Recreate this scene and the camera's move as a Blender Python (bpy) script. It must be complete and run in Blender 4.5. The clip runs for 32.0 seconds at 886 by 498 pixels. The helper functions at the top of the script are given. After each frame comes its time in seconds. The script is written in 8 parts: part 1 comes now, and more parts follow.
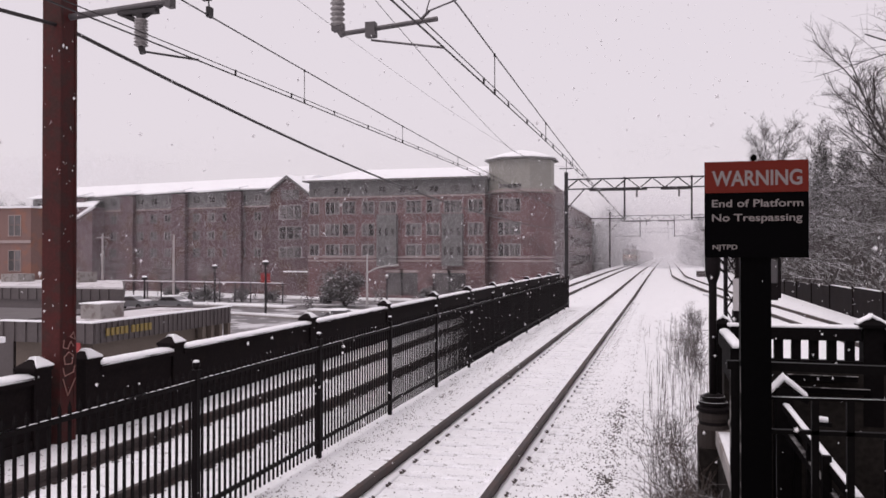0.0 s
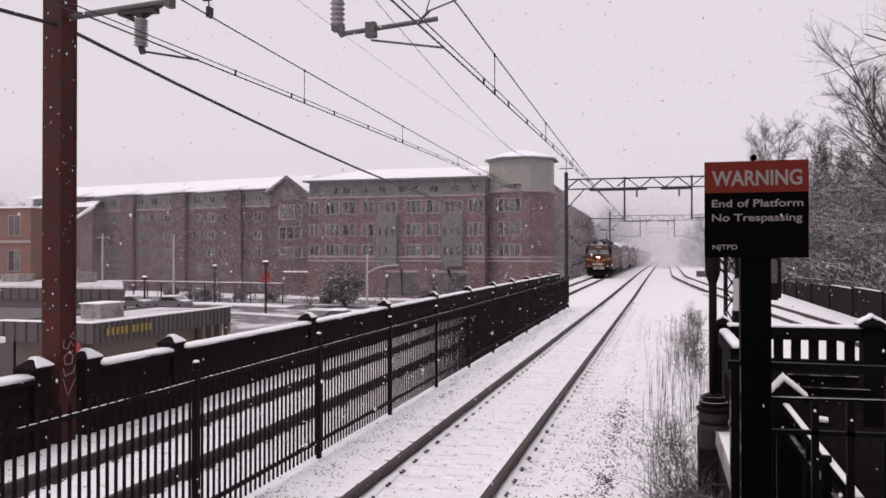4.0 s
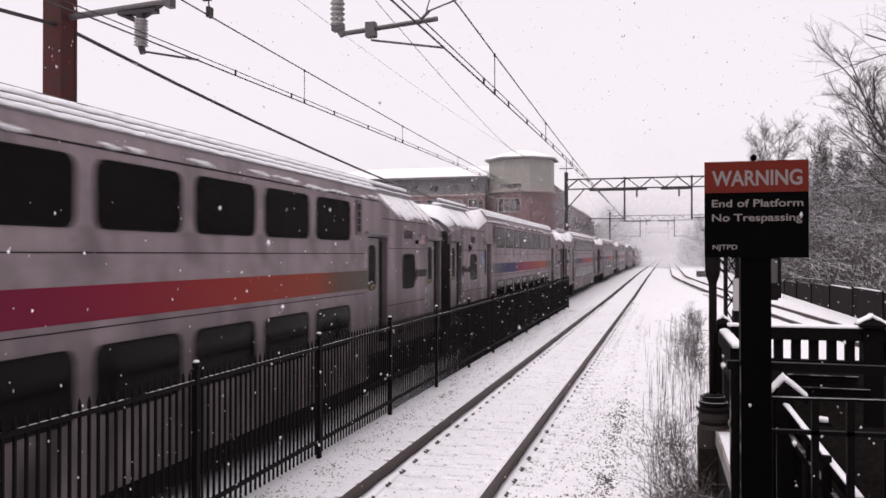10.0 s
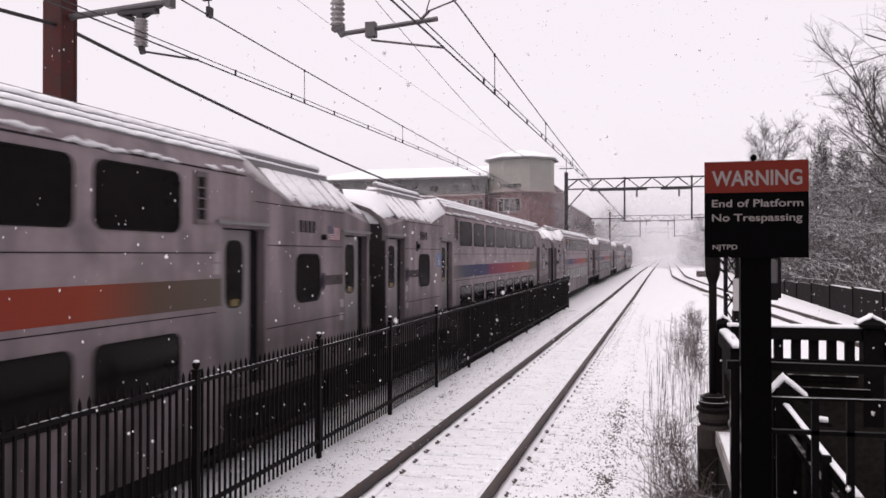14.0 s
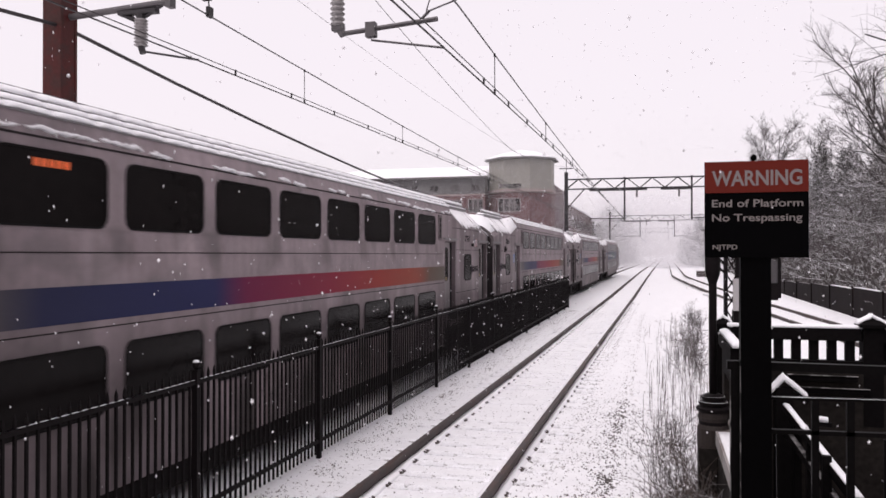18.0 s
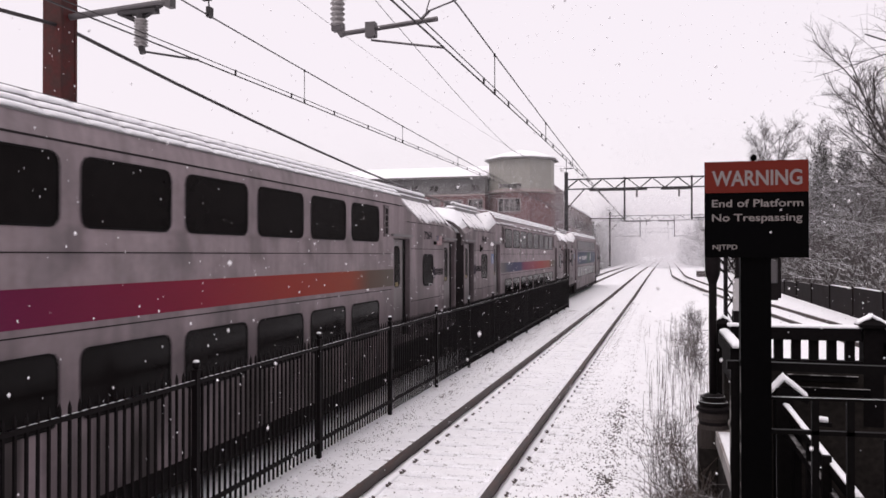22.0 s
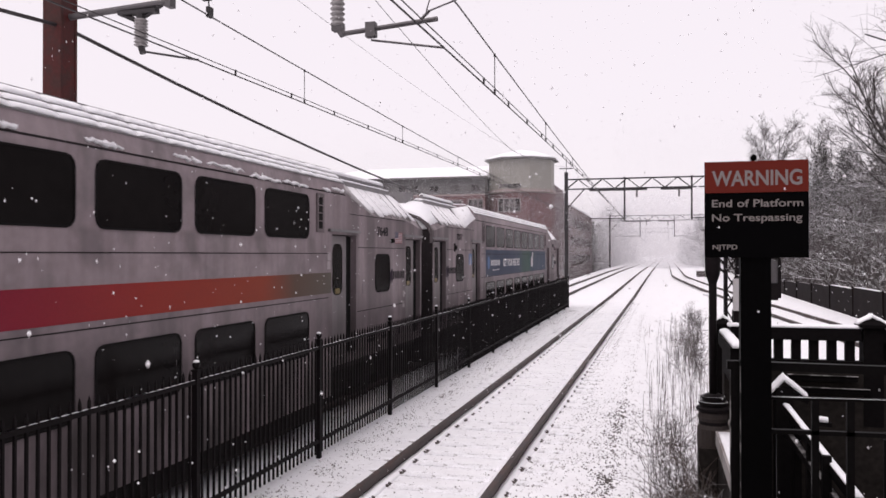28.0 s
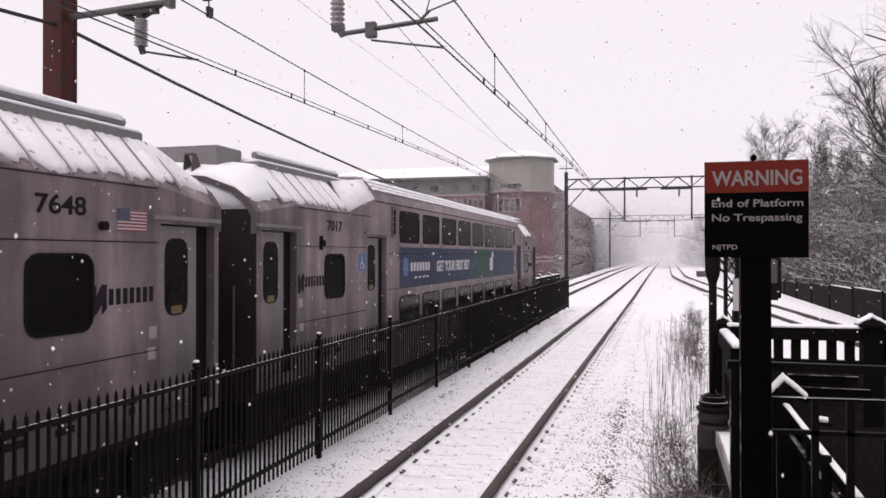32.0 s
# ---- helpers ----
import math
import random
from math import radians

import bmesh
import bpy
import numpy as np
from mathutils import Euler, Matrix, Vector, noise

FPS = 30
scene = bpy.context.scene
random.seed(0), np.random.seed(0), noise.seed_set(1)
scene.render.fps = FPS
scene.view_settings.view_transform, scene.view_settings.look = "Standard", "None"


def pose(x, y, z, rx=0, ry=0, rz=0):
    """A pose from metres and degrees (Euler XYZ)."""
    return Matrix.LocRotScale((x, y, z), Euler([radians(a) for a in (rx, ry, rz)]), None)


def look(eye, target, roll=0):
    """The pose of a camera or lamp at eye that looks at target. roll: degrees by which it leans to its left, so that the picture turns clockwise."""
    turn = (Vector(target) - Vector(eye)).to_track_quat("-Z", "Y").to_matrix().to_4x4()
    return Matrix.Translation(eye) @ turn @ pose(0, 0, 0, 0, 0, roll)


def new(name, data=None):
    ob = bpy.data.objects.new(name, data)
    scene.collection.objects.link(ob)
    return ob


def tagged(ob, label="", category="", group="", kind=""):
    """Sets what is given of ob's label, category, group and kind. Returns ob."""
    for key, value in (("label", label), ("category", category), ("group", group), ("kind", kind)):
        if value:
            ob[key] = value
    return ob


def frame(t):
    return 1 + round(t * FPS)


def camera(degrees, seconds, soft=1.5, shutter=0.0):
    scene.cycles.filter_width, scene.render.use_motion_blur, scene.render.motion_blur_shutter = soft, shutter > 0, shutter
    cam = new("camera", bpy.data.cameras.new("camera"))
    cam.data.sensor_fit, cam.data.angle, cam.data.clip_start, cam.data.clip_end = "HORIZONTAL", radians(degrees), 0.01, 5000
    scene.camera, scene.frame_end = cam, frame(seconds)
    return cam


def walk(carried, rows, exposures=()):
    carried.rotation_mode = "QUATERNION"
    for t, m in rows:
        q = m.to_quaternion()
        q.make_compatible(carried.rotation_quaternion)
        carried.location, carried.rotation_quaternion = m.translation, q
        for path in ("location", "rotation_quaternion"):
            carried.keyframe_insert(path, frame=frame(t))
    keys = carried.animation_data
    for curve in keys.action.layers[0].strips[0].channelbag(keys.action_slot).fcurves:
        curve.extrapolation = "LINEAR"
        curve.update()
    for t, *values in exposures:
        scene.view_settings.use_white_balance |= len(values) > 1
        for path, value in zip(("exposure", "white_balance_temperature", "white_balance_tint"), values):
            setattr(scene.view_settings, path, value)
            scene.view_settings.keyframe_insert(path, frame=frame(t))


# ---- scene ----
cam = camera(59.4, 32.0, soft=1.6, shutter=0.26)
EYE = (0.0, 0.0, 2.72)
YAW, PITCH = 15.37, 0.42
CAM_POSE = pose(*EYE, 90 + PITCH, 0, YAW)
walk(cam, [(0.0, CAM_POSE), (32.0, CAM_POSE)],
     exposures=[(0.0, 0.13, 6500, 20), (7.2, 0.13, 6500, 20), (8.1, 0.21, 6500, 19), (9.0, 0.43, 6500, 18), (32.0, 0.43, 6500, 18)])

# ---- light: an overcast, snowing sky and a very soft weak sun ----
world = bpy.data.worlds.new("overcast_sky")
scene.world = world
world.use_nodes = True
wn, wl = world.node_tree.nodes, world.node_tree.links
wn.clear()
sky = wn.new("ShaderNodeTexSky")
sky.sky_type, sky.sun_disc = "NISHITA", False
sky.sun_elevation, sky.sun_rotation = radians(50), radians(200)
sky.air_density, sky.dust_density = 1.0, 4.0
cloud = wn.new("ShaderNodeMix")
cloud.data_type = "RGBA"
cloud.inputs["Factor"].default_value = 0.93
cloud.inputs["B"].default_value = (6.36, 6.1, 6.2, 1)
bg = wn.new("ShaderNodeBackground")
bg.inputs["Strength"].default_value = 0.112
wout = wn.new("ShaderNodeOutputWorld")
wl.new(sky.outputs["Color"], cloud.inputs["A"])
wl.new(cloud.outputs["Result"], bg.inputs["Color"])
wl.new(bg.outputs["Background"], wout.inputs["Surface"])
sun = new("sun", bpy.data.lights.new("sun", "SUN"))
sun.data.energy, sun.data.angle, sun.data.color = 1.0, radians(40), (1, 0.97, 0.95)
sun.matrix_world = look((0, 0, 50), (12, 20, 0))


# ---- materials ----
def material(name, color, rough=0.7, metal=0.0, spread=0.15, scale=6.0, bump=0.0, second=None, amount=0.0,
             stain_scale=0.8, random_value=0.0, spec=0.5):
    """Principled surface: colour varied by fine grain and broad stains, a second colour showing in patches, fine relief."""
    m = bpy.data.materials.new(name)
    m.use_nodes = True
    n, l = m.node_tree.nodes, m.node_tree.links
    p = n["Principled BSDF"]
    p.inputs["Metallic"].default_value = metal
    p.inputs["Specular IOR Level"].default_value = spec
    tc = n.new("ShaderNodeTexCoord")
    grain, stain = n.new("ShaderNodeTexNoise"), n.new("ShaderNodeTexNoise")
    grain.inputs["Scale"].default_value, grain.inputs["Detail"].default_value = scale * 6, 5
    stain.inputs["Scale"].default_value, stain.inputs["Detail"].default_value = stain_scale, 4
    l.new(tc.outputs["Object"], grain.inputs["Vector"])
    l.new(tc.outputs["Object"], stain.inputs["Vector"])
    add = n.new("ShaderNodeMath")
    add.operation = "ADD"
    l.new(grain.outputs["Fac"], add.inputs[0])
    l.new(stain.outputs["Fac"], add.inputs[1])
    rng = n.new("ShaderNodeMapRange")
    rng.inputs["From Min"].default_value, rng.inputs["From Max"].default_value = 0.6, 1.4
    rng.inputs["To Min"].default_value, rng.inputs["To Max"].default_value = 1 - spread, 1 + spread
    l.new(add.outputs[0], rng.inputs["Value"])
    value = rng.outputs["Result"]
    if random_value:
        info = n.new("ShaderNodeObjectInfo")
        vr = n.new("ShaderNodeMapRange")
        vr.inputs["To Min"].default_value, vr.inputs["To Max"].default_value = 1 - random_value, 1 + random_value
        l.new(info.outputs["Random"], vr.inputs["Value"])
        mul = n.new("ShaderNodeMath")
        mul.operation = "MULTIPLY"
        l.new(value, mul.inputs[0])
        l.new(vr.outputs["Result"], mul.inputs[1])
        value = mul.outputs[0]
    base = n.new("ShaderNodeRGB")
    base.outputs[0].default_value = (*color, 1)
    col = base.outputs[0]
    if second:
        patch = n.new("ShaderNodeTexNoise")
        patch.inputs["Scale"].default_value, patch.inputs["Detail"].default_value = stain_scale * 3.1, 6
        l.new(tc.outputs["Object"], patch.inputs["Vector"])
        ramp = n.new("ShaderNodeMapRange")
        ramp.inputs["From Min"].default_value = 0.62 - amount * 0.3
        ramp.inputs["From Max"].default_value = 0.70 - amount * 0.25
        l.new(patch.outputs["Fac"], ramp.inputs["Value"])
        mix2 = n.new("ShaderNodeMix")
        mix2.data_type = "RGBA"
        mix2.inputs["B"].default_value = (*second, 1)
        l.new(ramp.outputs["Result"], mix2.inputs["Factor"])
        l.new(col, mix2.inputs["A"])
        col = mix2.outputs["Result"]
    scaled = n.new("ShaderNodeVectorMath")
    scaled.operation = "SCALE"
    l.new(col, scaled.inputs[0])
    l.new(value, scaled.inputs["Scale"])
    l.new(scaled.outputs["Vector"], p.inputs["Base Color"])
    rr = n.new("ShaderNodeMapRange")
    rr.inputs["To Min"].default_value, rr.inputs["To Max"].default_value = max(rough - 0.12, 0.02), min(rough + 0.12, 1)
    l.new(stain.outputs["Fac"], rr.inputs["Value"])
    l.new(rr.outputs["Result"], p.inputs["Roughness"])
    if bump:
        b = n.new("ShaderNodeBump")
        b.inputs["Strength"].default_value, b.inputs["Distance"].default_value = 0.6, bump
        l.new(grain.outputs["Fac"], b.inputs["Height"])
        l.new(b.outputs["Normal"], p.inputs["Normal"])
    return m


def glow(name, color, strength):
    m = bpy.data.materials.new(name)
    m.use_nodes = True
    p = m.node_tree.nodes["Principled BSDF"]
    p.inputs["Base Color"].default_value = (*color, 1)
    p.inputs["Emission Color"].default_value = (*color, 1)
    p.inputs["Emission Strength"].default_value = strength
    return m


SNOW = material("snow", (0.86, 0.86, 0.88), 0.8, spread=0.05, scale=5, bump=0.012, stain_scale=1.2)
SNOW_GROUND = material("snow_over_ballast", (0.82, 0.82, 0.835), 0.85, spread=0.08, scale=2.0, bump=0.035,
                       second=(0.42, 0.39, 0.39), amount=-0.1, stain_scale=2.2)
BALLAST = material("ballast_stone", (0.13, 0.115, 0.11), 0.9, spread=0.35, scale=9, bump=0.01, random_value=0.3)
RAIL_STEEL = material("rusty_rail_steel", (0.05, 0.037, 0.035), 0.65, 0.2, spread=0.25, scale=8, bump=0.002, second=(0.065, 0.04, 0.034), amount=0.4)
TIE_WOOD = material("weathered_tie_wood", (0.12, 0.10, 0.09), 0.9, spread=0.3, scale=7, bump=0.006, second=(0.82, 0.82, 0.84), amount=1.0, stain_scale=2.5)
BLACK_IRON = material("black_painted_iron", (0.0105, 0.0085, 0.009), 0.55, 0.0, spread=0.3, scale=6, bump=0.001, spec=0.05)
BLACK_WALL = material("black_painted_parapet", (0.0115, 0.0085, 0.009), 0.7, spread=0.4, scale=3, bump=0.003, second=(0.014, 0.010, 0.010), amount=0.3, spec=0.05)
RUST_COLUMN = material("rust_red_column_paint", (0.06, 0.012, 0.011), 0.6, spec=0.2, spread=0.3, scale=4, bump=0.002, second=(0.045, 0.016, 0.014), amount=0.5, stain_scale=1.4)
CHALK = material("graffiti_chalk", (0.32, 0.17, 0.15), 0.9, spread=0.2)
GALV = material("galvanised_steel", (0.10, 0.092, 0.096), 0.55, 0.4, spread=0.2, scale=5, bump=0.001)
DARK_STEEL = material("dark_steel", (0.035, 0.032, 0.034), 0.5, 0.2, spec=0.3, spread=0.25, scale=5, bump=0.001)
WIRE = material("dark_copper_wire", (0.035, 0.03, 0.032), 0.5, 0.5, spread=0.2)
PORCELAIN = material("grey_porcelain", (0.24, 0.225, 0.225), 0.25, spread=0.1)


# ---- mesh helpers ----
def box(bm, x0, x1, y0, y1, z0, z1):
    v = [bm.verts.new((x, y, z)) for z in (z0, z1) for y in (y0, y1) for x in (x0, x1)]
    for f in ((0, 2, 3, 1), (4, 5, 7, 6), (0, 1, 5, 4), (2, 6, 7, 3), (0, 4, 6, 2), (1, 3, 7, 5)):
        bm.faces.new([v[i] for i in f])
    return v


def rod(bm, a, b, r, seg=8, r2=None, cap=True):
    a, b = Vector(a), Vector(b)
    d = b - a
    q = d.to_track_quat("Z", "Y")
    r2 = r if r2 is None else r2
    rings = []
    for c, rr in ((a, r), (b, r2)):
        rings.append([bm.verts.new(c + q @ Vector((rr * math.cos(2 * math.pi * i / seg), rr * math.sin(2 * math.pi * i / seg), 0))) for i in range(seg)])
    for i in range(seg):
        bm.faces.new((rings[0][i], rings[0][(i + 1) % seg], rings[1][(i + 1) % seg], rings[1][i]))
    if cap and seg > 2:
        bm.faces.new(rings[0][::-1])
        bm.faces.new(rings[1])


def path_rod(bm, pts, r, seg=6):
    """One tube through all points."""
    pts = [Vector(p) for p in pts]
    rings = []
    for i, p in enumerate(pts):
        d = pts[min(i + 1, len(pts) - 1)] - pts[max(i - 1, 0)]
        q = d.to_track_quat("Z", "Y")
        rings.append([bm.verts.new(p + q @ Vector((r * math.cos(2 * math.pi * k / seg), r * math.sin(2 * math.pi * k / seg), 0))) for k in range(seg)])
    for a, b in zip(rings, rings[1:]):
        for k in range(seg):
            bm.faces.new((a[k], a[(k + 1) % seg], b[(k + 1) % seg], b[k]))
    bm.faces.new(rings[0][::-1])
    bm.faces.new(rings[-1])


def lathe(bm, x, y, profile, seg=16):
    """Turned shape round a vertical axis from (radius, height) pairs."""
    rings = [[bm.verts.new((x + r * math.cos(2 * math.pi * k / seg), y + r * math.sin(2 * math.pi * k / seg), z)) for k in range(seg)] for r, z in profile]
    for a, b in zip(rings, rings[1:]):
        for k in range(seg):
            bm.faces.new((a[k], a[(k + 1) % seg], b[(k + 1) % seg], b[k]))
    bm.faces.new(rings[0][::-1])
    bm.faces.new(rings[-1])


def loft(bm, sections, close=True, caps=True):
    """Skin through equal-length rings of points."""
    rings = [[bm.verts.new(p) for p in s] for s in sections]
    n = len(rings[0])
    for a, b in zip(rings, rings[1:]):
        for k in range(n if close else n - 1):
            bm.faces.new((a[k], a[(k + 1) % n], b[(k + 1) % n], b[k]))
    if caps and close:
        bm.faces.new(rings[0][::-1])
        bm.faces.new(rings[-1])


def rounded(w, h, r, seg=3):
    """Corner points of a rounded rectangle round the origin."""
    out = []
    for cx, cy, a0 in ((w / 2 - r, h / 2 - r, 0), (-w / 2 + r, h / 2 - r, 90), (-w / 2 + r, -h / 2 + r, 180), (w / 2 - r, -h / 2 + r, 270)):
        for i in range(seg + 1):
            a = radians(a0 + 90 * i / seg)
            out.append((cx + r * math.cos(a), cy + r * math.sin(a)))
    return out


def mesh_of(name, bm, mat, smooth=False):
    bmesh.ops.recalc_face_normals(bm, faces=bm.faces)
    me = bpy.data.meshes.new(name)
    bm.to_mesh(me)
    bm.free()
    me.materials.append(mat)
    if smooth:
        for p in me.polygons:
            p.use_smooth = True
    return me


def part(name, bm, mat, parent, label="", smooth=False):
    ob = new(name, bm if isinstance(bm, bpy.types.Mesh) else mesh_of(name, bm, mat, smooth))
    ob.parent = parent
    return tagged(ob, label=label)


def thing(name, label, category, group="", kind="", at=None):
    ob = new(name)
    ob.empty_display_size = 0.2
    if at is not None:
        ob.matrix_basis = at
    return tagged(ob, label, category, group, kind)


def single(name, bm, mat, label="", category="", group="", kind="", smooth=False):
    return tagged(new(name, mesh_of(name, bm, mat, smooth)), label, category, group, kind)


def slab(bm, pts, normal, depth):
    """A flat outline pushed out along normal."""
    nv = Vector(normal) * depth
    a = [bm.verts.new(p) for p in pts]
    b = [bm.verts.new(Vector(p) + nv) for p in pts]
    bm.faces.new(a[::-1])
    bm.faces.new(b)
    for i in range(len(a)):
        j = (i + 1) % len(a)
        bm.faces.new((a[i], a[j], b[j], b[i]))


def lettering(text, size, mat, parent, m, name="lettering", label="", spacing=1.0, width=0.0, depth=0.004, bold=0.0):
    """Text as a mesh; width squeezes it to that length."""
    cu = bpy.data.curves.new(name, "FONT")
    cu.body, cu.size, cu.extrude, cu.space_character, cu.offset = text, size, depth, spacing, bold
    tmp = bpy.data.objects.new(name, cu)
    me = bpy.data.meshes.new_from_object(tmp)
    bpy.data.objects.remove(tmp)
    xs = [v.co.x for v in me.vertices]
    if width and xs:
        k, x0 = width / (max(xs) - min(xs)), min(xs)
        for v in me.vertices:
            v.co.x = (v.co.x - x0) * k
    me.materials.clear()
    me.materials.append(mat)
    ob = new(name, me)
    ob.parent = parent
    ob.matrix_basis = m
    return tagged(ob, label=label)


# ---- plan ----
X1, X2 = -2.535, -6.69          # track centres
XO2 = -6.75                     # overhead line of the train's track
XF = -4.64                      # picket fence between the tracks
XW = -8.95                      # black parapet wall
GZ = -0.17                      # snow level between the tracks
STREET = -3.4


def bend(y):
    """How far the main line swings to the right beyond the fence."""
    d = max(0.0, y - 50)
    return 0.0115 * d * d / (d + 9)


def grade(y):
    """The line climbs a little in the distance."""
    d = max(0.0, min(y, 115) - 40)
    return 0.0047 * d * d / (d + 12)


def near_axis(y):
    """The near track draws slowly away from the fence."""
    return -2.72 + 0.0102 * min(y, 60) + max(0.0, bend(y) - bend(60))


# ---- ground ----
def ground_height(x, y):
    if x < -9.25:
        return STREET
    bump = 0.02 * noise.noise((x * 0.9, y * 0.6, 0)) + 0.012 * noise.noise((x * 3, y * 2.2, 5)) if -30 < y < 70 else 0
    if x < -9.0:
        return GZ - 0.25 + bump
    z = GZ + bump + grade(y)
    if x > 11.5:
        z += min((x - 11.5) * 0.22, 7)
    if -0.6 < x < 3.5 and y > 2:
        z -= 0.12 * max(0, min(1, (x + 0.6) / 0.8))
    return z


def ground():
    xs = [-2500, -600, -200, -90, -40, -20, -9.3, -9.251, -9.249, -9.05, -8.95] + [-8.8 + 0.32 * i for i in range(40)] + [4.6, 6, 8, 10, 11.5, 14, 20, 30, 45, 80, 300, 2500]
    ys = [-400, -60, -20, -5] + [0.5 * i for i in range(0, 80)] + [41 + 3 * i for i in range(20)] + [120, 160, 240, 400, 800, 2800]
    bm = bmesh.new()
    grid = [[bm.verts.new((x, y, ground_height(x, y))) for x in xs] for y in ys]
    for a, b in zip(grid, grid[1:]):
        for i in range(len(xs) - 1):
            bm.faces.new((a[i], a[i + 1], b[i + 1], b[i]))
    return single("ground", bm, SNOW_GROUND, "snow-covered railway embankment and street", "ground", kind="structure", smooth=True)


ground()


# ---- tracks ----
RAIL_PROFILE = [(-0.07, -0.17), (0.07, -0.17), (0.07, -0.155), (0.014, -0.13), (0.014, -0.045), (0.036, -0.035), (0.036, 0), (-0.036, 0), (-0.036, -0.035), (-0.014, -0.045), (-0.014, -0.13), (-0.07, -0.155)]
TIE_MESH, PLATE_MESH = None, None


def tie_meshes():
    global TIE_MESH, PLATE_MESH
    bm = bmesh.new()
    box(bm, -1.3, 1.3, -0.11, 0.11, -0.2, 0.0)
    bmesh.ops.bevel(bm, geom=bm.edges[:], offset=0.02, segments=1)
    TIE_MESH = mesh_of("tie", bm, TIE_WOOD)
    bm = bmesh.new()
    for s in (-1, 1):
        box(bm, s * 0.11 - 0.04, s * 0.11 + 0.04, -0.08, 0.08, -0.004, 0.008)
        for d in (-0.05, 0.05):
            box(bm, s * 0.11 - 0.02, s * 0.11 + 0.02, d - 0.015, d + 0.015, 0.008, 0.022)
    PLATE_MESH = mesh_of("tie_plate", bm, RAIL_STEEL)


tie_meshes()


def track(label, centre, y0, y1, tie_range, step=0.57, z=0.0):
    """centre(y) gives the lateral place of the track's axis."""
    t = thing("railway_track", label, "railway track", "railway tracks", "structure")
    n = max(2, int((y1 - y0) / 6))
    for s in (-0.753, 0.753):
        bm = bmesh.new()
        secs = []
        for i in range(n + 1):
            y = y0 + (y1 - y0) * (i / n)
            dx = (centre(y + 0.5) - centre(y - 0.5))
            nx, ny = 1 / math.hypot(1, dx), -dx / math.hypot(1, dx)
            secs.append([(centre(y) + (s + px) * nx, y + (s + px) * ny, z + grade(y) + pz) for px, pz in RAIL_PROFILE])
        loft(bm, secs)
        part("rail", bm, RAIL_STEEL, t)
    y = tie_range[0]
    rnd = random.Random(5)
    while y < tie_range[1]:
        dx = (centre(y + 0.5) - centre(y - 0.5))
        o = part("tie", TIE_MESH, None, t)
        o.matrix_basis = Matrix.Translation((centre(y), y, z + grade(y) - 0.163 + rnd.uniform(-0.012, 0.008))) @ pose(0, 0, 0, 0, 0, -math.degrees(math.atan(dx)) + rnd.uniform(-0.6, 0.6))
        for s in (-0.753, 0.753):
            p = part("tie_plate", PLATE_MESH, None, o)
            p.matrix_basis = pose(s, 0, 0)
        y += step + rnd.uniform(-0.03, 0.03)
    return t


def right_axis(y):
    # the right-hand track comes out of the main line and swings away
    return 2.6 + max(0.0, bend(y) - bend(100)) + 3.7 * max(0.0, (100 - y) / 66) ** 1.3


track("steel rails on snow-covered wooden ties between snow shoulders", near_axis, -6, 330, (5.2, 48))
track("steel rails of the train's track half buried in snow", lambda y: X2 + bend(y), -60, 330, (-2, 30))
track("steel rails of a track that curves away in snow", right_axis, 24, 330, (25, 60), z=-0.03)


def snow_banks():
    """Snow heaped against the near track's rails."""
    for s in (-0.753, 0.753):
        for side in (-1, 1):
            bm = bmesh.new()
            secs = []
            for i in range(420):
                y = 2.5 + 0.2 * i
                a = 0.5 * noise.noise((y * 1.1, s, side)) + 0.5 * noise.noise((y * 4.5, s, side + 3))
                top, wide = (-0.085 if side < 0 else -0.125) + 0.025 * a, (0.17 if side < 0 else 0.07) + 0.03 * noise.noise((y * 2.3, s + 4, side))
                x = near_axis(y) + s
                secs.append([(x + side * 0.018, y, -0.2), (x + side * 0.02, y, top), (x + side * 0.07, y, top - 0.008), (x + side * (0.07 + wide * 0.5), y, min(top - 0.012, -0.135 + 0.015 * a)), (x + side * (0.07 + wide), y, -0.2)])
            loft(bm, secs)
            single("snow_bank", bm, SNOW, "uneven snow heaped along a rail of the near track", "snow", "snow banks along the rails", "structure", True)


snow_banks()


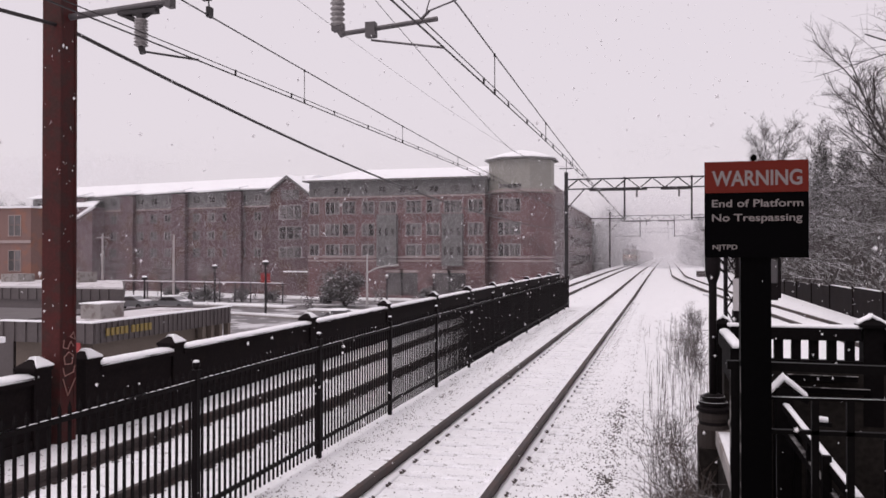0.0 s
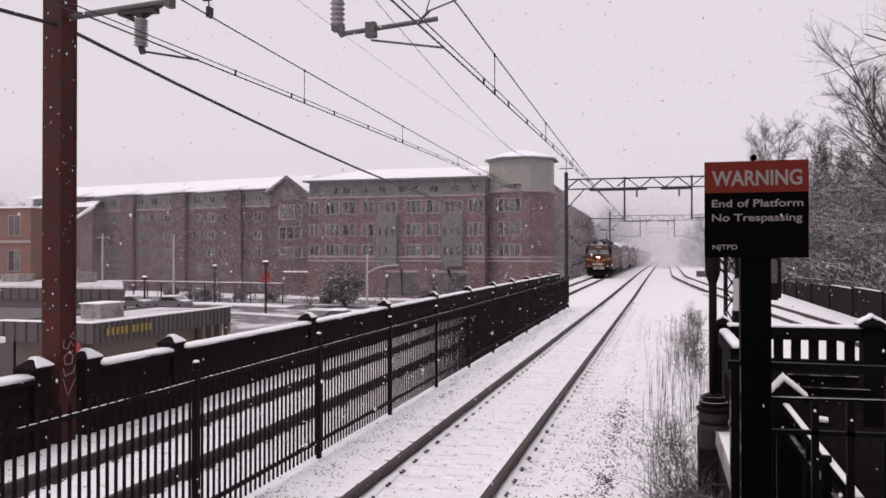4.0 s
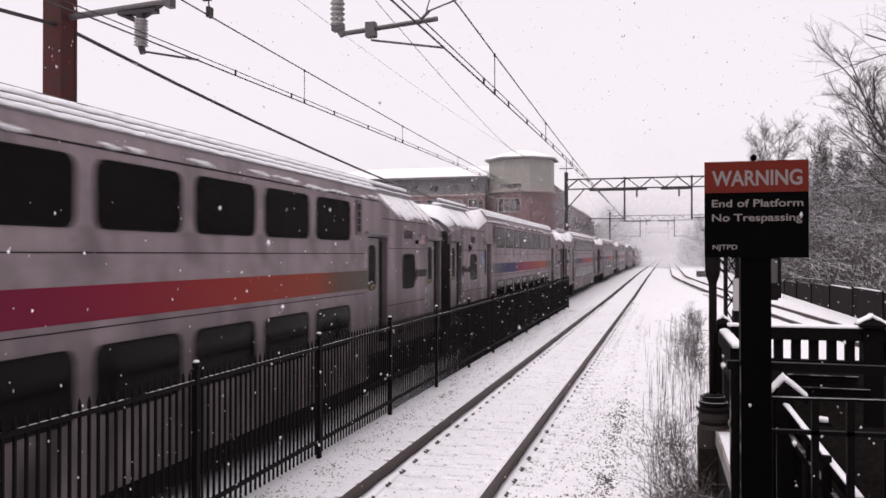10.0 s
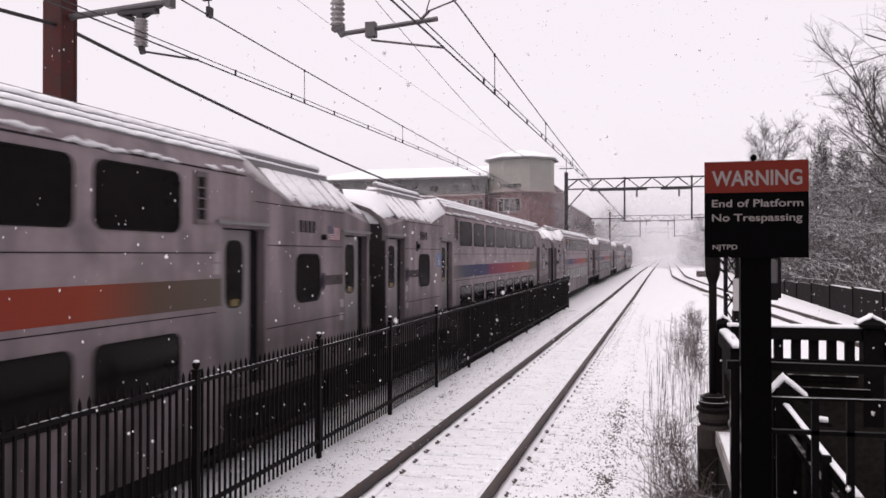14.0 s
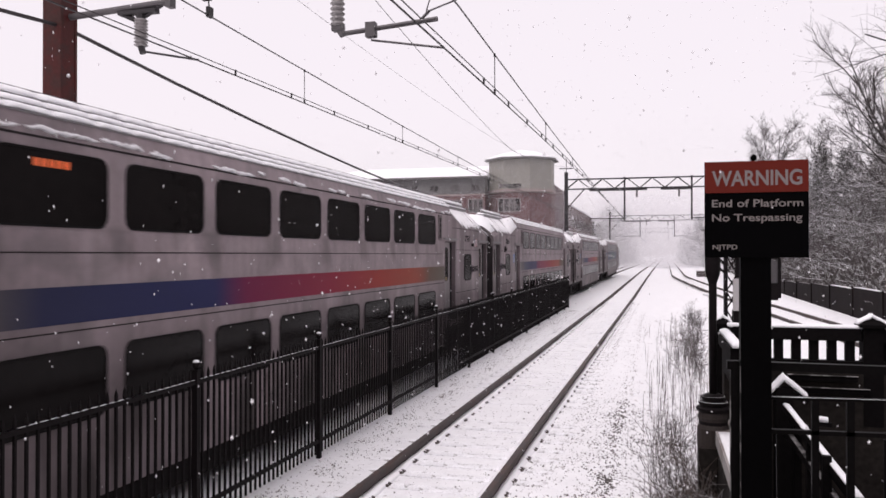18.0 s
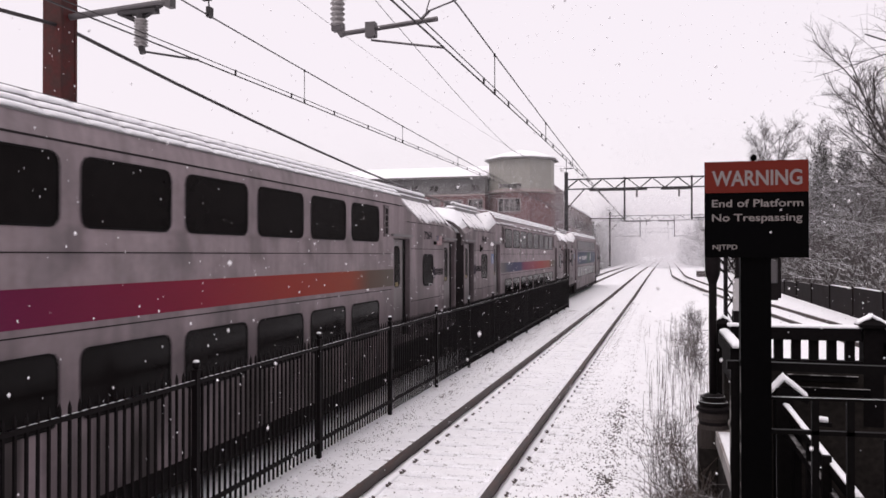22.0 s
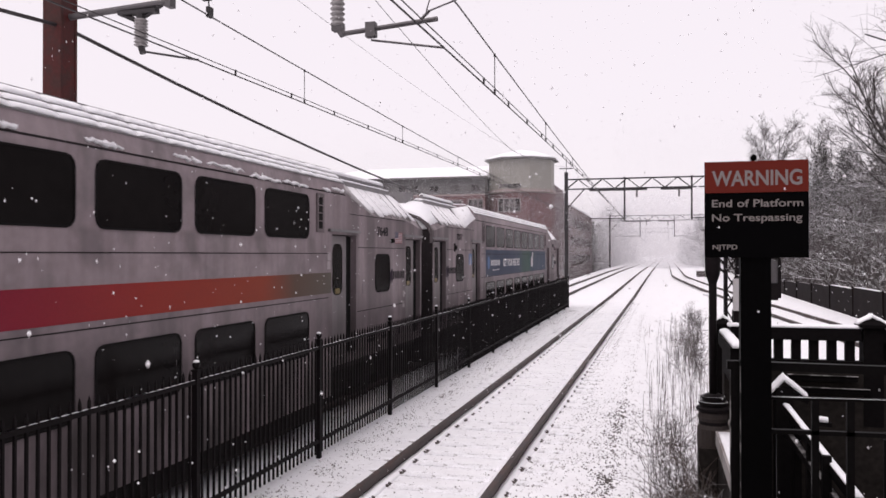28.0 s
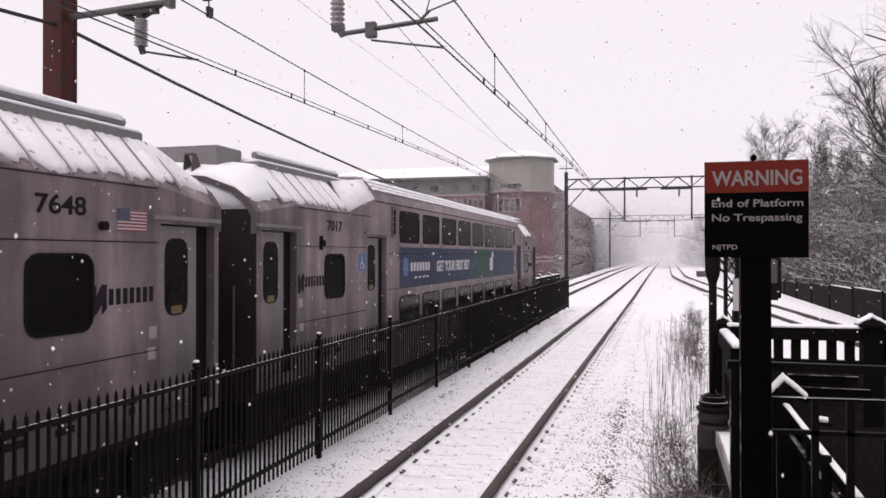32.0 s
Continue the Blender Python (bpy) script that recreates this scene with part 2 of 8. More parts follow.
def stones():
    rnd = random.Random(11)
    verts, faces = [], []
    def lump(x, y, r):
        i = len(verts)
        z = ground_height(x, y)
        for k in range(5):
            a = k * 1.2566 + rnd.random()
            verts.append((x + r * math.cos(a) * rnd.uniform(0.7, 1.3), y + r * math.sin(a) * rnd.uniform(0.7, 1.3), z - 0.01))
        verts.append((x + rnd.uniform(-0.3, 0.3) * r, y + rnd.uniform(-0.3, 0.3) * r, z + r * rnd.uniform(0.3, 0.8)))
        for k in range(5):
            faces.append((i + k, i + (k + 1) % 5, i + 5))
    for _ in range(4200):
        s = rnd.choice((-0.753, 0.753))
        lump(X2 + s + rnd.choice((-1, 1)) * abs(rnd.gauss(0.10, 0.07)), 3 + 40 * rnd.random() ** 1.4, rnd.uniform(0.014, 0.04))
    for _ in range(24000):
        zone = rnd.random()
        y = 4.5 + 36 * rnd.random() ** 1.7
        if zone < 0.30:
            x = rnd.gauss(-4.3, 0.2) if rnd.random() < 0.5 else rnd.uniform(-4.6, -3.75)
        elif zone < 0.72:
            x = rnd.gauss(-0.75, 0.36)
            if y > 10 and rnd.random() < min(0.8, 0.09 * (y - 10)):
                continue
            if noise.noise((x * 1.3, y * 0.5, 2)) < -0.38:
                continue
        elif zone < 0.80:
            x = rnd.uniform(-3.2, -1.9)
        elif zone < 0.9:
            x = rnd.uniform(-1.7, -1.1)
        else:
            x = rnd.gauss(-8.4, 0.3)
        lump(x, y, rnd.uniform(0.006, 0.016) if rnd.random() < 0.85 else rnd.uniform(0.016, 0.028))
    for _ in range(2600):
        y = 4.6 + 11 * rnd.random() ** 1.3
        lump(rnd.gauss(-0.62, 0.42), y, rnd.uniform(0.010, 0.026))
    # dark lumps stand in for tie plates and for shadow lines along the ties
    y = 5.2
    while y < 30:
        for s in (-0.753, 0.753):
            for _ in range(5):
                lump(near_axis(y) + s + rnd.uniform(0.09, 0.16), y + rnd.uniform(-0.05, 0.05), rnd.uniform(0.012, 0.028))
        x0, x1 = near_axis(y) + 0.86, near_axis(y) + rnd.uniform(1.1, 1.35)
        for _ in range(26 if rnd.random() < 0.75 else 6):
            lump(rnd.uniform(x0, x1), y - 0.125 + rnd.gauss(0, 0.010), rnd.uniform(0.009, 0.022))
        for _ in range(7 if rnd.random() < 0.5 else 0):
            lump(near_axis(y) + rnd.uniform(-0.5, 0.5), y - 0.125 + rnd.gauss(0, 0.012), rnd.uniform(0.008, 0.018))
        y += 0.57
    me = bpy.data.meshes.new("ballast_stones")
    me.from_pydata(verts, [], faces)
    me.materials.append(BALLAST)
    tagged(new("ballast_stones", me), "dark ballast stones showing through the snow and lumps for tie shadows", "stones", kind="stuff")


stones()


# ---- picket fence between the tracks ----
FENCE_POSTS = [7.15 + 3.06 * i for i in range(-4, 12)] + [42.7]


def picket_fence():
    f = thing("picket_fence", "black iron picket fence with ball-topped posts in snow", "fence")
    y0, y1 = FENCE_POSTS[0], FENCE_POSTS[-1]
    for z, h, nm in ((1.39, 0.022, "top_rail"), (0.07, 0.022, "bottom_rail")):
        bm = bmesh.new()
        box(bm, XF - 0.02, XF + 0.02, y0, y1, z - h, z + h)
        rail = part(nm, bm, BLACK_IRON, f)
        if nm == "top_rail":
            bm = bmesh.new()
            secs = []
            for i in range(181):
                y = y0 + (y1 - y0) * i / 180
                d = 0.001 + 0.010 * max(0.0, min(1.0, (y - 5) / 8) * (0.1 + noise.noise((y * 1.7, 2, 5))))
                secs.append([(XF - 0.012, y, z + h + 0.001), (XF - 0.008, y, z + h + d), (XF + 0.008, y, z + h + d), (XF + 0.012, y, z + h + 0.001)])
            loft(bm, secs)
            part("rail_snow", bm, SNOW, rail)
    bm = bmesh.new()
    box(bm, -0.032, 0.032, -0.032, 0.032, -0.25, 1.5)
    box(bm, -0.04, 0.04, -0.04, 0.04, 1.5, 1.52)
    post = mesh_of("post", bm, BLACK_IRON)
    bm = bmesh.new()
    lathe(bm, 0, 0, [(0.018, 1.52), (0.036, 1.545), (0.042, 1.57), (0.036, 1.594), (0.014, 1.61)], 10)
    ball = mesh_of("ball", bm, BLACK_IRON, True)
    bm = bmesh.new()
    lathe(bm, 0, 0, [(0.033, 1.592), (0.035, 1.602), (0.024, 1.616), (0.008, 1.622)], 10)
    cap = mesh_of("snow_cap", bm, SNOW, True)
    for y in FENCE_POSTS:
        o = part("post", post, None, f)
        o.matrix_basis = pose(XF, y, 0)
        part("ball", ball, None, o)
        part("snow_cap", cap, None, o)
    bm = bmesh.new()
    box(bm, -0.011, 0.011, -0.011, 0.011, -0.1, 1.47)
    v = [bm.verts.new(c) for c in ((-0.011, -0.011, 1.471), (0.011, -0.011, 1.471), (0.011, 0.011, 1.471), (-0.011, 0.011, 1.471), (0, 0, 1.53))]
    for i in range(4):
        bm.faces.new((v[i], v[(i + 1) % 4], v[4]))
    picket = mesh_of("picket", bm, BLACK_IRON)
    near, rest = [], bmesh.new()
    for p, q in zip(FENCE_POSTS, FENCE_POSTS[1:]):
        n = round((q - p) / 0.113)
        for i in range(1, n):
            near.append(p + i * (q - p) / n)
    near = [y for y in near if y > 2.5]
    for y in near[:300]:
        part("picket", picket, None, f).matrix_basis = pose(XF, y, 0)
    for y in near[300:]:
        box(rest, XF - 0.011, XF + 0.011, y - 0.011, y + 0.011, -0.1, 1.53)
    tagged(part("picket_rest", rest, BLACK_IRON, f), kind="stuff")


picket_fence()


# ---- parapet wall along the viaduct edge ----
def parapet():
    w = thing("parapet_wall", "black parapet wall with snow-topped coping and capped piers", "wall", kind="structure")
    piers = [-11.2, -5.2, 0.8, 5.0, 9.55, 10.62] + [12.95 + 6.02 * i for i in range(11)]
    pm = bmesh.new()
    box(pm, -0.17, 0.17, -0.17, 0.17, -0.6, 1.0)
    pier = mesh_of("pier", pm, BLACK_WALL)
    pm = bmesh.new()
    loft(pm, [[(sx * r, sy * r, z) for sx, sy in ((-1, -1), (1, -1), (1, 1), (-1, 1))] for r, z in ((0.19, 1.0), (0.19, 1.05), (0.05, 1.16))])
    capm = mesh_of("pier_cap", pm, BLACK_WALL)
    pm = bmesh.new()
    top, foot = [(0.05, -0.045, 1.163), (0.05, 0.05, 1.163), (-0.06, 0.05, 1.165), (-0.06, -0.04, 1.165)], [(0.192, -0.15, 1.052), (0.192, 0.192, 1.052), (-0.192, 0.192, 1.052), (-0.18, -0.02, 1.07)]
    up = Vector((0.02, 0.01, 0.035))
    lo = [pm.verts.new(Vector(p)) for p in foot + top]
    hi = [pm.verts.new(Vector(p) + up * (0.6 if i < 4 else 1.0)) for i, p in enumerate(foot + top)]
    for i in range(4):
        j = (i + 1) % 4
        pm.faces.new((hi[i], hi[j], hi[j + 4], hi[i + 4]))
        pm.faces.new((lo[i], lo[j], hi[j], hi[i]))
    pm.faces.new(hi[4:])
    pm.faces.new(lo[3::-1])
    snowm = mesh_of("snow_cap", pm, SNOW, False)
    for y in piers:
        o = part("pier", pier, None, w)
        o.matrix_basis = pose(XW, y, 0)
        part("pier_cap", capm, None, o)
        part("snow_cap", snowm, None, o)
    for a, b in zip(piers, piers[1:]):
        if abs(b - a) < 1.5:
            continue
        bm = bmesh.new()
        box(bm, XW - 0.12, XW + 0.12, a + 0.17, b - 0.17, -0.6, 0.82)
        box(bm, XW + 0.12, XW + 0.15, a + 0.17, b - 0.17, -0.3, 0.0)
        pan = part("wall_panel", bm, BLACK_WALL, w)
        bm = bmesh.new()
        box(bm, XW - 0.2, XW + 0.2, a + 0.17, b - 0.17, 0.82, 0.92)
        part("coping", bm, BLACK_WALL, pan)
        bm = bmesh.new()
        secs = []
        n = 14
        for i in range(n + 1):
            y = a + 0.19 + (b - a - 0.38) * i / n
            d = 0.012 * noise.noise((y * 2.1, 3, 1))
            secs.append([(XW - 0.205, y, 0.91), (XW + 0.205 + d, y, 0.90), (XW + 0.19 + d, y, 0.945 + d), (XW + 0.08, y, 0.975 + d), (XW - 0.1, y, 0.97 + d), (XW - 0.19, y, 0.945)])
        loft(bm, secs)
        part("snow_layer", bm, SNOW, pan, smooth=True)
    bm = bmesh.new()
    box(bm, XW - 0.3, XW - 0.12, -60, 85, STREET - 0.5, -0.3)
    part("retaining_wall", bm, BLACK_WALL, w)


parapet()


# ---- catenary portals ----
def truss(bm, x0, x1, y, z0, z1, bay=2.35, r=0.055):
    for dy in (-0.25, 0.25):
        rod(bm, (x0, y + dy, z0), (x1, y + dy, z0), r, 5)
        rod(bm, (x0, y + dy, z1), (x1, y + dy, z1), r, 5)
        n = int((x1 - x0) / bay)
        for i in range(n):
            a, b = x0 + (x1 - x0) * i / n, x0 + (x1 - x0) * (i + 1) / n
            rod(bm, (a, y + dy, z0), ((a + b) / 2, y + dy, z1), r * 0.7, 4)
            rod(bm, ((a + b) / 2, y + dy, z1), (b, y + dy, z0), r * 0.7, 4)


def h_column(bm, x, y, z0, z1, w=0.5, d=0.42, t=0.04):
    q = [(-w / 2, -d / 2), (w / 2, -d / 2), (w / 2, -d / 2 + t), (t / 2, -d / 2 + t), (t / 2, d / 2 - t), (w / 2, d / 2 - t),
         (w / 2, d / 2), (-w / 2, d / 2), (-w / 2, d / 2 - t), (-t / 2, d / 2 - t), (-t / 2, -d / 2 + t), (-w / 2, -d / 2 + t)]
    loft(bm, [[(x + a, y + b, z) for a, b in q] for z in (z0, z1)])


def insulator(parent, x, y, z0, z1, r=0.1):
    bm = bmesh.new()
    n = 9
    prof = [(0.03, z0)]
    for i in range(n):
        a = z0 + (z1 - z0) * i / n
        h = (z1 - z0) / n
        prof += [(r * 0.7, a + h * 0.1), (r, a + h * 0.45), (r * 0.97, a + h * 0.6), (r * 0.7, a + h * 0.95)]
    prof.append((0.03, z1))
    lathe(bm, x, y, prof, 14)
    return part("insulator", bm, PORCELAIN, parent, "grey ribbed porcelain insulator", True)


def portal(y, right=10.6, steel=DARK_STEEL):
    g = thing("catenary_portal", "dark steel lattice portal over the tracks for overhead wires", "gantry", "overhead line portals")
    for x in (XW, right):
        bm = bmesh.new()
        h_column(bm, x, y, -0.6, 11.2, 0.34, 0.34)
        part("column", bm, steel, g)
    bm = bmesh.new()
    truss(bm, XW, right, y, 9.45, 10.45)
    part("truss", bm, steel, g)
    bm = bmesh.new()
    rod(bm, (XW + 0.2, y, 7.6), (XW + 1.9, y, 9.5), 0.06, 5)
    part("brace", bm, steel, g)
    for x in (-3.1, 3.37):
        bm = bmesh.new()
        box(bm, x - 0.085, x + 0.085, y - 0.1, y + 0.1, 6.2, 10.6)
        hang = part("drop_post", bm, steel, g)
        bm = bmesh.new()
        rod(bm, (x, y, 6.35), (x + (2.6 if x > 0 else -3.4), y, 6.4), 0.05, 5)
        part("arm", bm, steel, hang)
        insulator(hang, x + (-1.2 if x > 0 else 1.2), y, 8.5, 9.3, 0.12)
    for x0, x1 in ((-6.6, -0.9), (0.4, 3.3)):
        bm = bmesh.new()
        box(bm, x0, x1, y - 0.35, y + 0.35, 9.22, 9.42)
        part("walkway", bm, steel, g)
    bm = bmesh.new()
    rod(bm, (XW, y, 11.2), (XW, y, 12.6), 0.04, 5)
    rod(bm, (XW - 0.7, y, 11.6), (XW + 0.7, y, 11.6), 0.05, 5)
    part("wire_mast", bm, steel, g)
    return g


for py in (80.5, 158.0, 236.0):
    portal(py)


def near_portal():
    y = 10.05
    g = thing("catenary_portal", "rust-red steel column with bracket arms and insulators for overhead wires", "gantry", "overhead line portals")
    bm = bmesh.new()
    cx, hw, hd = XW + 0.03, 0.17, 0.17
    q = rounded(2 * hw, 2 * hd, 0.012, 2)
    loft(bm, [[(cx + a, y - 0.03 + b, z) for a, b in q] for z in (-0.6, 11.2)])
    for a in (-hd, hd - 0.05):
        box(bm, cx + hw, cx + hw + 0.008, y - 0.03 + a, y + 0.02 + a, -0.6, 11.2)
    col = part("column", bm, RUST_COLUMN, g, "rust-red painted steel column with chalked scrawl")
    bm = bmesh.new()
    for pts in (((-0.1, 1.32), (-0.12, 1.2), (-0.02, 1.17), (0.04, 1.28), (0.1, 1.2)), ((-0.1, 1.05), (0.0, 1.12), (0.1, 1.05), (0.06, 0.93), (-0.08, 0.94), (-0.1, 1.05)),
                ((-0.12, 0.88), (-0.08, 0.76), (0.1, 0.8), (0.13, 0.9)), ((-0.12, 0.72), (-0.02, 0.45), (0.14, 0.7)), ((0.02, 1.35), (0.1, 1.42), (0.13, 1.3), (0.04, 1.35))):
        path_rod(bm, [(cx + hw + 0.010, y - 0.02 + a, b + 0.1) for a, b in pts], 0.011, 4)
    part("graffiti", bm, CHALK, col, "pale chalk-like scrawl")
    rnd, bm = random.Random(9), bmesh.new()
    for _ in range(70):
        z, r = rnd.uniform(0.6, 6.4), rnd.uniform(0.006, 0.02)
        if rnd.random() < 0.5:
            c = (cx + hw + 0.001, y - 0.03 + rnd.uniform(-hd, hd), z)
        else:
            c = (cx + rnd.uniform(-hw, hw), y - 0.031 - hd, z)
        vs = [bm.verts.new((c[0] + d[0] * r * 0.5, c[1] + d[1] * r * 0.5, c[2] + d[2] * r)) for d in ((1, 0, 0), (-1, 0, 0), (0, 1, 0), (0, -1, 0), (0, 0, 1), (0, 0, -1))]
        for i, j, k in ((0, 2, 4), (2, 1, 4), (1, 3, 4), (3, 0, 4), (2, 0, 5), (1, 2, 5), (3, 1, 5), (0, 3, 5)):
            bm.faces.new((vs[i], vs[j], vs[k]))
    tagged(part("snow_specks", bm, SNOW, col), kind="stuff")
    bm = bmesh.new()
    truss(bm, XW, 10.6, y, 9.45, 10.45)
    part("truss", bm, DARK_STEEL, g)
    bm = bmesh.new()
    h_column(bm, 10.6, y, -0.6, 11.2)
    part("column", bm, RUST_COLUMN, g)
    # arm over the train's track
    bm = bmesh.new()
    rod(bm, (XW + 0.2, y, 6.40), (-6.95, y, 6.49), 0.05, 10)
    box(bm, -7.02, -6.93, y - 0.07, y + 0.07, 6.4, 6.58)
    arm = part("bracket_arm", bm, GALV, g, "grey tube arm")
    bm = bmesh.new()
    box(bm, -7.85, -7.2, y - 0.06, y + 0.06, 6.34, 6.4)
    rod(bm, (-7.8, y, 6.36), (-7.6, y, 6.27), 0.04, 6)
    rod(bm, (-7.12, y, 6.45), (-7.4, y, 6.3), 0.03, 6)
    rod(bm, (-7.48, y, 6.25), (-7.48, y, 6.36), 0.07, 8)
    part("clamp", bm, DARK_STEEL, arm)
    insulator(arm, -7.48, y, 5.85, 6.27, 0.105)
    bm = bmesh.new()
    rod(bm, (-7.48, y, 5.86), (-7.44, y, 5.75), 0.05, 6)
    rod(bm, (-7.4, y, 5.77), (-6.75, y + 0.4, 5.70), 0.017, 6)
    part("steady_arm", bm, DARK_STEEL, arm)
    # hanger that carries the messenger wire
    bm = bmesh.new()
    rod(bm, (XO2, 10.75, 6.47), (XO2, 10.3, 9.45), 0.012, 6)
    box(bm, XO2 - 0.03, XO2 + 0.03, 10.69, 10.81, 6.44, 6.6)
    box(bm, XO2 - 0.07, XO2 + 0.07, 10.64, 10.70, 6.68, 6.74)
    part("hanger", bm, DARK_STEEL, g)
    # arm over the near track
    bm = bmesh.new()
    box(bm, -4.4, -4.2, y - 0.1, y + 0.1, 6.6, 9.45)
    drop = part("drop_post", bm, DARK_STEEL, g)
    insulator(drop, -4.29, y, 5.9, 6.55, 0.105)
    bm = bmesh.new()
    rod(bm, (-4.29, y, 5.92), (-4.2, y, 5.78), 0.06, 6)
    box(bm, -4.36, -4.2, y - 0.06, y + 0.06, 5.84, 5.92)
    rod(bm, (-4.2, y, 5.80), (-2.84, y, 5.90), 0.035, 8)
    box(bm, -3.86, -3.72, y - 0.06, y + 0.06, 5.72, 5.92)
    rod(bm, (-3.79, y, 5.68), (-2.74, y, 5.5), 0.016, 6)
    rod(bm, (-3.1, y, 5.88), (-2.95, y, 6.02), 0.02, 6)
    rod(bm, (-2.95, y, 6.02), (-2.55, y - 0.1, 6.10), 0.012, 5)
    rod(bm, (-3.0, y, 6.0), (-2.9, y, 6.35), 0.01, 5)
    part("steady_arm", bm, GALV, drop)


near_portal()


# ---- overhead wires ----
def msg(base, rise):
    return lambda y: base + rise * (((y - 10) % 78 - 39) / 39) ** 2


def con(base, dip):
    return lambda y: base - dip * max(0.0, (45 - y) / 36) ** 2


def overhead(label, x, zm, zc, droppers, twin=True):
    t = thing("overhead_line", label, "overhead wire", "overhead wires")
    ys = [1 + 3 * i for i in range(90)]
    bm = bmesh.new()
    path_rod(bm, [(x, y, zm(y)) for y in ys], 0.012, 5)
    part("messenger_wire", bm, WIRE, t)
    bm = bmesh.new()
    path_rod(bm, [(x, y, zc(y)) for y in ys], 0.012, 5)
    part("contact_wire", bm, WIRE, t)
    bm = bmesh.new()
    path_rod(bm, [(x + 0.03, y, zc(y) + 0.065) for y in ys], 0.008, 5)
    part("auxiliary_wire", bm, WIRE, t)
    for y in droppers:
        bm = bmesh.new()
        rod(bm, (x, y, zc(y)), (x, y, zm(y)), 0.007, 4)
        rod(bm, (x, y, zc(y) - 0.01), (x, y, zc(y) + 0.08), 0.02, 5)
        rod(bm, (x, y, zm(y) - 0.04), (x, y, zm(y) + 0.02), 0.018, 5)
        part("dropper", bm, WIRE, t)
    for y in [11.5 + 2.05 * i for i in range(14)]:
        bm = bmesh.new()
        rod(bm, (x + 0.015, y, zc(y) - 0.015), (x + 0.015, y, zc(y) + 0.085), 0.017, 5)
        part("clip", bm, WIRE, t)


M1, C1 = msg(5.58, 0.45), con(5.58, 0.30)
M2, C2 = msg(6.02, 0.46), con(5.92, 0.25)
overhead("dark overhead wires above the empty track", X1, M1, C1, [12.4 + 6.05 * i for i in range(10)])
overhead("dark overhead wires above the train's track", XO2, M2, C2, [14.15 + 6.2 * i for i in range(10)])


def cable(name, label, pts, r):
    bm = bmesh.new()
    path_rod(bm, pts, r, 6)
    single(name, bm, WIRE, label, "cable", "line cables")


SPAN = [10 + 78 * i / 26 for i in range(-4, 80)]


def sag(y):
    return abs((y - 10) % 78 - 39) / 39


cable("feeder_cable", "thick black feeder cable sagging between portals", [(XW + 0.1, y, 4.85 + 1.4 * sag(y) ** 2.6) for y in SPAN], 0.03)
cable("feeder_cable", "thin dark cable high on the portals", [(XW, y, 9.45 + 3.15 * sag(y) ** 1.4) for y in SPAN], 0.012)
for low, flat, rise in ((9.2, 30, 0.00084),):
    cable("feeder_cable", "fine dark cable strung high between portals", [(XW, y, low + rise * (y - flat) ** 2) for y in np.linspace(2, 80.5, 28)], 0.0045)


# ---- train ----
CAR = 25.91
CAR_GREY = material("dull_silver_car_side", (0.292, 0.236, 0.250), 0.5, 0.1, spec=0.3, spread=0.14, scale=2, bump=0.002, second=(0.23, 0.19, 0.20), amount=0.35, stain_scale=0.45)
CAR_ROOF = material("grey_car_roof", (0.20, 0.19, 0.195), 0.6, 0.1, spread=0.2, scale=3)
DOOR_GREY = material("grey_door_leaf", (0.195, 0.172, 0.176), 0.45, 0.15, spread=0.1, scale=2)
RUBBER = material("black_rubber", (0.008, 0.007, 0.007), 0.8, spread=0.3, spec=0.1)
TINTED = material("dark_tinted_glass", (0.0075, 0.006, 0.006), 0.14, spread=0.35, scale=1, stain_scale=0.9, spec=0.075)
CAB_GLASS = material("cab_windscreen_glass", (0.075, 0.085, 0.085), 0.1, spec=0.3, spread=0.3, scale=1, stain_scale=0.9)
STICKER = material("yellow_door_sticker", (0.13, 0.09, 0.018), 0.5, spread=0.3, scale=20)
DOOR_GLASS = material("brown_tinted_door_glass", (0.013, 0.0105, 0.0095), 0.2, spread=0.5, scale=1.5, stain_scale=2.0, spec=0.12)
UNDER = material("sooty_underframe", (0.013, 0.011, 0.011), 0.85, spec=0.1, spread=0.4, scale=4, bump=0.004)
END_DARK = material("dirty_car_end", (0.021, 0.017, 0.018), 0.8, spec=0.15, spread=0.35, scale=3, bump=0.002)
PURPLE_INK = material("dark_purple_lettering", (0.022, 0.014, 0.025), 0.6, spread=0.1, spec=0.08)
INK = material("black_lettering", (0.014, 0.012, 0.014), 0.6, spread=0.1, spec=0.08)
WHITE_INK = material("white_lettering", (0.55, 0.53, 0.54), 0.5, spread=0.05)
FLAG_RED = material("flag_red", (0.22, 0.05, 0.06), 0.5, spread=0.2, scale=3)
FLAG_BLUE = material("flag_blue", (0.065, 0.062, 0.10), 0.5, spread=0.2, scale=3)
SIGN_BLUE = material("access_sign_blue", (0.05, 0.13, 0.30), 0.5, spread=0.1)
TUSCAN = material("tuscan_red_paint", (0.06, 0.0155, 0.014), 0.5, spec=0.2, spread=0.18, scale=2, second=(0.04, 0.013, 0.012), amount=0.35, stain_scale=0.6)
GOLD = material("yellow_gold_paint", (0.42, 0.30, 0.07), 0.5, spec=0.2, spread=0.12)
LOCO_ROOF = material("dark_grey_loco_roof", (0.082, 0.077, 0.081), 0.6, 0.0, spec=0.25, spread=0.35, scale=2, second=(0.16, 0.152, 0.158), amount=0.3, stain_scale=1.3)
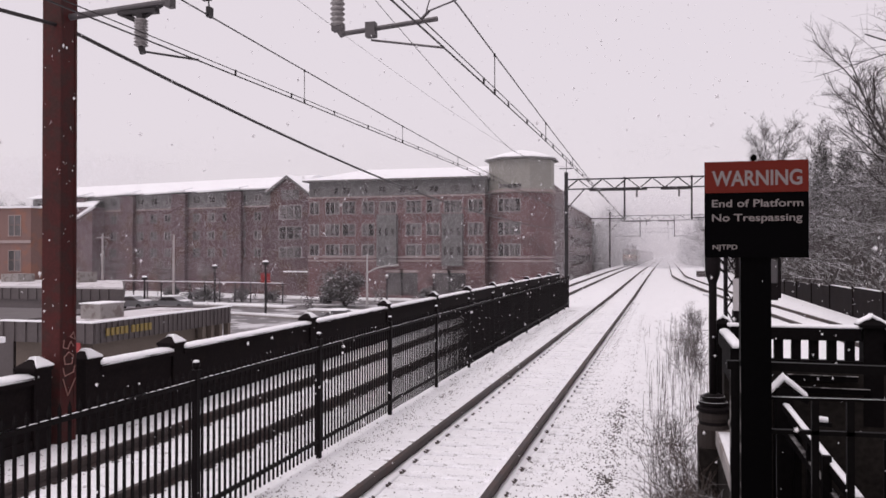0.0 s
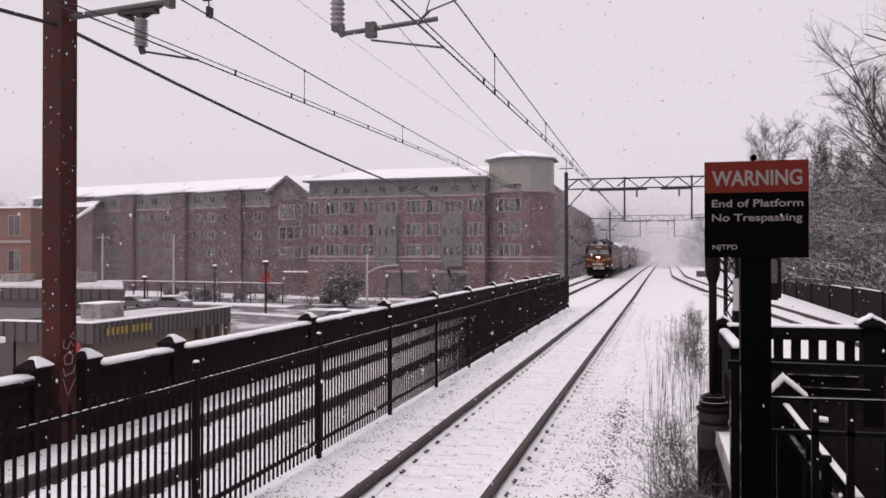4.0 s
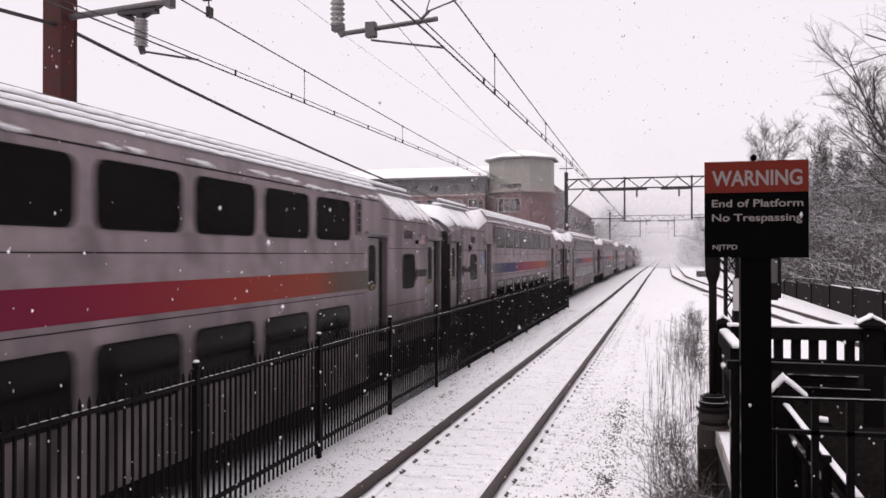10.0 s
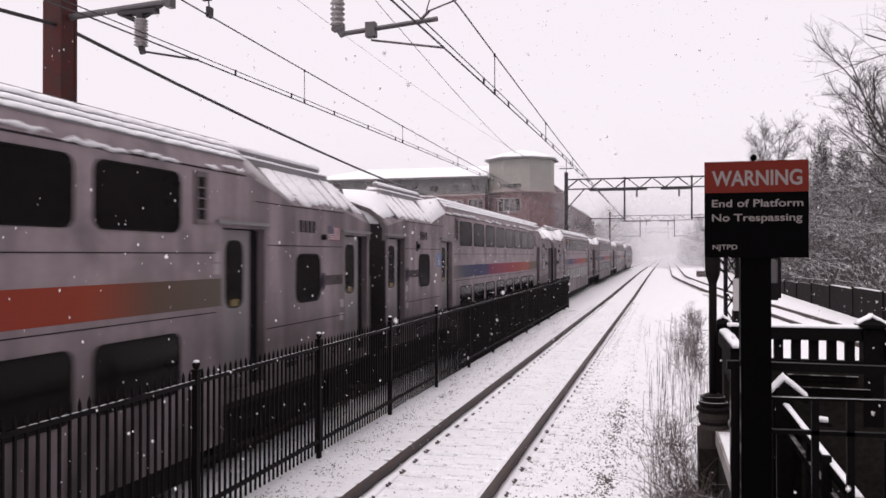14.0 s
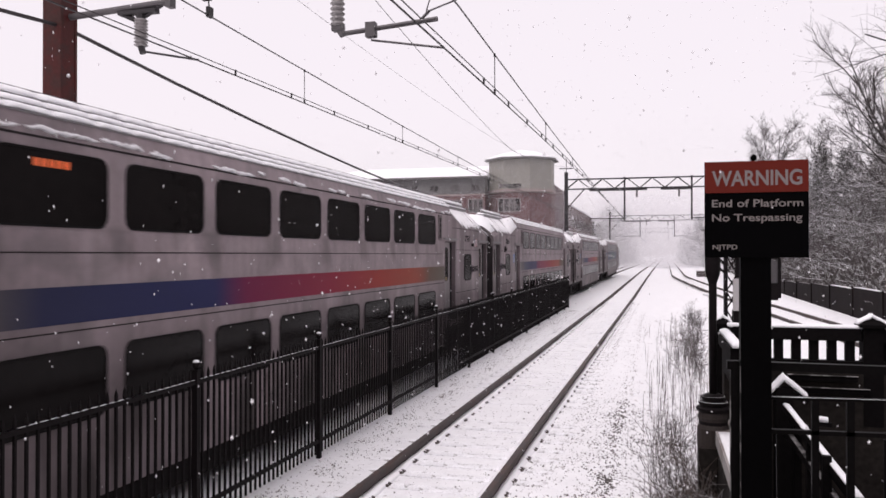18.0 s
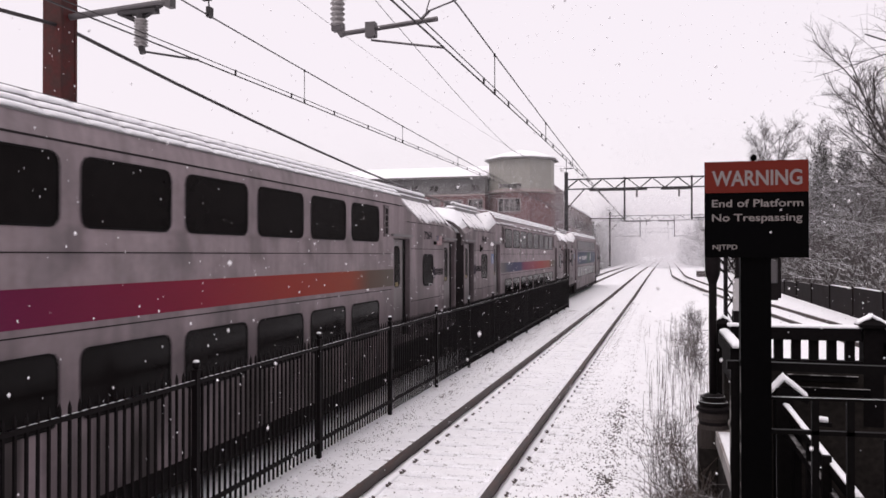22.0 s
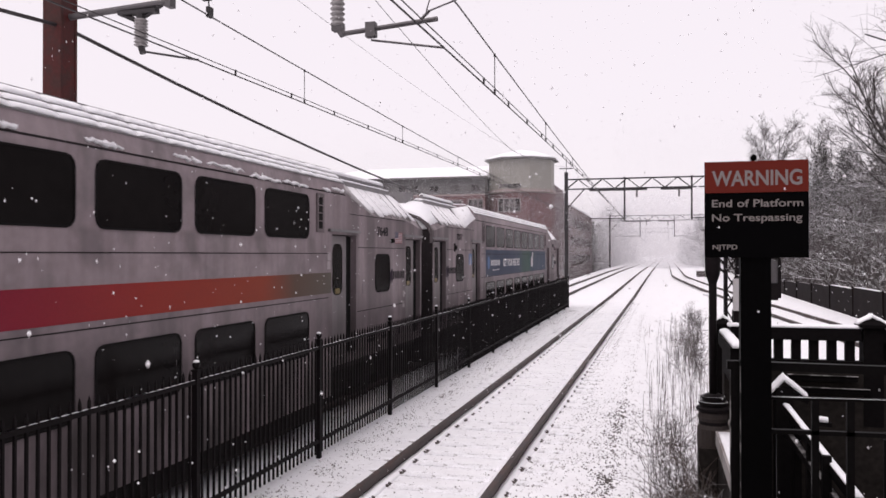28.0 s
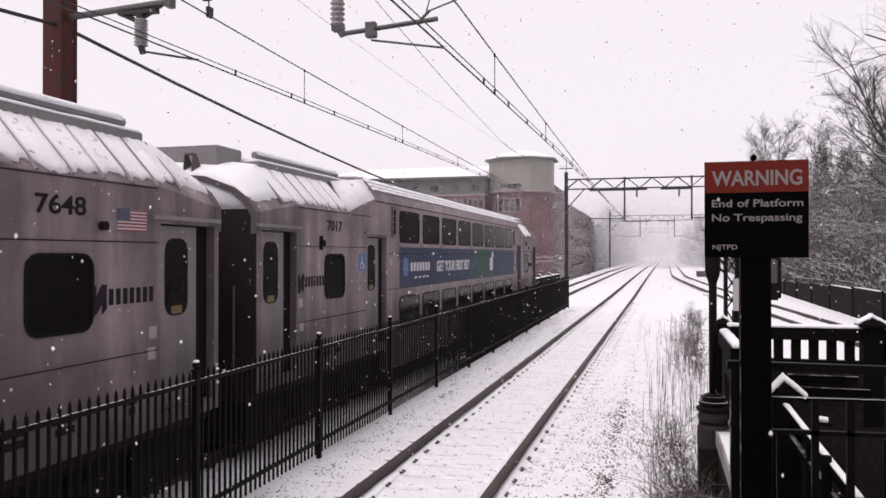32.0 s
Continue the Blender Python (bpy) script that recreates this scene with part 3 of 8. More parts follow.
ROOF_BOX = material("frosted_grey_roof_box", (0.17, 0.165, 0.165), 0.7, 0.0, spec=0.25, spread=0.3, scale=3, second=(0.3, 0.29, 0.3), amount=0.3, stain_scale=1.5)
LOWER_ARM = material("greyed_red_arm", (0.2, 0.15, 0.15), 0.6, spread=0.25, scale=6)
PAN_RED = material("red_pantograph_paint", (0.085, 0.018, 0.02), 0.55, spread=0.35, scale=7)
LOCO_BLACK = material("black_gloss_paint", (0.0055, 0.005, 0.0055), 0.5, spread=0.4, spec=0.04)
KEY_RED = material("keystone_orange_red", (0.42, 0.085, 0.025), 0.45, spread=0.1)
LETTER_GOLD = material("dull_gold_lettering", (0.19, 0.145, 0.06), 0.5, spec=0.2, spread=0.2)
INSUL_TIP = material("bright_red_cover", (0.14, 0.02, 0.022), 0.5, spread=0.25, scale=6)
INSUL_RED = material("red_roof_insulator", (0.042, 0.012, 0.013), 0.4, spread=0.1)
INSUL_BLUE = material("blue_roof_gear", (0.016, 0.016, 0.03), 0.4, spread=0.1)
HEADLIGHT = glow("headlight_glow", (1.0, 0.38, 0.22), 48.0)
MIRROR_GREY = material("pale_mirror_housing", (0.36, 0.34, 0.345), 0.4, 0.2, spread=0.1)
ROUTE_LED = glow("orange_route_display", (0.9, 0.16, 0.04), 0.07)
NOTICE = material("grubby_notice", (0.33, 0.29, 0.295), 0.6, spread=0.25, scale=6)
DIRTY_SNOW = material("dirty_packed_snow", (0.42, 0.39, 0.40), 0.85, spread=0.35, scale=2, bump=0.01, second=(0.14, 0.06, 0.055), amount=0.45, stain_scale=1.6)

RIM_GREY = material("dull_grey_end_rim", (0.105, 0.09, 0.093), 0.7, spread=0.25, scale=4, spec=0.2)
FROST = material("frosted_grey_panel", (0.40, 0.375, 0.38), 0.8, spread=0.16, scale=3, bump=0.004, second=(0.26, 0.235, 0.24), amount=0.2, stain_scale=1.6)
THIN_SNOW = material("thin_blown_snow", (0.80, 0.79, 0.81), 0.85, spread=0.08, scale=5, bump=0.01, second=(0.34, 0.32, 0.325), amount=-0.02, stain_scale=3.5)


def add_low_tone(m, z0, z1, colour, most):
    """Streaky darker tone, strongest at the bottom and fading with height."""
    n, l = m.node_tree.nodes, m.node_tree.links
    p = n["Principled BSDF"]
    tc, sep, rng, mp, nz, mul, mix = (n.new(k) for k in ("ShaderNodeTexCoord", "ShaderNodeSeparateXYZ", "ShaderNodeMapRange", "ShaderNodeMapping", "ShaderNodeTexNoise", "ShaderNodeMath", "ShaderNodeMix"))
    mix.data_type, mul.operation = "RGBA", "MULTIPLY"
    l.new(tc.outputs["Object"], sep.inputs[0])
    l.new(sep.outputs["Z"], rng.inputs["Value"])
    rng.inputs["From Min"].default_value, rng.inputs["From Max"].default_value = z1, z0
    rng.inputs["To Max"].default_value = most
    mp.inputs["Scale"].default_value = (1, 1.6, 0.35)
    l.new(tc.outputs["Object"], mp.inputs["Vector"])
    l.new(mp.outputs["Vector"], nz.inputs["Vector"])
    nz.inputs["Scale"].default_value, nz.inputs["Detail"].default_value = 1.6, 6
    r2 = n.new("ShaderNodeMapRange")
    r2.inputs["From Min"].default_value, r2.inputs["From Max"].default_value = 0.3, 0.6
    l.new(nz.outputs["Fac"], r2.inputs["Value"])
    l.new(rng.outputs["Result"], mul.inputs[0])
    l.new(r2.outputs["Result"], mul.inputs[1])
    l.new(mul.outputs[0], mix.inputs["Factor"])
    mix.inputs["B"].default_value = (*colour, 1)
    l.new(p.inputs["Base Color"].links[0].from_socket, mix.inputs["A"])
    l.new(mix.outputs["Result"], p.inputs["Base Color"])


def add_end_soot(m, colour, most):
    """Brake dust and melt runs that darken a car side about its end doors."""
    n, l = m.node_tree.nodes, m.node_tree.links
    p = n["Principled BSDF"]
    tc, sep, off, far, rng, mp, nz, r2, mul, mix = (n.new("ShaderNode" + k) for k in ("TexCoord", "SeparateXYZ", "Math", "Math", "MapRange", "Mapping", "TexNoise", "MapRange", "Math", "Mix"))
    off.operation, far.operation, mul.operation, mix.data_type = "SUBTRACT", "ABSOLUTE", "MULTIPLY", "RGBA"
    off.inputs[1].default_value = CAR / 2
    l.new(tc.outputs["Object"], sep.inputs[0])
    l.new(sep.outputs["Y"], off.inputs[0])
    l.new(off.outputs[0], far.inputs[0])
    l.new(far.outputs[0], rng.inputs["Value"])
    rng.inputs["From Min"].default_value, rng.inputs["From Max"].default_value = 5.0, 9.5
    rng.inputs["To Max"].default_value = most
    mp.inputs["Scale"].default_value = (1, 1, 0.16)
    nz.inputs["Scale"].default_value, nz.inputs["Detail"].default_value = 2.1, 6
    r2.inputs["From Min"].default_value, r2.inputs["From Max"].default_value = 0.33, 0.6
    l.new(tc.outputs["Object"], mp.inputs["Vector"])
    l.new(mp.outputs["Vector"], nz.inputs["Vector"])
    l.new(nz.outputs["Fac"], r2.inputs["Value"])
    l.new(rng.outputs["Result"], mul.inputs[0])
    l.new(r2.outputs["Result"], mul.inputs[1])
    l.new(mul.outputs[0], mix.inputs["Factor"])
    mix.inputs["B"].default_value = (*colour, 1)
    l.new(p.inputs["Base Color"].links[0].from_socket, mix.inputs["A"])
    l.new(mix.outputs["Result"], p.inputs["Base Color"])


def add_pillar_marks(m, amount):
    """Darker slanting marks at the pillars between the upper windows."""
    n, l = m.node_tree.nodes, m.node_tree.links
    p = n["Principled BSDF"]

    def calc(kind, a, b=None):
        k = n.new("ShaderNodeMath")
        k.operation = kind
        for i, v in enumerate((a, b)):
            if isinstance(v, float):
                k.inputs[i].default_value = v
            elif v is not None:
                l.new(v, k.inputs[i])
        return k.outputs[0]

    def span(v, a, b, c, d):
        r = n.new("ShaderNodeMapRange")
        for nm, x in zip(("From Min", "From Max", "To Min", "To Max"), (a, b, c, d)):
            r.inputs[nm].default_value = x
        l.new(v, r.inputs["Value"])
        return r.outputs["Result"]

    tc, sep, nz = n.new("ShaderNodeTexCoord"), n.new("ShaderNodeSeparateXYZ"), n.new("ShaderNodeTexNoise")
    nz.inputs["Scale"].default_value, nz.inputs["Detail"].default_value = 2.5, 4
    l.new(tc.outputs["Object"], sep.inputs[0])
    l.new(tc.outputs["Object"], nz.inputs["Vector"])
    wander = calc("MULTIPLY", calc("SUBTRACT", nz.outputs["Fac"], 0.5), 0.5)
    drift = calc("MULTIPLY", calc("SUBTRACT", 2.98, sep.outputs["Z"]), -0.35)
    u = calc("ADD", calc("ADD", calc("SUBTRACT", sep.outputs["Y"], CAR / 2), wander), drift)
    near = calc("ABSOLUTE", calc("SUBTRACT", calc("FRACT", calc("ADD", calc("DIVIDE", u, 1.663), 100.5)), 0.5))
    f = calc("MULTIPLY", span(near, 0.05, 0.15, 1.0, 0.0), span(sep.outputs["Z"], 2.5, 2.72, 0.0, 1.0))
    f = calc("MULTIPLY", f, span(sep.outputs["Z"], 2.95, 3.02, 1.0, 0.35))
    f = calc("MULTIPLY", f, span(sep.outputs["Z"], 3.4, 3.7, 1.0, 0.0))
    far = calc("ABSOLUTE", calc("SUBTRACT", sep.outputs["Y"], CAR / 2))
    f = calc("MULTIPLY", f, span(far, 6.6, 7.4, amount, 0.0))
    mix = n.new("ShaderNodeMix")
    mix.data_type = "RGBA"
    l.new(f, mix.inputs["Factor"])
    mix.inputs["B"].default_value = (0.10, 0.082, 0.086, 1)
    l.new(p.inputs["Base Color"].links[0].from_socket, mix.inputs["A"])
    l.new(mix.outputs["Result"], p.inputs["Base Color"])


def add_streaks(m, amount):
    """Runs of dirt and melt water down a car side, with broader uneven tone."""
    n, l = m.node_tree.nodes, m.node_tree.links
    p = n["Principled BSDF"]
    tc = n.new("ShaderNodeTexCoord")
    src = p.inputs["Base Color"].links[0].from_socket
    total = None
    for size, stretch, detail in ((2.4, 0.10, 5), (0.9, 0.25, 3), (9.0, 0.05, 3)):
        mp, nz, rng = n.new("ShaderNodeMapping"), n.new("ShaderNodeTexNoise"), n.new("ShaderNodeMapRange")
        mp.inputs["Scale"].default_value = (1, 1, stretch)
        nz.inputs["Scale"].default_value, nz.inputs["Detail"].default_value = size, detail
        rng.inputs["From Min"].default_value, rng.inputs["From Max"].default_value = 0.3, 0.7
        rng.inputs["To Min"].default_value, rng.inputs["To Max"].default_value = 1 - amount, 1 + amount
        l.new(tc.outputs["Object"], mp.inputs["Vector"])
        l.new(mp.outputs["Vector"], nz.inputs["Vector"])
        l.new(nz.outputs["Fac"], rng.inputs["Value"])
        if total is None:
            total = rng.outputs["Result"]
        else:
            mul = n.new("ShaderNodeMath")
            mul.operation = "MULTIPLY"
            l.new(total, mul.inputs[0])
            l.new(rng.outputs["Result"], mul.inputs[1])
            total = mul.outputs[0]
    sc = n.new("ShaderNodeVectorMath")
    sc.operation = "SCALE"
    l.new(src, sc.inputs[0])
    l.new(total, sc.inputs["Scale"])
    l.new(sc.outputs["Vector"], p.inputs["Base Color"])


add_streaks(CAR_GREY, 0.10)
add_streaks(DOOR_GREY, 0.08)
add_low_tone(CAR_GREY, 1.0, 2.5, (0.05, 0.04, 0.04), 1.0)
add_low_tone(DOOR_GREY, 0.9, 2.3, (0.05, 0.04, 0.04), 0.95)
add_pillar_marks(CAR_GREY, 0.55)
add_end_soot(CAR_GREY, (0.082, 0.066, 0.069), 0.74)
CAB_RED = material("frosted_tuscan_red", (0.075, 0.018, 0.016), 0.5, spec=0.2, spread=0.2, scale=2, second=(0.20, 0.14, 0.14), amount=0.1, stain_scale=0.9)


def banded(name, stops, rough=0.45):
    """Paint that runs from colour to colour along the car."""
    m = material(name, (0.4, 0.4, 0.4), rough, spread=0.1, spec=0.15)
    n, l = m.node_tree.nodes, m.node_tree.links
    tc, sep, rng, ramp = n.new("ShaderNodeTexCoord"), n.new("ShaderNodeSeparateXYZ"), n.new("ShaderNodeMapRange"), n.new("ShaderNodeValToRGB")
    l.new(tc.outputs["Object"], sep.inputs[0])
    rng.inputs["From Max"].default_value = 26.0
    l.new(sep.outputs["Y"], rng.inputs["Value"])
    l.new(rng.outputs["Result"], ramp.inputs["Fac"])
    els = ramp.color_ramp.elements
    while len(els) < len(stops):
        els.new(0.5)
    for e, (y, c) in zip(els, stops):
        e.position, e.color = y / 26.0, (*c, 1)
    sc = next(x for x in n if x.bl_idname == "ShaderNodeVectorMath")
    l.new(ramp.outputs["Color"], sc.inputs[0])
    return m


STRIPE = banded("blue_red_orange_stripe", [(5.75, (0.15, 0.135, 0.135)), (6.4, (0.075, 0.066, 0.07)), (7.0, (0.022, 0.024, 0.062)), (9.8, (0.016, 0.019, 0.08)), (10.5, (0.14, 0.010, 0.05)), (13.2, (0.21, 0.012, 0.035)), (15.6, (0.26, 0.030, 0.022)), (18.0, (0.25, 0.045, 0.022)), (19.0, (0.10, 0.062, 0.045)), (20.3, (0.095, 0.08, 0.065))])
ADVERT = banded("blue_green_advert", [(5.3, (0.018, 0.03, 0.065)), (12.6, (0.02, 0.034, 0.07)), (13.4, (0.018, 0.055, 0.05)), (14.8, (0.022, 0.07, 0.05)), (15.8, (0.02, 0.04, 0.07)), (20.0, (0.03, 0.05, 0.09))])

HALF = 1.525
Y0, Y1 = 0.46, CAR - 0.49
END_L = 4.95
DOORS = [(0.59, 1.65), (4.59, 5.65), (CAR - 5.54, CAR - 4.48), (CAR - 1.64, CAR - 0.58)]


def plate(bm, side, y, z, w, h, r, x, depth):
    """A rounded plate standing on the car's side; side is +1 or -1."""
    pts = [(side * x, y + a * side, z + b) for a, b in rounded(w, h, r)]
    slab(bm, pts, (side, 0, 0), depth)


def ring(bm, side, y, z, w, h, r, x, depth, t=0.035):
    """A rounded window frame."""
    o, i = rounded(w + 2 * t, h + 2 * t, r + t), rounded(w, h, r)
    def v(p, d):
        return bm.verts.new((side * (x + d), y + p[0] * side, z + p[1]))
    oo, ii = [[v(p, d) for p in o] for d in (0, depth)], [[v(p, d) for p in i] for d in (0, depth)]
    n = len(o)
    for k in range(n):
        j = (k + 1) % n
        bm.faces.new((oo[1][k], oo[1][j], ii[1][j], ii[1][k]))
        bm.faces.new((oo[0][k], oo[0][j], oo[1][j], oo[1][k]))
        bm.faces.new((ii[0][j], ii[0][k], ii[1][k], ii[1][j]))


def half_ring(y, pts, dx=0.0):
    full = [(x, z) for x, z in pts] + [(-x, z) for x, z in reversed(pts) if x > 0.001]
    return [(x, y, z) for x, z in full]


P_MID = [(HALF, 3.06), (HALF, 3.75), (1.485, 3.955), (1.40, 4.055), (1.24, 4.195), (0.0, 4.245)]
P_END = [(HALF, 3.06), (HALF, 3.45), (1.02, 4.0), (0.98, 4.01), (0.6, 4.05), (0.0, 4.08)]
P_TIP = [(HALF, 3.06), (HALF, 3.29), (1.40, 3.47), (1.2, 3.62), (0.75, 3.78), (0.0, 3.85)]


def passenger_car_meshes():
    M = {}
    bm = bmesh.new()
    loft(bm, [half_ring(Y0, P_TIP), half_ring(1.6, P_END), half_ring(END_L, P_END), half_ring(END_L + 0.02, P_MID),
              half_ring(CAR - END_L - 0.02, P_MID), half_ring(CAR - END_L, P_END), half_ring(CAR - 1.6, P_END), half_ring(Y1, P_TIP)])
    M["roof_shell"] = mesh_of("roof_shell", bm, CAR_GREY)
    bm = bmesh.new()
    box(bm, -1.37, 1.37, Y0 + 0.02, Y1 - 0.02, 0.72, 3.1)
    M["inner_shell"] = mesh_of("inner_shell", bm, END_DARK)
    for s in (1, -1):
        edges = [Y0] + [e for d in DOORS for e in d] + [Y1]
        M["side_wall", s] = []
        for a, b in zip(edges[::2], edges[1::2]):
            bm = bmesh.new()
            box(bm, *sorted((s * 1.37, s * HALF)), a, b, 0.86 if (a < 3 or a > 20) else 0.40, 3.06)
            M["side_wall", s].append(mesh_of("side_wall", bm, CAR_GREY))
        bm = bmesh.new()
        box(bm, *sorted((s * 1.37, s * HALF)), 0, DOORS[0][1] - DOORS[0][0], 0.86, 1.0)
        M["sill", s] = mesh_of("door_sill", bm, CAR_GREY)
        bm = bmesh.new()
        plate(bm, s, 0, 0, 1.364, 0.65, 0.10, HALF + 0.001, 0.006)
        M["window", s] = mesh_of("window", bm, TINTED)
        bm = bmesh.new()
        ring(bm, s, 0, 0, 1.354, 0.64, 0.10, HALF + 0.001, 0.014, 0.02)
        M["window_frame", s] = mesh_of("window_frame", bm, RUBBER)
        bm = bmesh.new()
        plate(bm, s, 0, 0, 0.79, 0.69, 0.12, HALF + 0.001, 0.006)
        M["end_window", s] = mesh_of("end_window", bm, TINTED)
        bm = bmesh.new()
        ring(bm, s, 0, 0, 0.78, 0.68, 0.12, HALF + 0.001, 0.014, 0.03)
        M["end_window_frame", s] = mesh_of("window_frame", bm, RUBBER)
        bm = bmesh.new()
        x0, x1 = sorted((s * 1.38, s * 1.44))
        box(bm, x0, x1, -0.36, 0.42, 0.95, 3.04)
        M["door_leaf", s] = mesh_of("door_leaf", bm, DOOR_GREY)
        bm = bmesh.new()
        plate(bm, s, 0.03, 2.47, 0.43, 0.87, 0.14, 1.441, 0.006)
        M["door_window", s] = mesh_of("door_window", bm, DOOR_GLASS)
        bm = bmesh.new()
        plate(bm, s, 0.03, 2.10, 0.2, 0.09, 0.02, 1.4475, 0.002)
        M["sticker", s] = mesh_of("sticker", bm, STICKER)
        bm = bmesh.new()
        box(bm, *sorted((s * 1.371, s * 1.42)), 0.421, 0.67, 0.95, 3.04)
        M["door_pocket", s] = mesh_of("door_pocket", bm, RUBBER)
        bm = bmesh.new()
        box(bm, *sorted((s * (HALF + 0.001), s * (HALF + 0.004))), 5.75, 20.33, 2.09, 2.43)
        M["stripe", s] = mesh_of("stripe", bm, STRIPE)
        bm = bmesh.new()
        box(bm, *sorted((s * (HALF + 0.001), s * (HALF + 0.004))), 6.45, 19.9, 2.03, 2.88)
        M["advert", s] = mesh_of("advert", bm, ADVERT)
        bm = bmesh.new()
        for z, a, b in ((1.70, 1.7, 4.5), (1.70, CAR - 4.4, CAR - 1.7), (2.74, 5.75, CAR - 5.7), (2.02, 5.75, CAR - 5.7), (2.85, 1.7, 4.5), (2.85, CAR - 4.4, CAR - 1.7), (3.43, 1.7, END_L - 0.2), (3.43, CAR - END_L + 0.2, CAR - 1.7)):
            box(bm, *sorted((s * HALF, s * (HALF + 0.005))), a, b, z - 0.006, z + 0.006)
        box(bm, *sorted((s * HALF, s * (HALF + 0.006))), END_L + 0.05, CAR - END_L - 0.05, 3.735, 3.755)
        M["seam", s] = mesh_of("seam", bm, END_DARK)
        bm = bmesh.new()
        box(bm, *sorted((s * HALF, s * (HALF + 0.02))), -0.08, 0.08, -0.25, 0.25)
        M["vent", s] = mesh_of("vent", bm, UNDER)
        M["drip_rail", s] = []
        for d in DOORS:
            bm = bmesh.new()
            box(bm, *sorted((s * HALF, s * (HALF + 0.05))), d[0] - 0.16, min(d[1] + 0.10, Y1 - 0.02), 3.10, 3.145)
            M["drip_rail", s].append(mesh_of("drip_rail", bm, CAR_ROOF))
        bm = bmesh.new()
        for y0, y1, z0, z1 in ((-0.13, -0.08, -0.31, 0.31), (0.08, 0.13, -0.31, 0.31), (-0.08, 0.08, 0.25, 0.31), (-0.08, 0.08, -0.31, -0.25), (-0.08, 0.08, 0.115, 0.13), (-0.08, 0.08, -0.01, 0.005), (-0.08, 0.08, -0.135, -0.12)):
            box(bm, *sorted((s * HALF, s * (HALF + 0.026))), y0, y1, z0, z1)
        M["vent_frame", s] = mesh_of("vent_frame", bm, CAR_GREY)
        bm = bmesh.new()
        box(bm, *sorted((s * 1.44, s * 1.50)), END_L + 0.03, CAR - END_L - 0.03, 3.937, 3.953)
        M["gutter", s] = mesh_of("gutter", bm, CAR_ROOF)
        # snow fringe along the upper eave
        rnd = random.Random(3 + s)
        M["snow_fringe", s] = []
        y = END_L + 0.1
        while y < CAR - END_L - 0.5:
            ln = rnd.uniform(0.5, 1.1) if rnd.random() < 0.7 else rnd.uniform(0.15, 0.4)
            n, z0 = 16, rnd.uniform(3.77, 3.83)
            bm = bmesh.new()
            secs = []
            for i in range(n):
                u = i / (n - 1)
                e = (4 * u * (1 - u)) ** 0.35
                h = (0.012 + 0.03 * abs(noise.noise((y * 3 + u * 9, s, 4))) + 0.02 * rnd.random()) * e + 0.003
                yy, z = y + ln * u, z0 + 0.03 * noise.noise((y * 5 + u * 7, s, 1)) - 0.02 * u + 0.008 * rnd.random()
                x = HALF - max(0.0, z - 3.75) * 0.3
                secs.append([(s * (x + 0.012), yy, z - h), (s * (x + 0.03 * e + 0.012), yy, z - h * 0.3), (s * (x + 0.022 * e + 0.008), yy, z + h * 0.5), (s * (x - 0.006), yy, z + h)])
            loft(bm, secs)
            # the greyer snow colour carries the shadow on these clumps
            M["snow_fringe", s].append(mesh_of("snow_clump", bm, THIN_SNOW, True))
            y += ln + (rnd.uniform(0.01, 0.12) if rnd.random() < 0.75 else rnd.uniform(0.2, 0.9))
        # snow in the bays of the slanting end roofs
        for k, (ya, yb) in enumerate(((1.25, END_L - 1.15), (CAR - END_L + 1.15, CAR - 1.25))):
            nb = 6
            ha, hb = (ya, END_L - 0.2) if k == 0 else (CAR - END_L + 0.2, yb)
            M["bay_snow", s, k], M["rib", s, k] = [], []
            for i in range(nb):
                a = ya + (yb - ya) * i / nb + 0.03
                b = ya + (yb - ya) * (i + 1) / nb - 0.03
                bm = bmesh.new()
                nrm = Vector((s * 0.72, 0, 0.69))
                secs = []
                for j in range(9):
                    y = a + (b - a) * j / 8
                    lo = 0.035 + 0.055 * rnd.random() + 0.09 * noise.noise((y * 2.3, s, k))
                    thick = 0.016 + 0.022 * rnd.random()
                    p0, p1 = Vector((s * (HALF - lo * 0.9), y, 3.45 + lo)), Vector((s * 1.03, y, 3.99))
                    pm = p0.lerp(p1, 0.12)
                    secs.append([p0 - nrm * 0.01, p0 + nrm * thick * 0.5, pm + nrm * thick, p1 + nrm * thick, p1 - nrm * 0.01])
                loft(bm, secs)
                M["bay_snow", s, k].append(mesh_of("roof_snow", bm, THIN_SNOW, True))
            for i in range(nb + 1):
                y = ya + (yb - ya) * i / nb
                bm = bmesh.new()
                rod(bm, (s * (HALF - 0.005), y, 3.46), (s * 1.03, y, 4.0), 0.022, 4)
                M["rib", s, k].append(mesh_of("roof_rib", bm, CAR_ROOF))
            # equipment hood beside the centre line
            bm = bmesh.new()
            box(bm, *sorted((s * 0.75, s * 1.04)), ha + 0.15, hb - 0.05, 4.0, 4.1)
            M["hood", s, k] = mesh_of("roof_hood", bm, CAR_ROOF)
            bm = bmesh.new()
            rod(bm, (s * 0.93, ha + 0.2, 4.2), (s * 0.93, hb - 0.25, 4.2), 0.05, 8)
            M["pipe", s, k] = mesh_of("roof_pipe", bm, CAR_ROOF)
            bm = bmesh.new()
            secs = [[(s * 1.03, y, 4.10), (s * 1.0, y, 4.14 + 0.02 * noise.noise((y * 3, s, k))), (s * 0.8, y, 4.17), (s * 0.72, y, 4.1)] for y in np.linspace(ha + 0.15, hb - 0.05, 12)]
            loft(bm, secs)
            M["hood_snow", s, k] = mesh_of("hood_snow", bm, SNOW, True)
            bm = bmesh.new()
            secs = []
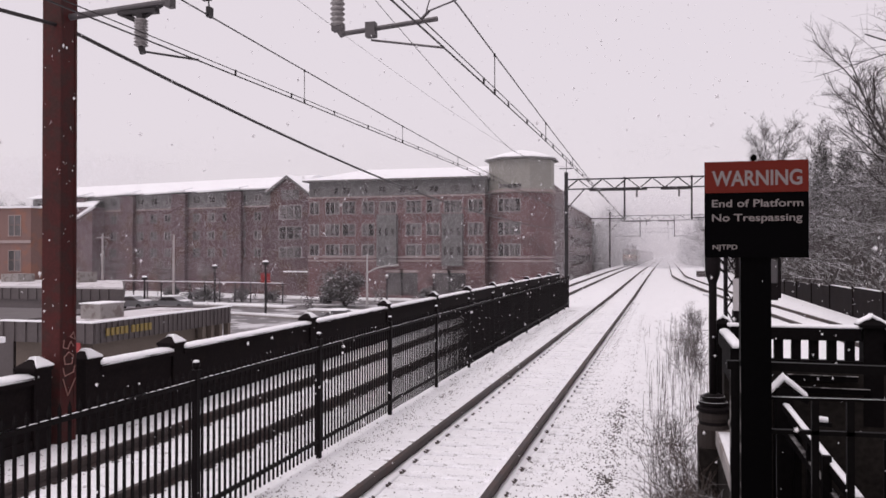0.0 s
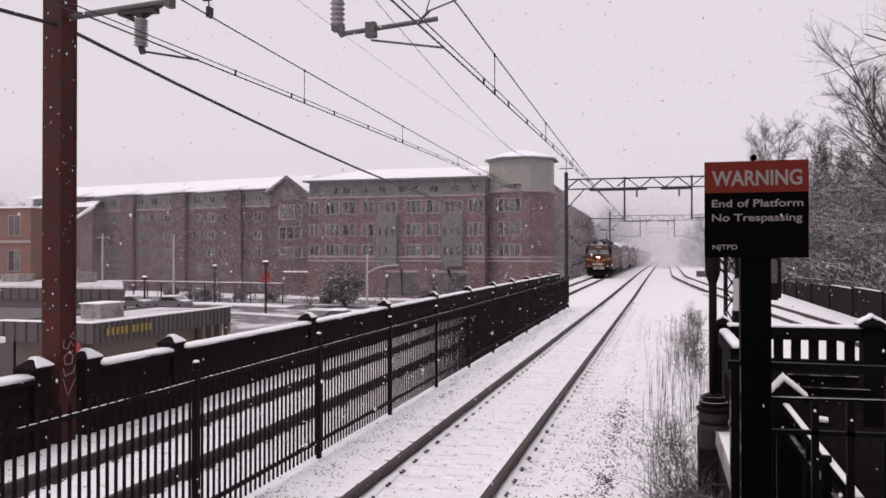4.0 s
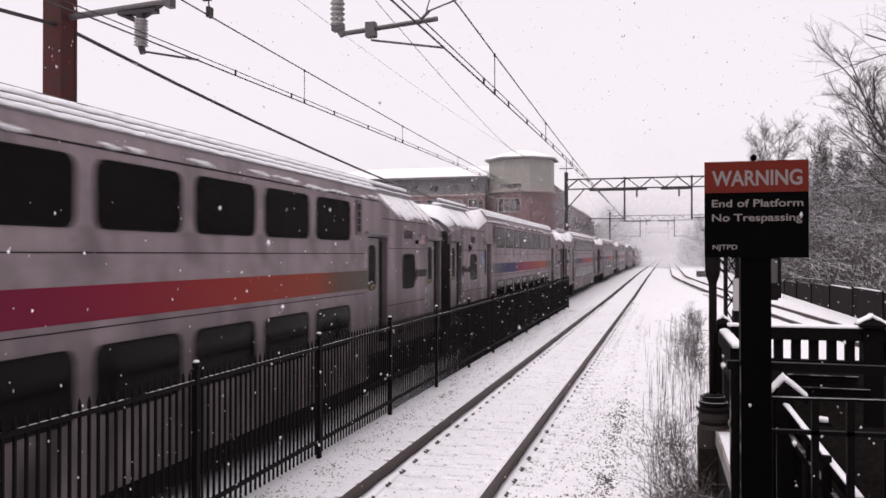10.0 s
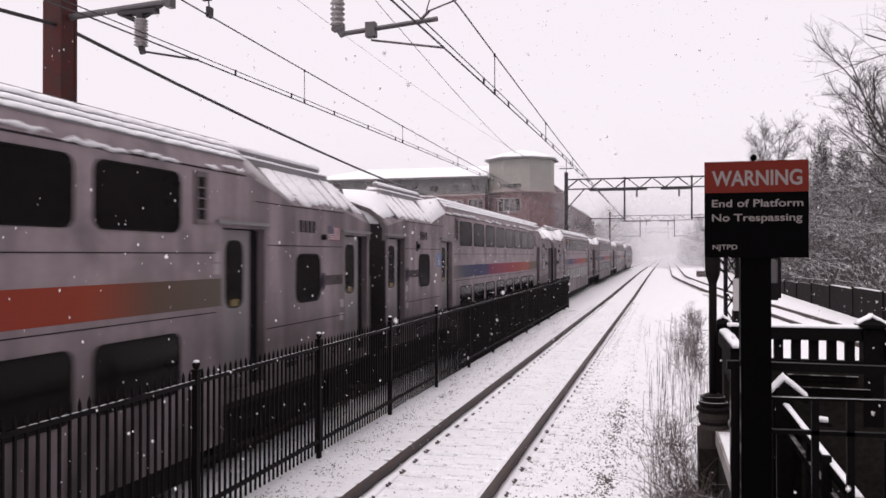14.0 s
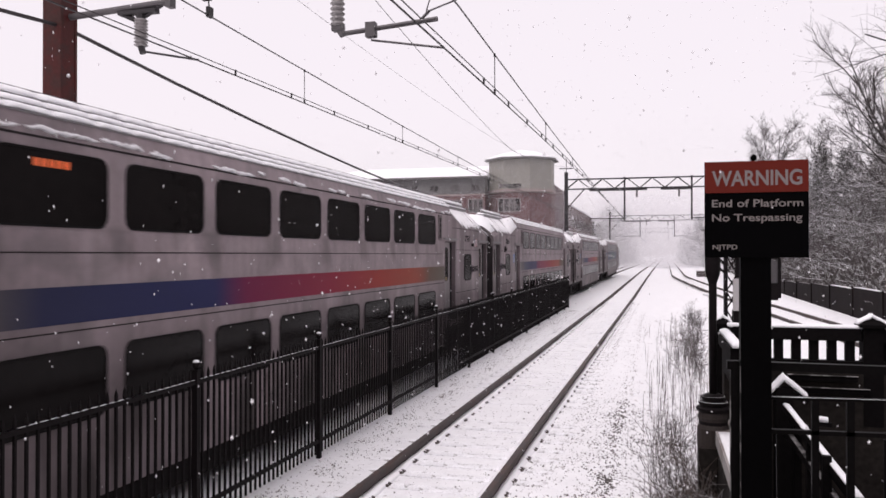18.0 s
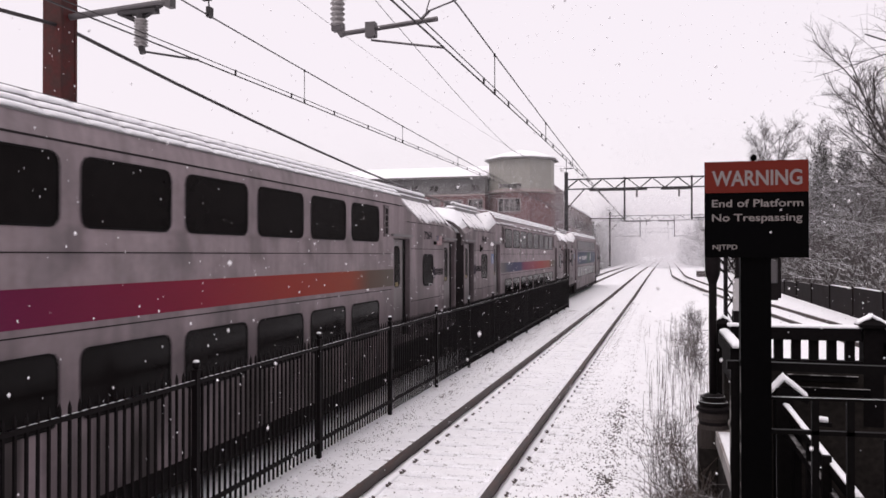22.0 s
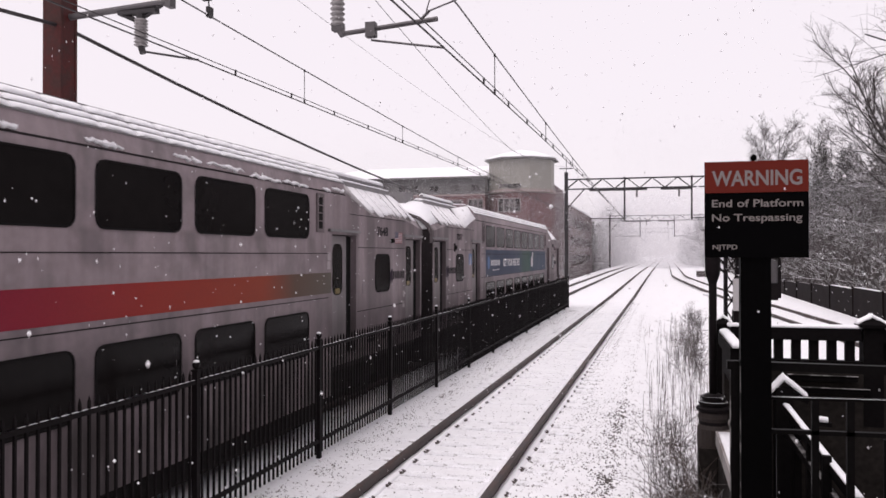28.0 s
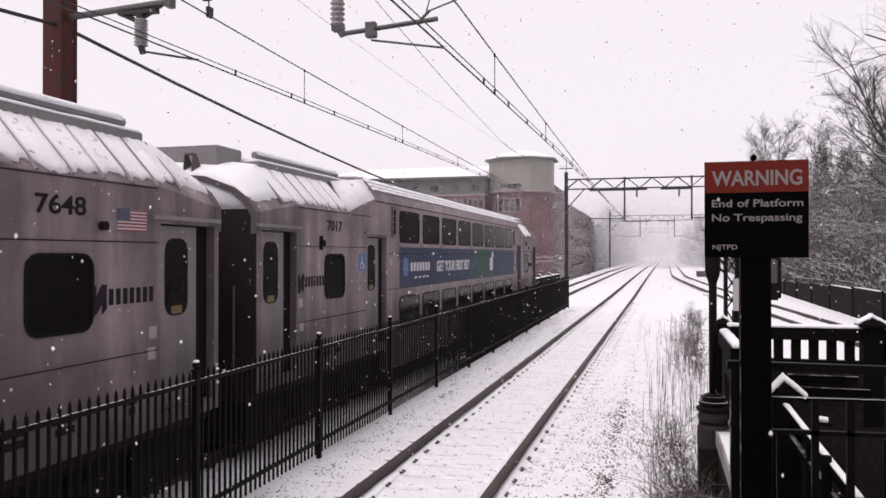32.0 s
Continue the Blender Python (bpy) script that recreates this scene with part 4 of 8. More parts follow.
            for y in np.linspace(ha + 0.22, hb - 0.3, 14):
                d = 0.012 * noise.noise((y * 4, s, k + 5))
                secs.append([(s * 0.985, y, 4.205), (s * 0.97, y, 4.262 + d), (s * 0.92, y, 4.285 + d), (s * 0.87, y, 4.25 + d), (s * 0.87, y, 4.205)])
            loft(bm, secs)
            M["pipe_snow", s, k] = mesh_of("pipe_snow", bm, SNOW, True)
    # snow on the long roof, lying in rows of pads between the roof's ribs
    ya, yb = END_L + 0.03, CAR - END_L - 0.03
    bm = bmesh.new()
    loft(bm, [[(1.22, y, 4.195), (1.17, y, 4.225), (0.6, y, 4.255), (0, y, 4.27), (-0.7, y, 4.255), (-1.22, y, 4.225), (-1.27, y, 4.185)] for y in (ya, yb)], close=True)
    M["roof_snow"] = mesh_of("roof_snow", bm, SNOW, False)
    M["snow_pad"], M["roof_batten"] = [], []
    panels = 29
    for row, (xa, za, xb, zb) in enumerate(((1.482, 3.957, 1.43, 4.018), (1.418, 4.03, 1.35, 4.095), (1.335, 4.11, 1.245, 4.19))):
        bm = bmesh.new()
        rod(bm, (xb - 0.002, ya, zb + 0.006), (xb - 0.002, yb, zb + 0.006), 0.012, 5)
        M["roof_batten"].append(mesh_of("roof_batten", bm, CAR_ROOF))
        for p in range(panels):
            a, b = ya + (yb - ya) * p / panels + 0.006, ya + (yb - ya) * (p + 1) / panels - 0.006
            bm = bmesh.new()
            secs = []
            for i in range(7):
                u = i / 6
                y = a + (b - a) * u
                e = min(1, u * 5 + 0.2, (1 - u) * 5 + 0.2) ** 0.6
                h = 0.03 * e * (1 + 0.3 * noise.noise((y * 2.2, row, 7)) + 0.3 * noise.noise((y * 7, row, 3)))
                lo = 0.008 * noise.noise((y * 4, row, 9)) - 0.006 * (1 - e)
                secs.append([(xa - 0.02, y, za + lo), (xa + h * 0.7, y, za + lo + h * 0.1), (xa + h * 0.75, y, za + lo + h * 0.7), ((xa + xb) / 2 + h * 0.7, y, (za + zb) / 2 + h * 0.65), (xb + h * 0.25, y, zb + h * 0.2), (xb - 0.02, y, zb - 0.01)])
            loft(bm, secs)
            M["snow_pad"].append(mesh_of("snow_pad", bm, SNOW, True))
    def along(profile, v):
        """A point on the half profile, v from the eave to the ridge."""
        pts = [Vector((x, 0, z)) for x, z in profile[1:]]
        lens = [(q - p).length for p, q in zip(pts, pts[1:])]
        d = v * sum(lens)
        for p, q, ln in zip(pts, pts[1:], lens):
            if d <= ln:
                return p.lerp(q, d / ln)
            d -= ln
        return pts[-1]

    for k, f in enumerate((lambda y: y, lambda y: CAR - y)):
        e0 = Y0 if k == 0 else CAR - Y1
        # snow domed over the hipped end of the roof, ragged along its lower edge
        bm = bmesh.new()
        secs = []
        for i in range(13):
            u = i / 12
            y = e0 - 0.02 + (1.62 - e0) * u
            w = min(1.0, u * 1.08) ** 0.85
            bulge = 0.05 + 0.07 * math.sin(math.pi * min(1.0, u * 1.05))
            half = []
            for j in range(11):
                v0 = 0.10 + 0.05 * noise.noise((u * 6, k, 3)) + 0.04 * noise.noise((u * 17, k, 8))
                v = v0 + (1 - v0) * j / 10
                p = along(P_TIP, v).lerp(along(P_END, v), w)
                nrm = Vector((p.x * 0.55, 0, 0.9)).normalized()
                h = bulge * min(1.0, 0.12 + j * 0.22) + 0.012 * noise.noise((u * 8, v * 9, k))
                q = p + nrm * h
                half.append((q.x, q.z))
            ring_pts = [(x, f(y), z) for x, z in half] + [(-x, f(y), z) for x, z in reversed(half[:-1])]
            under = [(x, f(y), z) for x, z in ((-half[0][0] + 0.06, half[0][1] - 0.1), (half[0][0] - 0.06, half[0][1] - 0.1))]
            secs.append(ring_pts + under)
        loft(bm, secs)
        M["hip_snow", k] = mesh_of("hip_snow", bm, SNOW if k == 0 else THIN_SNOW, True)
        # arched rim round the end
        bm = bmesh.new()
        arch = [(HALF + 0.005, 3.0)] + [(x * 1.004, z + 0.012) for x, z in P_TIP[1:]]
        inner = [(HALF - 0.07, 3.0)] + [(x - 0.06 * x / HALF, z - 0.055) for x, z in P_TIP[1:]]
        full_o = arch + [(-x, z) for x, z in reversed(arch[:-1])]
        full_i = inner + [(-x, z) for x, z in reversed(inner[:-1])]
        rings = [[bm.verts.new((x, f(e0 + d), z)) for x, z in prof] for d, prof in ((0.08, full_o), (-0.05, full_o), (-0.05, full_i), (0.08, full_i))]
        for p, q in zip(rings, rings[1:]):
            for i in range(len(full_o) - 1):
                bm.faces.new((p[i], p[i + 1], q[i + 1], q[i]))
        M["end_cap", k] = mesh_of("end_rim", bm, RIM_GREY)
        # fairings where the tall roof drops to the low end roof
        M["fairing", k], M["fairing_snow", k] = [], []
        for s in (1, -1):
            bm = bmesh.new()
            A, B, C, D = (s * (HALF - 0.004), f(END_L), 3.77), (s * (HALF - 0.004), f(END_L - 1.3), 3.456), (s * 1.03, f(END_L - 0.95), 4.0), (s * 1.27, f(END_L), 4.11)
            E = (s * (HALF - 0.004), f(END_L), 3.45)
            vs = [bm.verts.new(p) for p in (A, B, C, D, E, (s * 0.98, f(END_L), 3.9), (s * 0.98, f(END_L - 0.02), 4.06))]
            for q in ((0, 1, 2), (0, 2, 3), (2, 6, 3), (0, 4, 1), (1, 4, 5), (1, 5, 2), (2, 5, 6), (0, 3, 6, 5), (0, 5, 4)):
                bm.faces.new([vs[i] for i in q])
            M["fairing", k].append(mesh_of("fairing", bm, CAR_GREY))
            bm = bmesh.new()
            up = Vector((s * 0.45, f(-0.5) - f(0), 0.75)).normalized() * 0.03
            P = [Vector(A), Vector(A).lerp(Vector(B), 0.5) + Vector((0, 0, 0.012)), Vector(B), Vector(B).lerp(Vector(C), 0.5), Vector(C) + Vector((0, 0, 0.02)), Vector(D) + Vector((0, 0, 0.03))]
            lo, hi = [bm.verts.new(p - up * 0.3) for p in P], [bm.verts.new(p + up) for p in P]
            bm.faces.new(lo[::-1])
            cen = bm.verts.new(sum((v.co for v in hi), Vector()) / 6 + up * 0.4)
            for i in range(6):
                bm.faces.new((lo[i], lo[(i + 1) % 6], hi[(i + 1) % 6], hi[i]))
                bm.faces.new((hi[i], hi[(i + 1) % 6], cen))
            M["fairing_snow", k].append(mesh_of("fairing_snow", bm, THIN_SNOW if k == 0 else FROST, True))
        # car end: diaphragm, end door, buffers
        bm = bmesh.new()
        def q(a, b):
            return sorted((f(a), f(b)))
        box(bm, -0.6, -0.42, *q(0.02, e0 + 0.03), 0.95, 3.2)
        box(bm, 0.42, 0.6, *q(0.02, e0 + 0.03), 0.95, 3.2)
        box(bm, -0.6, 0.6, *q(0.02, e0 + 0.03), 3.1, 3.3)
        M["diaphragm", k] = mesh_of("diaphragm", bm, RUBBER)
        bm = bmesh.new()
        face = [(HALF - 0.01, 0.85)] + [(x - 0.012, z - 0.012) for x, z in P_TIP[1:]]
        slab(bm, [(x, f(e0 - 0.01), z) for x, z in face + [(-x, z) for x, z in reversed(face) if x > 0.01]], (0, f(1) - f(0), 0), 0.05)
        M["end_wall", k] = mesh_of("end_wall", bm, END_DARK)
        bm = bmesh.new()
        for x in (-1.2, 1.2):
            rod(bm, (x, f(e0 - 0.04), 1.2), (x, f(e0 - 0.04), 2.3), 0.018, 6)
        rod(bm, (0.8, f(e0 - 0.06), 1.1), (0.8, f(e0 - 0.06), 1.9), 0.03, 6)
        M["grab_rail", k] = mesh_of("grab_rail", bm, GALV)
    bm = bmesh.new()
    box(bm, -0.95, 0.72, 0.78, 1.45, 3.6, 4.27)
    bmesh.ops.bevel(bm, geom=bm.edges[:], offset=0.02, segments=1)
    M["roof_unit"] = mesh_of("roof_unit", bm, CAR_ROOF)
    M["roof_bracket"] = []
    for x in (-0.6, 0.4):
        bm = bmesh.new()
        for dx in (-0.02, 0.11):
            slab(bm, [(x + dx, 0.44, 3.7), (x + dx, 0.50, 4.13), (x + dx, 0.57, 4.13), (x + dx, 0.80, 3.8)], (1, 0, 0), 0.014)
        box(bm, x - 0.02, x + 0.124, 0.5, 0.57, 4.10, 4.13)
        M["roof_bracket"].append(mesh_of("roof_bracket", bm, RIM_GREY))
    bm = bmesh.new()
    box(bm, -1.36, 1.36, 5.75, CAR - 5.75, 0.06, 0.75)
    box(bm, -1.3, 1.3, 0.6, 5.75, 0.62, 0.9)
    box(bm, -1.3, 1.3, CAR - 5.75, CAR - 0.6, 0.62, 0.9)
    box(bm, -1.12, 1.12, 1.7, 5.75, 0.12, 0.62)
    box(bm, -1.12, 1.12, CAR - 5.75, CAR - 1.7, 0.12, 0.62)
    box(bm, -1.25, 1.25, 0.7, 1.7, 0.1, 0.62)
    box(bm, -1.25, 1.25, CAR - 1.7, CAR - 0.7, 0.1, 0.62)
    M["underframe"] = mesh_of("underframe", bm, UNDER)
    bm = bmesh.new()
    box(bm, -1.0, 1.0, -0.3, 0.3, 0.4, 0.7)
    M["bogie"] = mesh_of("bogie", bm, UNDER)
    for k, w, h in (("side_frame", 1.75, 0.0), ("spring_nest", 0.45, 0.0), ("axle_box", 0.28, 0.0)):
        bm = bmesh.new()
        if k == "side_frame":
            loft(bm, [[(x, y, z) for x, z in ((-0.1, b), (0.1, b), (0.1, c), (-0.1, c))] for y, b, c in ((-1.75, 0.42, 0.62), (-1.0, 0.36, 0.66), (-0.6, 0.26, 0.66), (0.6, 0.26, 0.66), (1.0, 0.36, 0.66), (1.75, 0.42, 0.62))])
        elif k == "spring_nest":
            box(bm, -0.14, 0.14, -w, w, 0.14, 0.2)
            for y in (-0.28, 0.0, 0.28):
                rod(bm, (0, y, 0.2), (0, y, 0.72), 0.12, 8)
            box(bm, -0.14, 0.14, -w, w, 0.72, 0.85)
        else:
            box(bm, -0.14, 0.12, -w, w, 0.16, 0.7)
            rod(bm, (0.12, 0, 0.42), (0.17, 0, 0.42), 0.14, 10)
        M[k] = mesh_of(k, bm, UNDER)
    bm = bmesh.new()
    for s in (-1, 1):
        secs = []
        for x, r in ((s * 0.68, 0.43), (s * 0.72, 0.42), (s * 0.81, 0.415)):
            secs.append([(x, r * math.cos(a * math.pi / 10), r * math.sin(a * math.pi / 10)) for a in range(20)])
        loft(bm, secs)
    rod(bm, (-0.7, 0, 0), (0.7, 0, 0), 0.09, 8)
    M["wheelset"] = mesh_of("wheelset", bm, UNDER)
    return M


CM = passenger_car_meshes()
CARS, WHEELS = [], []


def bogie(parent, y, wheelbase=2.6):
    b = part("bogie", CM["bogie"], None, parent)
    b.matrix_basis = pose(0, y, 0)
    for rz, s in ((0, 1), (180, -1)):
        part("side_frame", CM["side_frame"], None, b).matrix_basis = pose(s * 1.1, 0, 0, rz=rz)
        part("spring_nest", CM["spring_nest"], None, b).matrix_basis = pose(s * 1.12, 0, 0, rz=rz)
        for d in (-wheelbase / 2, wheelbase / 2):
            part("axle_box", CM["axle_box"], None, b).matrix_basis = pose(s * 1.12, d, 0, rz=rz)
    for d in (-wheelbase / 2, wheelbase / 2):
        w = part("wheelset", CM["wheelset"], None, b)
        w.matrix_basis = pose(0, d, 0.415)
        WHEELS.append(w)


def passenger_car(label, number="", ad=False, clumps=False):
    c = thing("passenger_car", label, "train car", "cars of the train")
    for k in ("roof_shell", "inner_shell", "underframe", "roof_snow") + (("roof_unit",) if ad else ()):
        part(k, CM[k], None, c)
    for me in CM["roof_bracket"]:
        part("roof_bracket", me, None, c)
    for me in CM["snow_pad"]:
        part("snow_pad", me, None, c)
    for me in CM["roof_batten"]:
        part("roof_batten", me, None, c)
    for k in (0, 1):
        for nm in ("hip_snow", "diaphragm", "end_wall", "end_cap", "grab_rail"):
            part(nm, CM[nm, k], None, c)
        for me, sn in zip(CM["fairing", k], CM["fairing_snow", k]):
            part("snow_layer", sn, None, part("fairing", me, None, c))
    sides, wall = set(), None
    for s in (1, -1):
        for me in CM["side_wall", s]:
            w0 = part("side_wall", me, None, c)
            wall = w0 if me.vertices[2].co.y > 12 and me.vertices[0].co.y < 12 else (wall if s in sides else w0)
            sides.add(s)
        part("seam", CM["seam", s], None, wall)
        for me in CM["drip_rail", s]:
            part("drip_rail", me, None, wall)
        part("gutter", CM["gutter", s], None, c)
        part("advert_panel" if ad else "stripe", CM["advert" if ad else "stripe", s], None, wall,
             "blue and green advert panel" if ad else "stripe that fades from blue to red to orange")
        for me in CM["snow_fringe", s] if clumps else ():
            part("snow_clump", me, None, c)
        for k in (0, 1):
            for me in CM["bay_snow", s, k]:
                part("roof_snow", me, None, c)
            for me in CM["rib", s, k]:
                part("roof_rib", me, None, c)
            hood = part("roof_hood", CM["hood", s, k], None, c)
            part("roof_pipe", CM["pipe", s, k], None, hood)
            part("hood_snow", CM["hood_snow", s, k], None, hood)
            part("pipe_snow", CM["pipe_snow", s, k], None, hood)
        for i in range(8):
            y = CAR / 2 + (i - 3.5) * 1.663
            for z in (3.305, 1.51):
                w = part("window", CM["window", s], None, c)
                w.matrix_basis = pose(0, y, z)
                part("window_frame", CM["window_frame", s], None, w)
        for y in (3.07, CAR - 3.10):
            w = part("window", CM["end_window", s], None, c)
            w.matrix_basis = pose(0, y, 2.365)
            part("window_frame", CM["end_window_frame", s], None, w)
        for a, b in DOORS:
            d = part("door", CM["door_leaf", s], None, c)
            d.matrix_basis = pose(0, a + 0.38, 0)
            part("door_window", CM["door_window", s], None, d)
            part("door_pocket", CM["door_pocket", s], None, d)
            part("sticker", CM["sticker", s], None, d, "small yellow sticker")
            part("door_sill", CM["sill", s], None, c).matrix_basis = pose(0, a, 0)
        for y in (6.07, CAR - 6.04):
            v = part("vent", CM["vent", s], None, c)
            v.matrix_basis = pose(0, y, 3.385)
            part("vent_frame", CM["vent_frame", s], None, v)
    side = Matrix.Translation((HALF + 0.002, 0, 0)) @ Euler((radians(90), 0, radians(90))).to_matrix().to_4x4()
    for y in (2.76, CAR - 3.40):
        if number:
            lettering(number, 0.24, INK, c, Matrix.Translation((0, y, 3.09 if y > 9 else 3.115)) @ side, "number", "black car number", width=0.62, bold=0.004)
        else:
            bm = bmesh.new()
            for i in range(4):
                box(bm, HALF, HALF + 0.004, y + 0.15 * i, y + 0.15 * i + 0.10, 3.06, 3.24)
            part("number_mark", bm, INK, c)
    bm = bmesh.new()
    for i in range(5 if number == "7767" else 0):
        box(bm, HALF + 0.008, HALF + 0.011, 6.89 + 0.09 * i, 6.89 + 0.09 * i + 0.065, 3.49, 3.56)
    if number == "7767":
        part("route_display", bm, ROUTE_LED, c, "dim orange route display behind the glass")
    # operator's mark beside the end windows as plain shapes
    for y in (CAR - 2.71, 1.69):
        bm = bmesh.new()
        slab(bm, [(HALF, y + 1.15 * a, z) for a, z in ((0, 2.14), (0.06, 2.14), (0.13, 2.24), (0.13, 2.14), (0.19, 2.19), (0.19, 2.43), (0.13, 2.43), (0.06, 2.32), (0.06, 2.43), (0, 2.39))], (1, 0, 0), 0.004)
        part("emblem", bm, PURPLE_INK, c)
        for i in range(7):
            yy = y + 0.25 + 0.104 * i
            bm = bmesh.new()
            box(bm, HALF, HALF + 0.004, yy, yy + 0.066, 2.225, 2.385)
            part("wordmark_bar", bm, INK, c)
    # flag by the trailing door
    y = CAR - 2.34
    for i in range(7):
        bm = bmesh.new()
        box(bm, HALF + 0.001, HALF + 0.005, y, y + 0.46, 2.955 + 0.034 * i, 2.955 + 0.034 * i + 0.02)
        part("flag_stripe", bm, FLAG_RED, c)
    bm = bmesh.new()
    box(bm, HALF + 0.0005, HALF + 0.003, y, y + 0.46, 2.955, 3.18)
    part("flag_field", bm, WHITE_INK, c)
    bm = bmesh.new()
    box(bm, HALF + 0.004, HALF + 0.008, y, y + 0.19, 3.06, 3.185)
    part("flag_canton", bm, FLAG_BLUE, c)
    bm = bmesh.new()
    box(bm, HALF, HALF + 0.005, 4.16, 4.49, 2.43, 2.74)
    sign = part("access_sign", bm, SIGN_BLUE, c, "blue accessibility sticker")
    x = HALF + 0.006
    bm = bmesh.new()
    path_rod(bm, [(x, 4.30 + 0.07 * math.cos(a), 2.53 + 0.07 * math.sin(a)) for a in (2.2, 2.9, 3.6, 4.3, 5.0, 5.7)], 0.008, 4)
    path_rod(bm, [(x, 4.29, 2.66), (x, 4.30, 2.56), (x, 4.36, 2.555), (x, 4.39, 2.48)], 0.011, 4)
    rod(bm, (x - 0.004, 4.285, 2.69), (x + 0.004, 4.285, 2.69), 0.018, 8)
    part("wheelchair_symbol", bm, WHITE_INK, sign, "white wheelchair symbol")
    for y, z in ((CAR - 1.84, 1.83), (CAR - 1.86, 1.61), (1.72, 1.93), (1.75, 1.57), (CAR - 5.74, 2.48), (CAR - 5.73, 2.63), (5.85, 2.5)):
        bm = bmesh.new()
        box(bm, HALF, HALF + 0.005, y, y + 0.13, z, z + 0.13)
        part("notice", bm, NOTICE, c)
    bm = bmesh.new()
    rod(bm, (HALF, CAR - 2.57, 3.0), (HALF + 0.06, CAR - 2.57, 3.0), 0.045, 10)
    part("side_lamp", bm, UNDER, c)
    bm = bmesh.new()
    rod(bm, (HALF, 2.51, 2.91), (HALF + 0.07, 2.51, 2.91), 0.055, 10)
    box(bm, HALF, HALF + 0.02, 2.46, 2.56, 2.8, 3.02)
    part("side_lamp", bm, UNDER, c)
    for y in (4.03, CAR - 4.1):
        bm = bmesh.new()
        ring(bm, 1, y, 2.09, 0.12, 0.16, 0.02, HALF + 0.001, 0.004, 0.012)
        part("small_hatch", bm, CAR_ROOF, c)
    for y, w in ((2.4, 0.5), (3.0, 0.34), (CAR - 3.9, 0.42), (CAR - 3.2, 0.3), (CAR - 2.2, 0.16)):
        bm = bmesh.new()
        box(bm, HALF + 0.001, HALF + 0.006, y, y + w, 1.19, 1.24)
        box(bm, HALF + 0.001, HALF + 0.006, y + 0.04, y + w - 0.02, 1.09, 1.16)
        part("stencil_mark", bm, INK, c)
    if ad:
        lettering("GET YOUR FIRST BET", 0.36, WHITE_INK, c, Matrix.Translation((0.004, 9.28, 2.32)) @ side, "slogan", "white slogan", width=3.4, bold=0.01)
        bm = bmesh.new()
        for i in range(7):
            box(bm, HALF + 0.004, HALF + 0.008, 7.2 + 0.22 * i, 7.2 + 0.22 * i + 0.14, 2.36, 2.55)
        for i in range(4):
            box(bm, HALF + 0.004, HALF + 0.008, 7.5 + 0.3 * i, 7.5 + 0.3 * i + 0.18, 2.2, 2.24)
        part("wordmark", bm, WHITE_INK, c)
        bm = bmesh.new()
        slab(bm, [(HALF + 0.004, 6.85 + a, 2.46 + b) for a, b in rounded(0.34, 0.4, 0.12)], (1, 0, 0), 0.004)
        part("emblem", bm, SIGN_BLUE, c)
        bm = bmesh.new()
        slab(bm, [(HALF + 0.004, 15.75 + a, 2.42 + b) for a, b in rounded(0.5, 0.42, 0.12)], (1, 0, 0), 0.004)
        slab(bm, [(HALF + 0.004, 15.95 + a, 2.72 + b) for a, b in rounded(0.3, 0.2, 0.08)], (1, 0, 0), 0.004)
        part("white_shape", bm, WHITE_INK, c)
    bogie(c, 3.7)
    bogie(c, CAR - 3.7)
    CARS.append(c)
    return c


